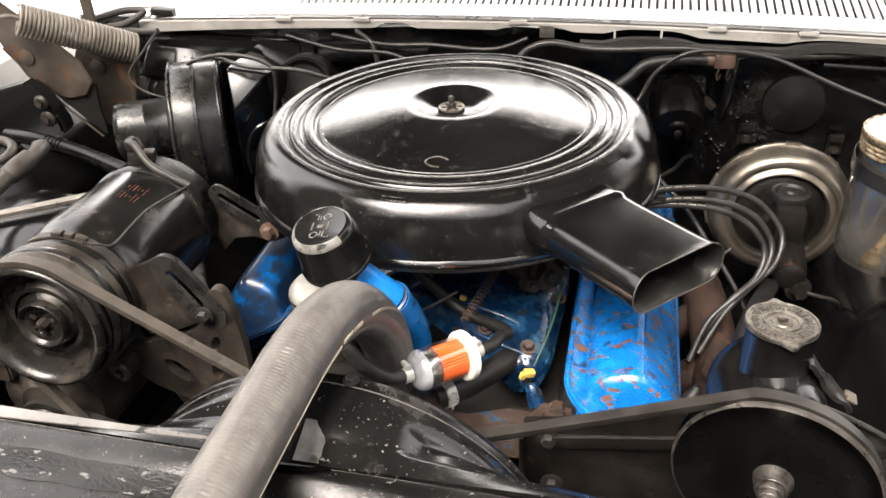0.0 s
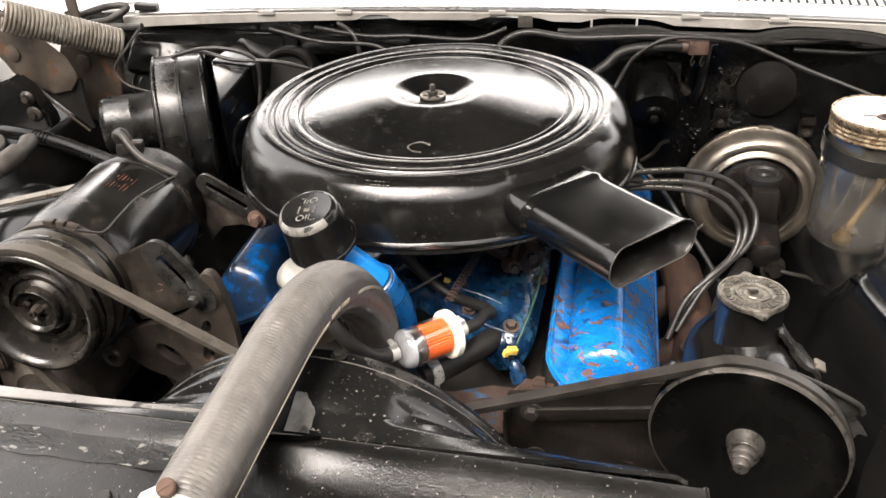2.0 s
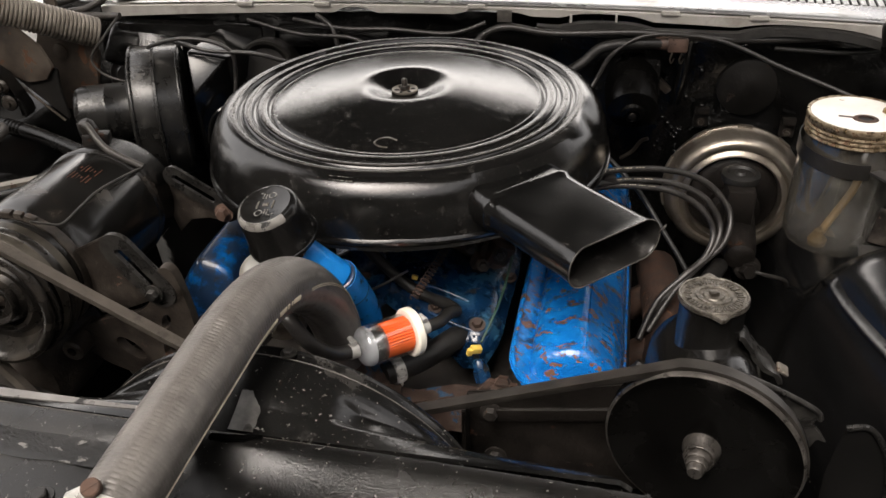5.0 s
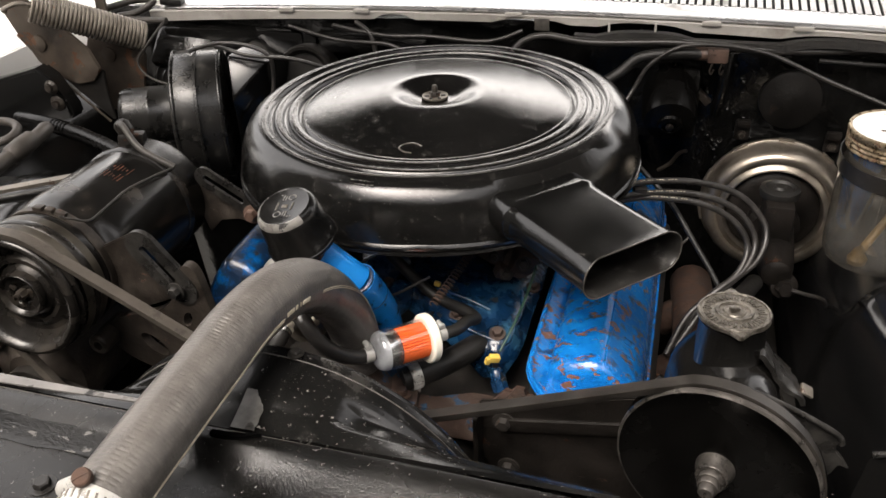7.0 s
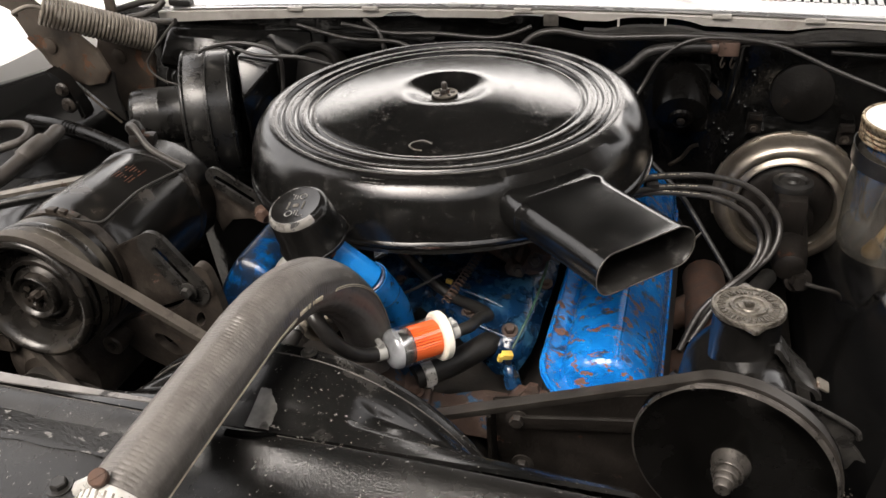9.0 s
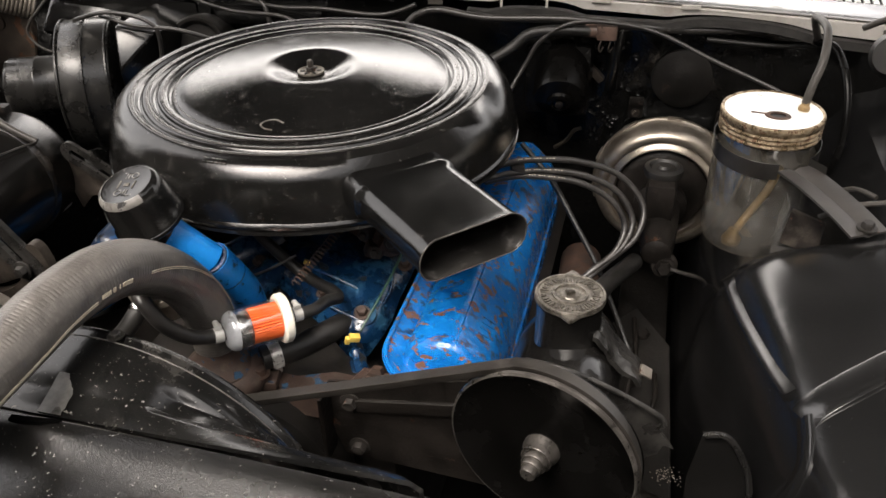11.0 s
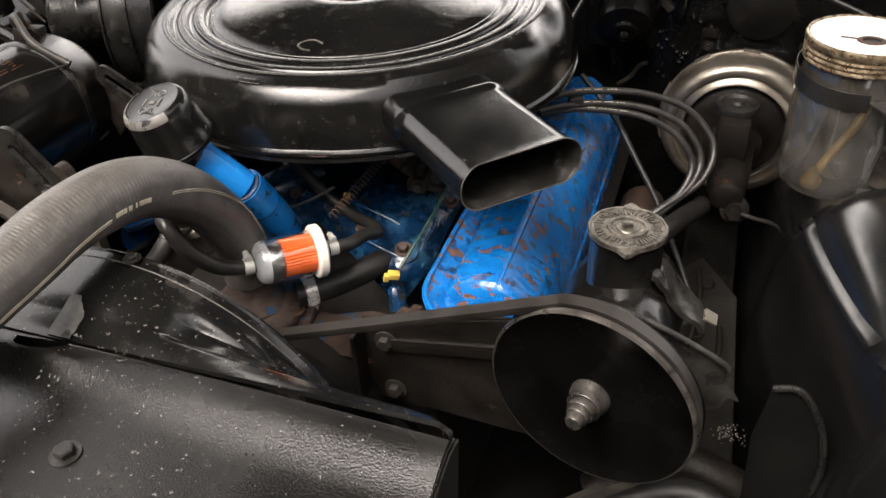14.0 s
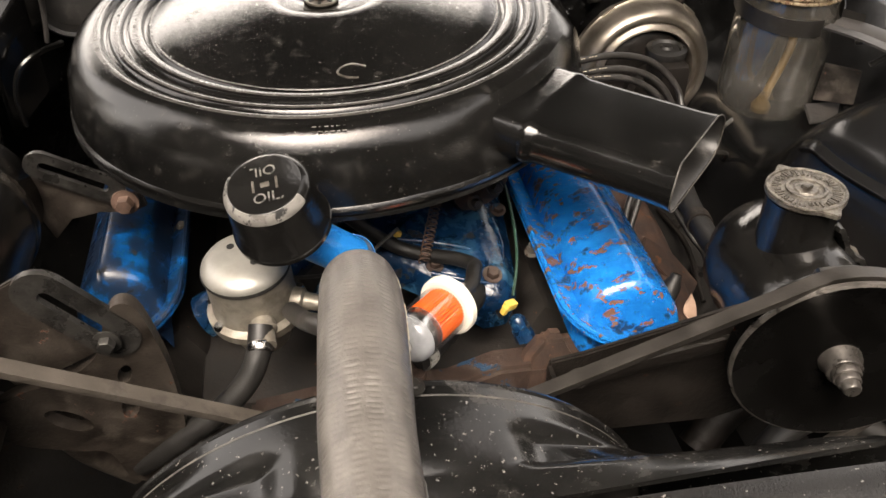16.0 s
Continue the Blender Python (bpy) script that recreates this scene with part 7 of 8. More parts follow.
# ---------------------------------------------------------------- driver side
def brake_booster():
    bb = thing("brake_booster", (0.40, 0.2, 0.75), "round gold plated brake booster on the firewall", "brake booster")
    m = at((0.398, 0.188, 0.784), (0, -1, 0.02)) @ Matrix.Diagonal((0.965, 0.965, 1, 1))
    bm = bmesh.new()
    lathe(bm, [(0, -0.095), (0.060, -0.095), (0.078, -0.075), (0.082, -0.03), (0.0, -0.03)], m, 64)
    part("rear_shell", bm, "tar_black", bb, "black rear shell")
    bm = bmesh.new()
    lathe(bm, [(0, -0.032), (0.088, -0.032), (0.0955, -0.027), (0.0960, -0.020), (0.0930, -0.017), (0.0915, -0.008), (0.0895, 0.002), (0.0855, 0.009), (0.080, 0.0115), (0.0755, 0.0105), (0.0730, 0.0065), (0.0710, 0.0070), (0.0680, 0.011), (0.0645, 0.012), (0.0625, 0.009), (0.0615, -0.006), (0, -0.006)], m, 88)
    part("shell", bm, "gold", bb)
    bm = bmesh.new()
    lathe(bm, [(0.0612, -0.005), (0.0600, 0.002), (0.055, 0.006), (0.045, 0.008), (0, 0.010)], m, 64)
    part("front_plate", bm, "dark_grease", bb, "greasy dark front plate")
    for i in range(10):
        a = 2 * math.pi * i / 10 + 0.25
        bm = bmesh.new()
        box(bm, (0.004, 0.02, 0.007), m @ Euler((0, 0, a)).to_matrix().to_4x4() @ Matrix.Translation((0.0955, 0, -0.022)), 0.001)
        part("crimp", bm, "gold", bb)
    mc = thing("master_cylinder", (0.39, 0.12, 0.78), "black brake master cylinder in front of the booster", "master cylinder")
    bm = bmesh.new()
    lathe(bm, [(0, -0.04), (0.034, -0.04), (0.034, -0.03), (0.026, -0.025), (0.024, 0.02), (0.021, 0.06), (0.018, 0.075), (0.010, 0.08), (0, 0.08)], at((0.398, 0.125, 0.775), (0, -1, -0.05)), 32)
    box(bm, (0.036, 0.05, 0.055), pose(0.396, 0.118, 0.812), 0.008)
    part("body", bm, "dark_grease", mc)
    bm = bmesh.new()
    lathe(bm, [(0, -0.01), (0.023, -0.01), (0.0245, -0.004), (0.0235, 0.0), (0.018, 0.002), (0.015, -0.001), (0.008, 0.0), (0.006, 0.003), (0, 0.003)], at((0.396, 0.130, 0.847)), 36)
    part("cap", bm, "rubber", mc)
    bm = bmesh.new()
    lathe(bm, [(0, 0), (0.016, 0), (0.016, 0.012), (0.011, 0.014), (0.011, 0.022), (0, 0.022)], at((0.408, 0.062, 0.752), (0.2, -1, 0.3)), 24)
    hexagon(bm, 0.010, 0.012, at((0.408, 0.045, 0.757), (0.2, -1, 0.3)))
    part("outlet", bm, "dark_grease", mc)
    solid("brake_line", tube([(0.408, 0.04, 0.760), (0.430, 0.035, 0.758), (0.455, 0.045, 0.745), (0.47, 0.08, 0.70)], 0.0025, 8), "grime", "thin dark brake line beside the master cylinder", "pipe")
    # wiper motor
    wm = thing("wiper_motor", (0.25, 0.23, 0.88), "grimy dark wiper motor on the firewall", "wiper motor")
    m = at((0.256, 0.186, 0.895), (0.06, -0.8, -0.35))
    bm = bmesh.new()
    lathe(bm, [(0, -0.095), (0.034, -0.095), (0.036, -0.06), (0.0355, -0.016), (0.033, -0.008), (0.022, -0.005), (0.016, -0.004), (0.0145, 0.0), (0.010, 0.002), (0.008, -0.001), (0, -0.001)], m, 44)
    part("case", bm, "pulley_black", wm)
    bm = bmesh.new()
    lathe(bm, [(0, 0), (0.005, 0), (0.005, 0.004), (0.003, 0.005), (0, 0.005)], m, 16)
    part("bearing", bm, "dark_grease", wm)
    bm = bmesh.new()
    box(bm, (0.09, 0.05, 0.10), pose(0.245, 0.262, 0.905), 0.01)
    part("gear_case", bm, "tar_black", wm)
    # small plates and boots on the firewall
    for x, z in ((0.352, 0.862), (0.468, 0.852)):
        bm = bmesh.new()
        plate(bm, round_outline(0.020, 0.028, 0.003), 0.004, at((x, 0.268, z), (0, -1, 0)), 0.001)
        box(bm, (0.018, 0.008, 0.010), pose(x, 0.263, z + 0.012), 0.001)
        cl = solid("clip_plate", bm, "dark_grease", "small dull steel clip plate on the firewall", "clip", "firewall clips")
        part("screw", bolt_mesh(0.004, 0.004, at((x, 0.265, z - 0.006), (0, -1, 0))), "brown_iron", cl)
    bm = bmesh.new()
    lathe(bm, [(0, 0.004), (0.018, 0.004), (0.022, 0.001), (0.034, 0.001), (0.040, -0.002), (0.041, -0.012)], at((0.408, 0.272, 0.905), (0, -1, 0)), 44)
    solid("firewall_plug", bm, "deep_black", "round black rubber plug in the firewall", "plug")
    bm = bmesh.new()
    rnd = random.Random(7)
    for i in range(230):
        x, z = rnd.uniform(0.29, 0.56), rnd.uniform(0.80, 0.965)
        if abs(x - 0.408) < 0.05 and abs(z - 0.905) < 0.05:
            continue
        r = rnd.uniform(0.0008, 0.0026)
        lathe(bm, [(0, r * 0.6), (r * 0.6, r * 0.45), (r, 0), (r * 1.05, -0.006)], at((x, 0.277, z), (rnd.uniform(-0.4, 0.4), -1, rnd.uniform(-0.4, 0.4))) @ Matrix.Diagonal((rnd.uniform(0.6, 2.2), rnd.uniform(0.6, 1.4), 1, 1)), 9)
    tagged(solid("deadener_lumps", bm, "tar_black", "shiny lumps of black sound deadener", "sealant"), kind="stuff")
    bm = bmesh.new()
    box(bm, (0.032, 0.012, 0.010), pose(0.292, 0.262, 0.912, 0, 45, 0), 0.002)
    solid("ground_strap_lug", bm, "brown_iron", "small steel lug on the firewall", "lug")
    # cowl nozzle with hoses
    nz = thing("cowl_connector", (0.31, 0.235, 0.975), "rusty hose connector under the cowl edge", "connector")
    bm = bmesh.new()
    box(bm, (0.026, 0.018, 0.019), pose(0.306, 0.235, 0.977, 0, 0, 4), 0.003)
    lathe(bm, [(0, -0.020), (0.0078, -0.020), (0.0085, -0.012), (0.0085, 0.0), (0, 0.0)], at((0.298, 0.235, 0.977), (1, 0, 0)), 18)
    part("connector_body", bm, "rust_bowl", nz)
    for x in (0.300, 0.312):
        part("clip_loop", tube([(x, 0.224, 0.968), (x - 0.002, 0.223, 0.960), (x, 0.225, 0.954), (x + 0.003, 0.227, 0.960)], 0.0011, 6), "brown_iron", nz)
    W = ((("cowl_hose"), [(0.16, 0.20, 0.94), (0.187, 0.215, 0.955), (0.208, 0.222, 0.972), (0.244, 0.226, 0.978), (0.288, 0.234, 0.977)], 0.0072, "rubber", "black hose to the cowl connector"),
         (("speedometer_cable"), [(0.176, 0.165, 0.845), (0.182, 0.182, 0.885), (0.195, 0.20, 0.915), (0.207, 0.212, 0.937), (0.223, 0.218, 0.965), (0.257, 0.222, 0.988), (0.30, 0.226, 0.992), (0.364, 0.226, 0.984), (0.438, 0.21, 0.958), (0.504, 0.19, 0.938), (0.56, 0.17, 0.92)], 0.0028, "wire_black", "dark cable arching below the cowl edge"),
         (("wire"), [(0.04, 0.232, 0.972), (0.055, 0.236, 0.985), (0.085, 0.238, 0.992), (0.146, 0.238, 0.985), (0.26, 0.242, 0.988), (0.40, 0.25, 0.980), (0.56, 0.27, 0.985), (0.68, 0.28, 0.99)], 0.0048, "wire_black", "black loom clipped under the cowl edge"),
         (("wire"), [(0.43, 0.255, 0.968), (0.52, 0.262, 0.963), (0.60, 0.27, 0.970)], 0.003, "rubber", "black wire under the cowl edge"),
         (("wire"), [(0.02, 0.23, 0.93), (0.035, 0.235, 0.965), (0.055, 0.24, 0.985)], 0.004, "wire_black", "black wire under the cowl edge"))
    for name, pts, r, mat, label in W:
        solid(name, tube(pts, r, 10), mat, label, "hose" if "hose" in name else "wire")
    rod = bmesh.new()
    tube([(0.322, 0.255, 0.975), (0.319, 0.25, 0.945), (0.317, 0.252, 0.915), (0.314, 0.262, 0.885)], 0.007, 12, bm=rod)
    solid("drain_tube", rod, "tar_black", "black drain tube down the firewall", "tube")
    solid("linkage_rod", tube([(0.246, 0.25, 0.80), (0.262, 0.245, 0.815), (0.272, 0.242, 0.832), (0.282, 0.24, 0.838)], 0.0028, 8), "brown_iron", "thin bent linkage rod on the firewall", "rod")


def washer_jar():
    c = Vector((0.497, 0.069, 0.798))
    ax = Vector((0.005, 0.0, 1)).normalized()
    m = at(c, ax)
    jar = thing("washer_jar", c, "grimy glass washer fluid jar with rusty white tin lid", "washer jar")
    bm = bmesh.new()
    R = 0.0535
    outer = [(0, 0.002), (0.040, 0.0), (0.049, 0.003), (0.0525, 0.009), (R, 0.02), (R, 0.105), (0.0525, 0.116), (0.0505, 0.124), (0.0500, 0.130), (0.0500, 0.152)]
    lathe(bm, outer, m, 72)
    g = part("glass", bm, "glass", jar, "dirty clear glass")
    g.visible_shadow = False
    bm = bmesh.new()
    lathe(bm, [(0.0500, 0.1385)] + [(0.0529 + 0.0005 * math.sin(k * math.pi / 2), 0.1390 + 0.00125 * k) for k in range(14)] + [(0.0538, 0.1572), (0.0538, 0.1604), (0.0530, 0.1620), (0.0514, 0.1626), (0.0500, 0.1618), (0.0495, 0.156)], m, 88, closed=True)
    rim = part("lid_rim", bm, "rim_rust", jar, "rusty ribbed tin lid rim")
    bm = bmesh.new()
    n = 48
    hole = Vector((0.004, -0.014))
    ring_o, ring_i, ring_b = [], [], []
    for i in range(n):
        a = 2 * math.pi * i / n
        ring_o.append(m @ Vector((0.0514 * math.cos(a), 0.0514 * math.sin(a), 0.1612)))
        ring_i.append(m @ Vector((hole.x + 0.0105 * math.cos(a), hole.y + 0.0085 * math.sin(a), 0.1612)))
        ring_b.append(m @ Vector((hole.x + 0.0105 * math.cos(a), hole.y + 0.0085 * math.sin(a), 0.1570)))
    loft(bm, [[m @ Vector((0.0514 * math.cos(2 * math.pi * i / n), 0.0514 * math.sin(2 * math.pi * i / n), 0.159)) for i in range(n)], ring_o, ring_i, ring_b], caps=False)
    part("lid", bm, "lid_white", jar, "white painted tin lid with a hole")
    bm = bmesh.new()
    lathe(bm, [(0, 0.1575), (0.0510, 0.1575)], m, 40)
    part("lid_underside", bm, "rust_iron", jar)
    hm = m @ Matrix.Translation((hole.x, hole.y, 0)) @ Matrix.Diagonal((1, 0.8, 1, 1))
    bm = bmesh.new()
    lathe(bm, [(0.0080, 0.1600), (0.0082, 0.1622), (0.0125, 0.1622), (0.0135, 0.1612)], hm, 32)
    part("hole_edge", bm, "rust_iron", jar, "rusted edge of the hole")
    # dark disc across the opening, its shade given as colour
    bm = bmesh.new()
    lathe(bm, [(0, 0.1608), (0.0082, 0.1608)], hm, 24)
    part("hole", bm, "dark", jar)
    # rusty scratch beside the hole
    bm = bmesh.new()
    box(bm, (0.018, 0.004, 0.0006), m @ pose(-0.014, -0.010, 0.1613, 0, 0, -8), 0.0002)
    part("rust_streak", bm, "rust_iron", jar)
    # outlet nipple with hose, pick-up tube inside
    p = m @ Vector((0.031, 0.006, 0.1612))
    bm = bmesh.new()
    lathe(bm, [(0, 0), (0.006, 0), (0.006, 0.004), (0.0042, 0.006), (0.0038, 0.022), (0, 0.022)], at(p, (0.15, 0.1, 1)), 16)
    part("outlet_nipple", bm, "straw", jar, "yellowed plastic outlet")
    part("pick_up_tube", tube([m @ Vector((0.022, 0.010, 0.090)), m @ Vector((0.012, -0.008, 0.070)), m @ Vector((-0.012, -0.024, 0.03)), m @ Vector((-0.018, -0.028, 0.016))], 0.0046, 12), "straw", jar, "yellow-brown pick-up tube")
    bm = bmesh.new()
    lathe(bm, [(0, 0), (0.010, 0), (0.011, 0.006), (0.007, 0.012), (0.005, 0.018), (0, 0.018)], m @ Matrix.Translation((-0.019, -0.029, 0.008)), 20)
    part("strainer", bm, "straw", jar)
    bm = bmesh.new()
    lathe(bm, [(0, 0.0072), (0.046, 0.0085), (0.0500, 0.020), (0.0503, 0.030), (0, 0.030)], m, 40)
    part("washer_fluid", bm, "clear", jar)
    solid("washer_hose", tube([p + Vector((0.001, 0.001, 0.008)), p + Vector((0.004, 0.004, 0.026)), p + Vector((0.012, 0.02, 0.052)), p + Vector((0.016, 0.06, 0.070)), p + Vector((0.012, 0.12, 0.062)), (0.56, 0.24, 0.975)], 0.0044, 14), "wire_grey", "pale grey rubber hose from the jar lid", "hose")
    solid("washer_hose", tube([(0.555, 0.235, 0.98), (0.572, 0.20, 0.985), (0.585, 0.16, 0.955), (0.588, 0.13, 0.90), (0.575, 0.12, 0.85)], 0.0046, 14), "pulley_black", "black hose hanging behind the jar", "hose")
    # holder: strap round the glass and an arm to the fender
    hd = thing("jar_bracket", (0.53, 0.0, 0.9), "grey sheet steel bracket strapped round the jar", "bracket")
    bm = bmesh.new()
    arc = [m @ Vector((0.0550 * math.cos(a), 0.0550 * math.sin(a), 0.122 + 0.006 * math.sin(a))) for a in steps(radians(-42), radians(280), 60)]
    arc = [arc[0] + Vector((0.014, -0.018, 0.0))] + arc
    ups = m.to_3x3() @ Vector((0, 0, 1))
    rings = []
    for i, q in enumerate(arc):
        out = (q - (c + ax * 0.122)).normalized() * 0.0012
        rings.append([q + ups * 0.009 + out, q - ups * 0.009 + out, q - ups * 0.009, q + ups * 0.009])
    loft(bm, rings)
    part("strap", bm, "satin_black", hd)
    bm = bmesh.new()
    path = smooth_path([(0.524, 0.022, 0.915), (0.542, -0.010, 0.916), (0.565, -0.052, 0.913), (0.582, -0.084, 0.908)], 8)
    sweep(bm, path, [(-0.020, -0.0012), (-0.006, -0.0012), (0.0, -0.004), (0.006, -0.0012), (0.020, -0.0012), (0.020, 0.0012), (0.006, 0.0012), (0.0, -0.0016), (-0.006, 0.0012), (-0.020, 0.0012)], up=(0, 0, 1))
    part("arm", bm, "arm_grey", hd, "flat dark grey steel arm with pressed groove")
    part("bolt", bolt_mesh(0.006, 0.006, at((0.580, -0.078, 0.911))), "grime", hd)
    bm = bmesh.new()
    plate(bm, [(-0.02, -0.02), (0.022, -0.018), (0.02, 0.02), (-0.018, 0.022)], 0.003, at((0.545, 0.012, 0.845), (-0.5, -0.75, 0.2)), 0.001)
    part("lower_tab", bm, "brown_iron", hd)
    bm = bmesh.new()
    plate(bm, [(-0.018, -0.012), (0.03, -0.01), (0.028, 0.012), (-0.016, 0.014)], 0.003, at((0.535, 0.01, 0.812), (0, -0.5, 0.9)), 0.001)
    part("foot", bm, "grime", hd)
    for i, (a, b) in enumerate((((0.56, 0.02, 0.89), (0.565, -0.04, 0.905)), ((0.565, 0.03, 0.885), (0.60, -0.01, 0.908)), ((0.55, -0.02, 0.885), (0.61, -0.03, 0.915)))):
        solid("wire", tube([a, ((a[0] + b[0]) / 2, (a[1] + b[1]) / 2, a[2] + 0.02), b], 0.0028, 8), "wire_grey", "thin dusty wire lying on the inner fender", "wire")
    bm = bmesh.new()
    lathe(bm, [(0, 0), (0.022, 0), (0.026, 0.012), (0.026, 0.05), (0.02, 0.06), (0, 0.06)], at((0.640, 0.19, 0.985), (-0.4, -0.9, 0.3)), 32)
    solid("rubber_bumper", bm, "rubber", "round black rubber bumper at the cowl end", "bumper")
    solid("wire", tube([(0.60, 0.22, 1.005), (0.625, 0.20, 1.025), (0.655, 0.21, 1.02), (0.66, 0.235, 1.0), (0.63, 0.25, 0.99)], 0.004, 10), "wire_grey", "pale cable looped at the cowl end", "wire")


def ignition_wires():
    sets = ([(0.19, -0.03, 0.90), (0.222, 0.008, 0.897), (0.25, 0.028, 0.894), (0.2985, 0.045, 0.888), (0.345, 0.055, 0.870), (0.376, 0.045, 0.838), (0.372, 0.02, 0.81), (0.345, -0.005, 0.79), (0.318, -0.030, 0.768), (0.29, -0.07, 0.735)],
            [(0.20, -0.02, 0.888), (0.228, 0.010, 0.884), (0.262, 0.026, 0.882), (0.305, 0.036, 0.876), (0.345, 0.041, 0.856), (0.366, 0.031, 0.826), (0.358, 0.008, 0.802), (0.332, -0.015, 0.785), (0.30, -0.04, 0.76), (0.28, -0.08, 0.73)],
            [(0.20, -0.01, 0.880), (0.232, 0.014, 0.878), (0.268, 0.024, 0.875), (0.305, 0.030, 0.868), (0.340, 0.033, 0.848), (0.358, 0.024, 0.822), (0.350, 0.002, 0.798), (0.322, -0.022, 0.778), (0.29, -0.05, 0.74)])
    for pts in sets:
        wire = solid("spark_plug_wire", tube(pts, 0.0037, 12), "wire_black", "dark grey spark plug lead looped beside the rocker cover", "spark plug wire", "spark plug wires")
        p = smooth_path(pts, 40)
        bm = bmesh.new()
        for i in range(52, 100, 3):
            if i % 4:
                sweep(bm, [p[i] + Vector((0, -0.0026, 0.0030)), p[i + 2] + Vector((0, -0.0026, 0.0030))], disc(0.0005, 5))
        part("printed_marks", bm, "hose_print", wire)
    solid("wire", tube([(0.225, 0.085, 0.884), (0.245, 0.072, 0.870), (0.270, 0.0535, 0.851), (0.300, 0.027, 0.817), (0.329, 0.002, 0.782), (0.352, -0.020, 0.745), (0.375, -0.046, 0.708), (0.384, -0.066, 0.698), (0.378, -0.090, 0.700), (0.362, -0.11, 0.704)], 0.0032, 10), "rubber", "thin grey lead crossing to the steering pump", "wire")
    bm = bmesh.new()
    lathe(bm, [(0.0048, 0), (0.0085, 0.002), (0.0085, 0.028), (0.006, 0.034), (0.0045, 0.04)], at((0.262, -0.215, 0.765), (0.4, 0.3, 0.85)), 16)
    solid("spark_plug_boot", bm, "rubber", "black rubber spark plug boot", "boot", "spark plug boots")
    bm = bmesh.new()
    box(bm, (0.016, 0.012, 0.012), pose(0.232, 0.016, 0.886, 10, 0, 20), 0.003)
    solid("wire_holder", bm, "wire_black", "black clip that holds the plug leads", "clip")
    # leads and choke pieces over the intake
    bm = bmesh.new()
    n = 18 * 14
    a, b = Vector((0.076, -0.140, 0.884)), Vector((0.050, -0.210, 0.856))
    d = (b - a).normalized()
    u = d.orthogonal().normalized()
    v = d.cross(u)
    sweep(bm, [a + (b - a) * (i / n) + (u * math.cos(2 * math.pi * 18 * i / n) + v * math.sin(2 * math.pi * 18 * i / n)) * 0.0042 for i in range(n + 1)], disc(0.0007, 6))
    solid("return_spring", bm, "rust_iron", "brown throttle return spring over the intake", "spring")
    se = thing("temperature_sender", (0.045, -0.17, 0.84), "blue stained sender with yellow terminal", "sender")
    bm = bmesh.new()
    lathe(bm, [(0, 0), (0.009, 0), (0.009, 0.010), (0.0065, 0.012), (0.006, 0.024), (0, 0.026)], at((0.034, -0.141, 0.818), (0.05, -0.2, 1)), 6)
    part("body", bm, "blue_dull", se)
    bm = bmesh.new()
    box(bm, (0.007, 0.004, 0.005), pose(0.036, -0.150, 0.840, 0, 20, 10), 0.001)
    part("terminal", bm, "yellow", se)
    yc = thing("wire_plug", (0.12, -0.24, 0.815), "yellow plug on a small blue sensor", "plug")
    bm = bmesh.new()
    box(bm, (0.011, 0.007, 0.007), pose(0.117, -0.233, 0.8185, 10, 15, 30), 0.0012)
    box(bm, (0.005, 0.005, 0.008), pose(0.1115, -0.237, 0.8175, 10, 15, 30), 0.001)
    part("plug_body", bm, "yellow", yc)
    bm = bmesh.new()
    lathe(bm, [(0, -0.016), (0.0085, -0.016), (0.0085, -0.005), (0.0070, -0.004), (0.0070, 0.003), (0.005, 0.006), (0, 0.006)], at((0.122, -0.243, 0.807), (-0.4, 0.5, 1)), 8)
    box(bm, (0.012, 0.009, 0.008), pose(0.125, -0.245, 0.804, 15, 20, 30), 0.002)
    part("sensor", bm, "blue_dull", yc)
    solid("wire", tube([(0.121, -0.226, 0.822), (0.130, -0.20, 0.838), (0.136, -0.16, 0.85), (0.137, -0.11, 0.862), (0.13, -0.06, 0.885)], 0.0013, 8), "green_wire", "thin green wire rising to the carburettor", "wire")
    solid("wire", tube([(-0.09, -0.175, 0.83), (-0.03, -0.19, 0.838), (0.0, -0.185, 0.845), (0.035, -0.17, 0.862)], 0.0016, 8), "wire_black", "thin black wire across the intake", "wire")
    solid("dry_leaf", grid_surface(lambda u, v: (0.272 + 0.011 * u * (1.05 - v * v) + 0.002 * v * v, -0.246 + 0.008 * v, 0.796 + 0.008 * u * v + 0.010 * v), steps(-0.5, 0.5, 6), steps(-0.95, 1, 10), 0.0008), "paper_tan", "dry tan leaf caught beside the rocker cover", "leaf")
    # frame rail and floor of the bay, low down
    fr = thing("frame_rail", (0.41, -0.1, 0.5), "dark dirty frame rail with bolted tabs", "frame rail")
    bm = bmesh.new()
    box(bm, (0.07, 0.80, 0.14), pose(0.395, -0.12, 0.54), 0.008)
    part("rail", bm, "deep_black", fr)
    bm = bmesh.new()
    plate(bm, [(-0.035, -0.16), (0.035, -0.15), (0.04, 0.10), (0.0, 0.17), (-0.035, 0.15)], 0.004, at((0.398, -0.10, 0.64), (-0.35, -0.2, 0.9), (0, 1, 0)), 0.001)
    tab = part("tab", bm, "deep_black", fr)
    for p in ((0.394, -0.05, 0.648), (0.398, 0.02, 0.665)):
        part("bolt", bolt_mesh(0.008, 0.007, at(p, (-0.35, -0.2, 0.9))), "dark_grease", fr)
    sa = thing("suspension_arm", (0.39, -0.23, 0.62), "greasy dark suspension arm low in the bay", "suspension arm")
    part("arm", tube([(0.315, -0.250, 0.600), (0.350, -0.232, 0.632), (0.390, -0.226, 0.642), (0.430, -0.230, 0.636), (0.47, -0.24, 0.62)], 0.019, 18), "dark_grease", sa)
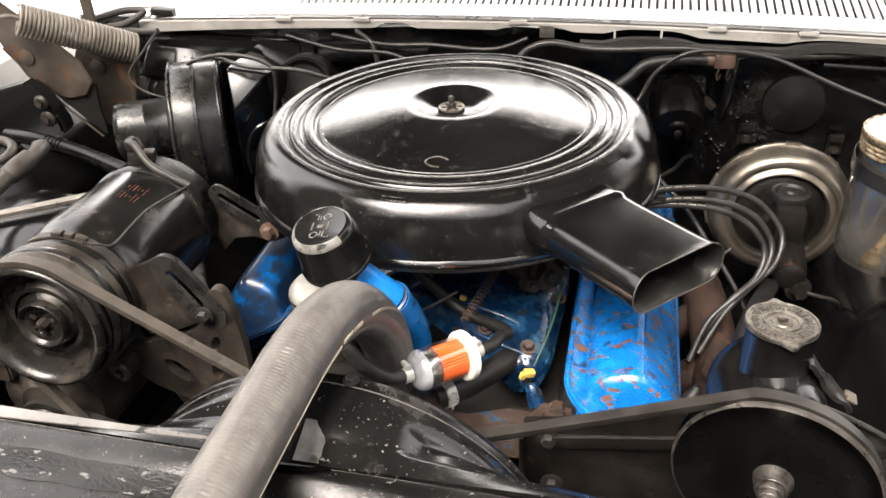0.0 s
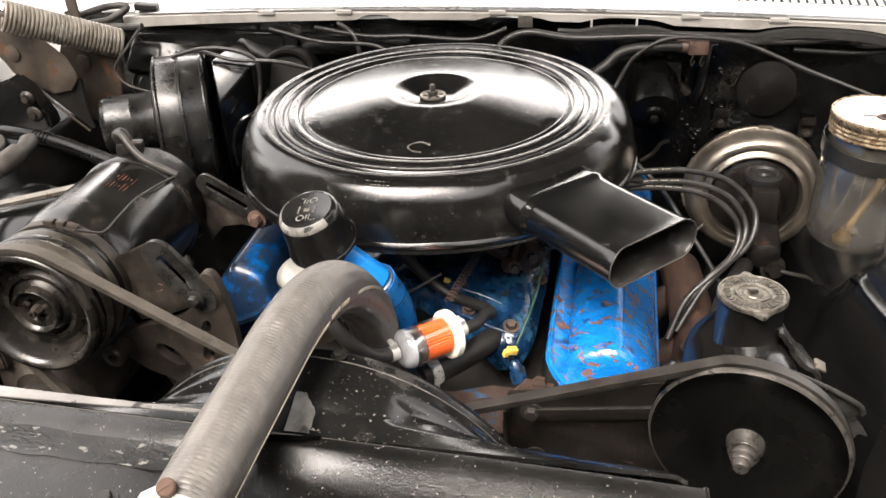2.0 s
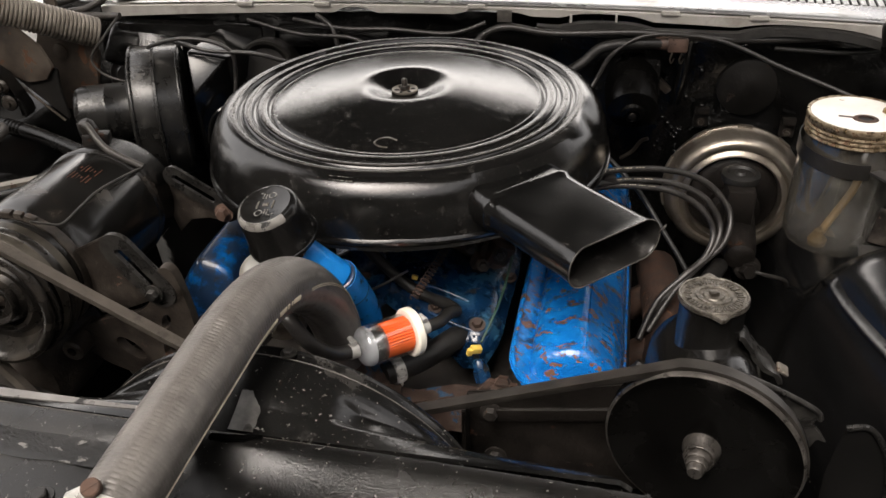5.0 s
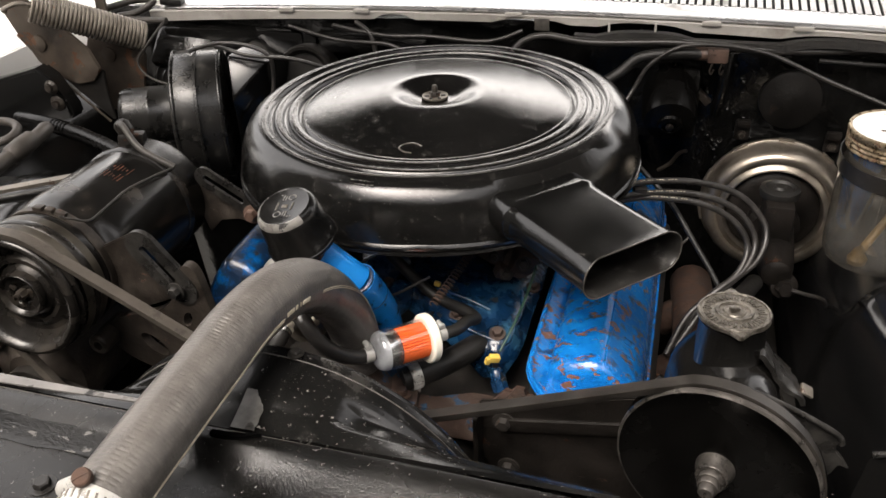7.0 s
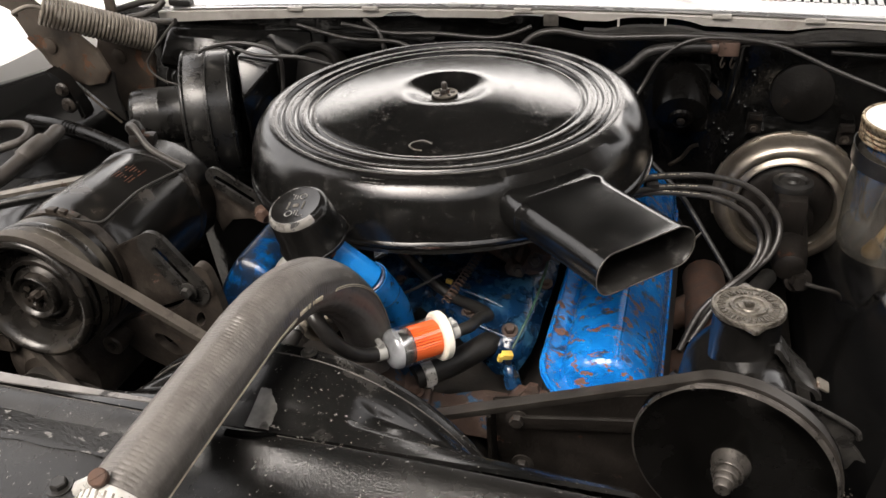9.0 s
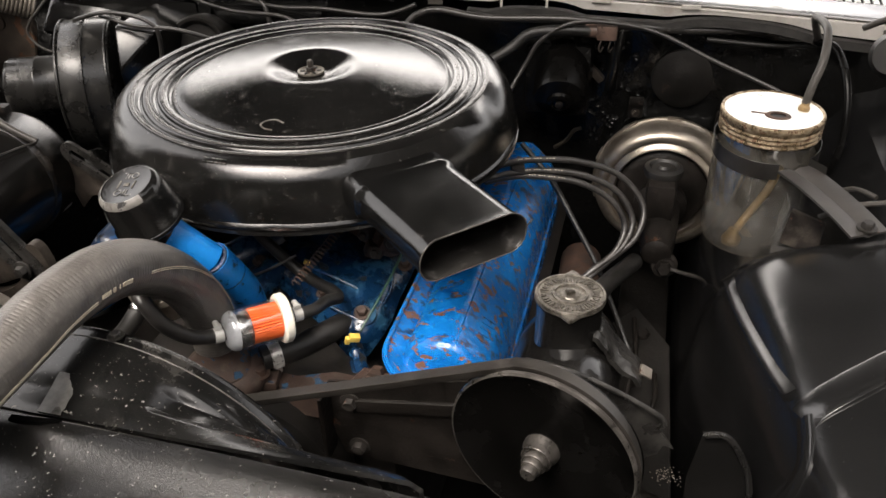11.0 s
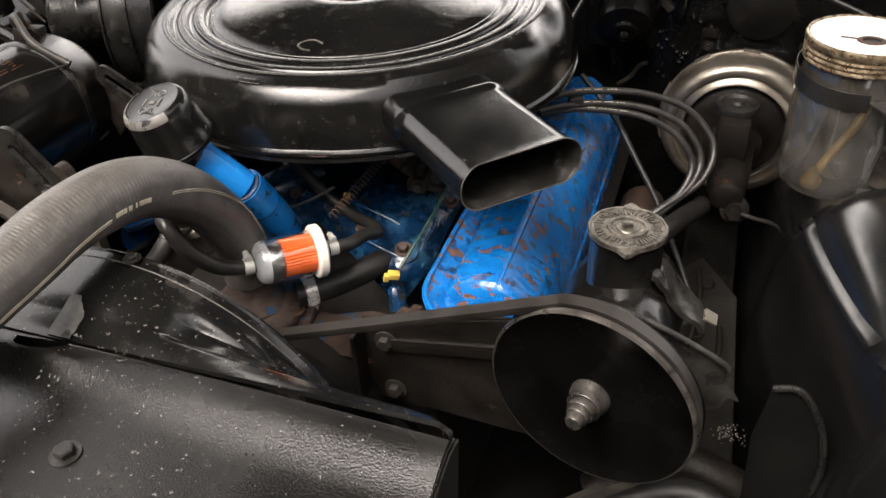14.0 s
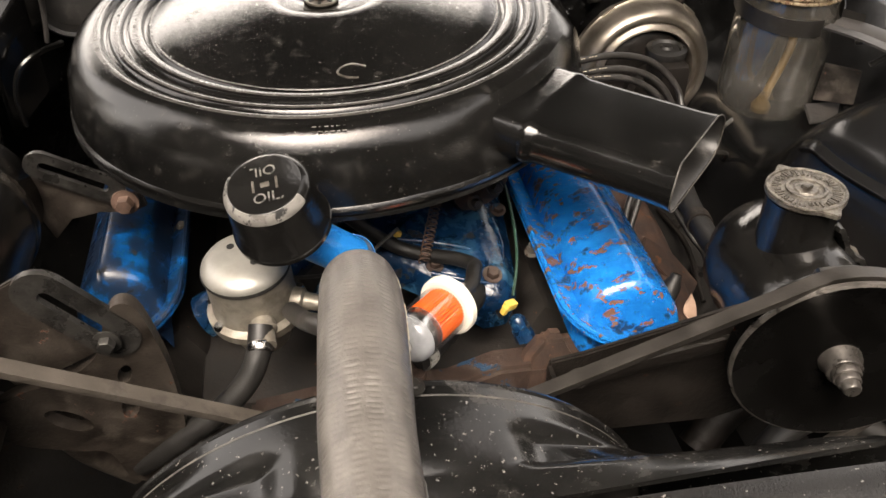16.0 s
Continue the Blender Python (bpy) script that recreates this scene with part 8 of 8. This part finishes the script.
    bm = bmesh.new()
    lathe(bm, [(0, 0.026), (0.014, 0.026), (0.020, 0.020), (0.028, 0.014), (0.030, 0.0), (0.026, -0.02), (0, -0.02)], at((0.352, -0.205, 0.650), (-0.2, -0.3, 1)), 24)
    part("bushing", bm, "grime", sa)
    solid("hose", tube([(0.30, -0.34, 0.66), (0.36, -0.30, 0.675), (0.41, -0.29, 0.68), (0.46, -0.31, 0.66)], 0.013, 14), "rubber", "dirty black hose low in the bay", "hose")
    for p, q in (((0.402, -0.16, 0.668), (0.412, -0.06, 0.676)), ((0.380, -0.10, 0.652), (0.384, 0.05, 0.668))):
        solid("brake_line", tube([p, ((p[0] + q[0]) / 2 + 0.006, (p[1] + q[1]) / 2, (p[2] + q[2]) / 2 + 0.012), q], 0.0032, 10), "dark_grease", "dark oily brake line along the frame rail", "brake line", "brake lines")
    bm = bmesh.new()
    rnd = random.Random(3)
    for i in range(60):
        lathe(bm, [(0, 0.0007), (0.0006, 0.0004), (0.0007, 0)], at((0.4225 + rnd.gauss(0, 0.007), -0.262 + rnd.gauss(0, 0.005), 0.734 + rnd.uniform(-0.004, 0.004)), (rnd.uniform(-1, 1), rnd.uniform(-1, 1), 1)), 6)
    tagged(solid("grit", bm, "oily_steel", "pale grit caught low beside the frame", "grit"), kind="stuff")
    sf = thing("splash_flap", (0.46, -0.30, 0.77), "black rubber splash flap with a rolled edge", "flap")
    P = Matrix(((1, 0, 0, 0), (0, 0, -1, -0.30), (0, 1, 0, 0), (0, 0, 0, 1)))
    bm = bmesh.new()
    edge = [(0.442, 0.834), (0.458, 0.837), (0.471, 0.823), (0.483, 0.796), (0.489, 0.763), (0.488, 0.734), (0.480, 0.69)]
    plate(bm, edge + [(0.44, 0.69), (0.436, 0.78)], 0.003, P, 0.001)
    part("sheet", bm, "cap_black", sf)
    part("rolled_edge", tube([(x, -0.303, z) for x, z in edge], 0.0028, 8), "rib_black", sf)
    lp = thing("splash_pan", (0, -0.2, 0.35), "dark dirty splash pan and suspension below the engine", "splash pan", kind="structure")
    bm = bmesh.new()
    box(bm, (1.25, 1.0, 0.02), pose(0, -0.15, 0.38), 0.005)
    part("pan_sheet", bm, "deep_black", lp)


steering_pump()
belts()
compressor()
left_side()
brake_booster()
washer_jar()
ignition_wires()
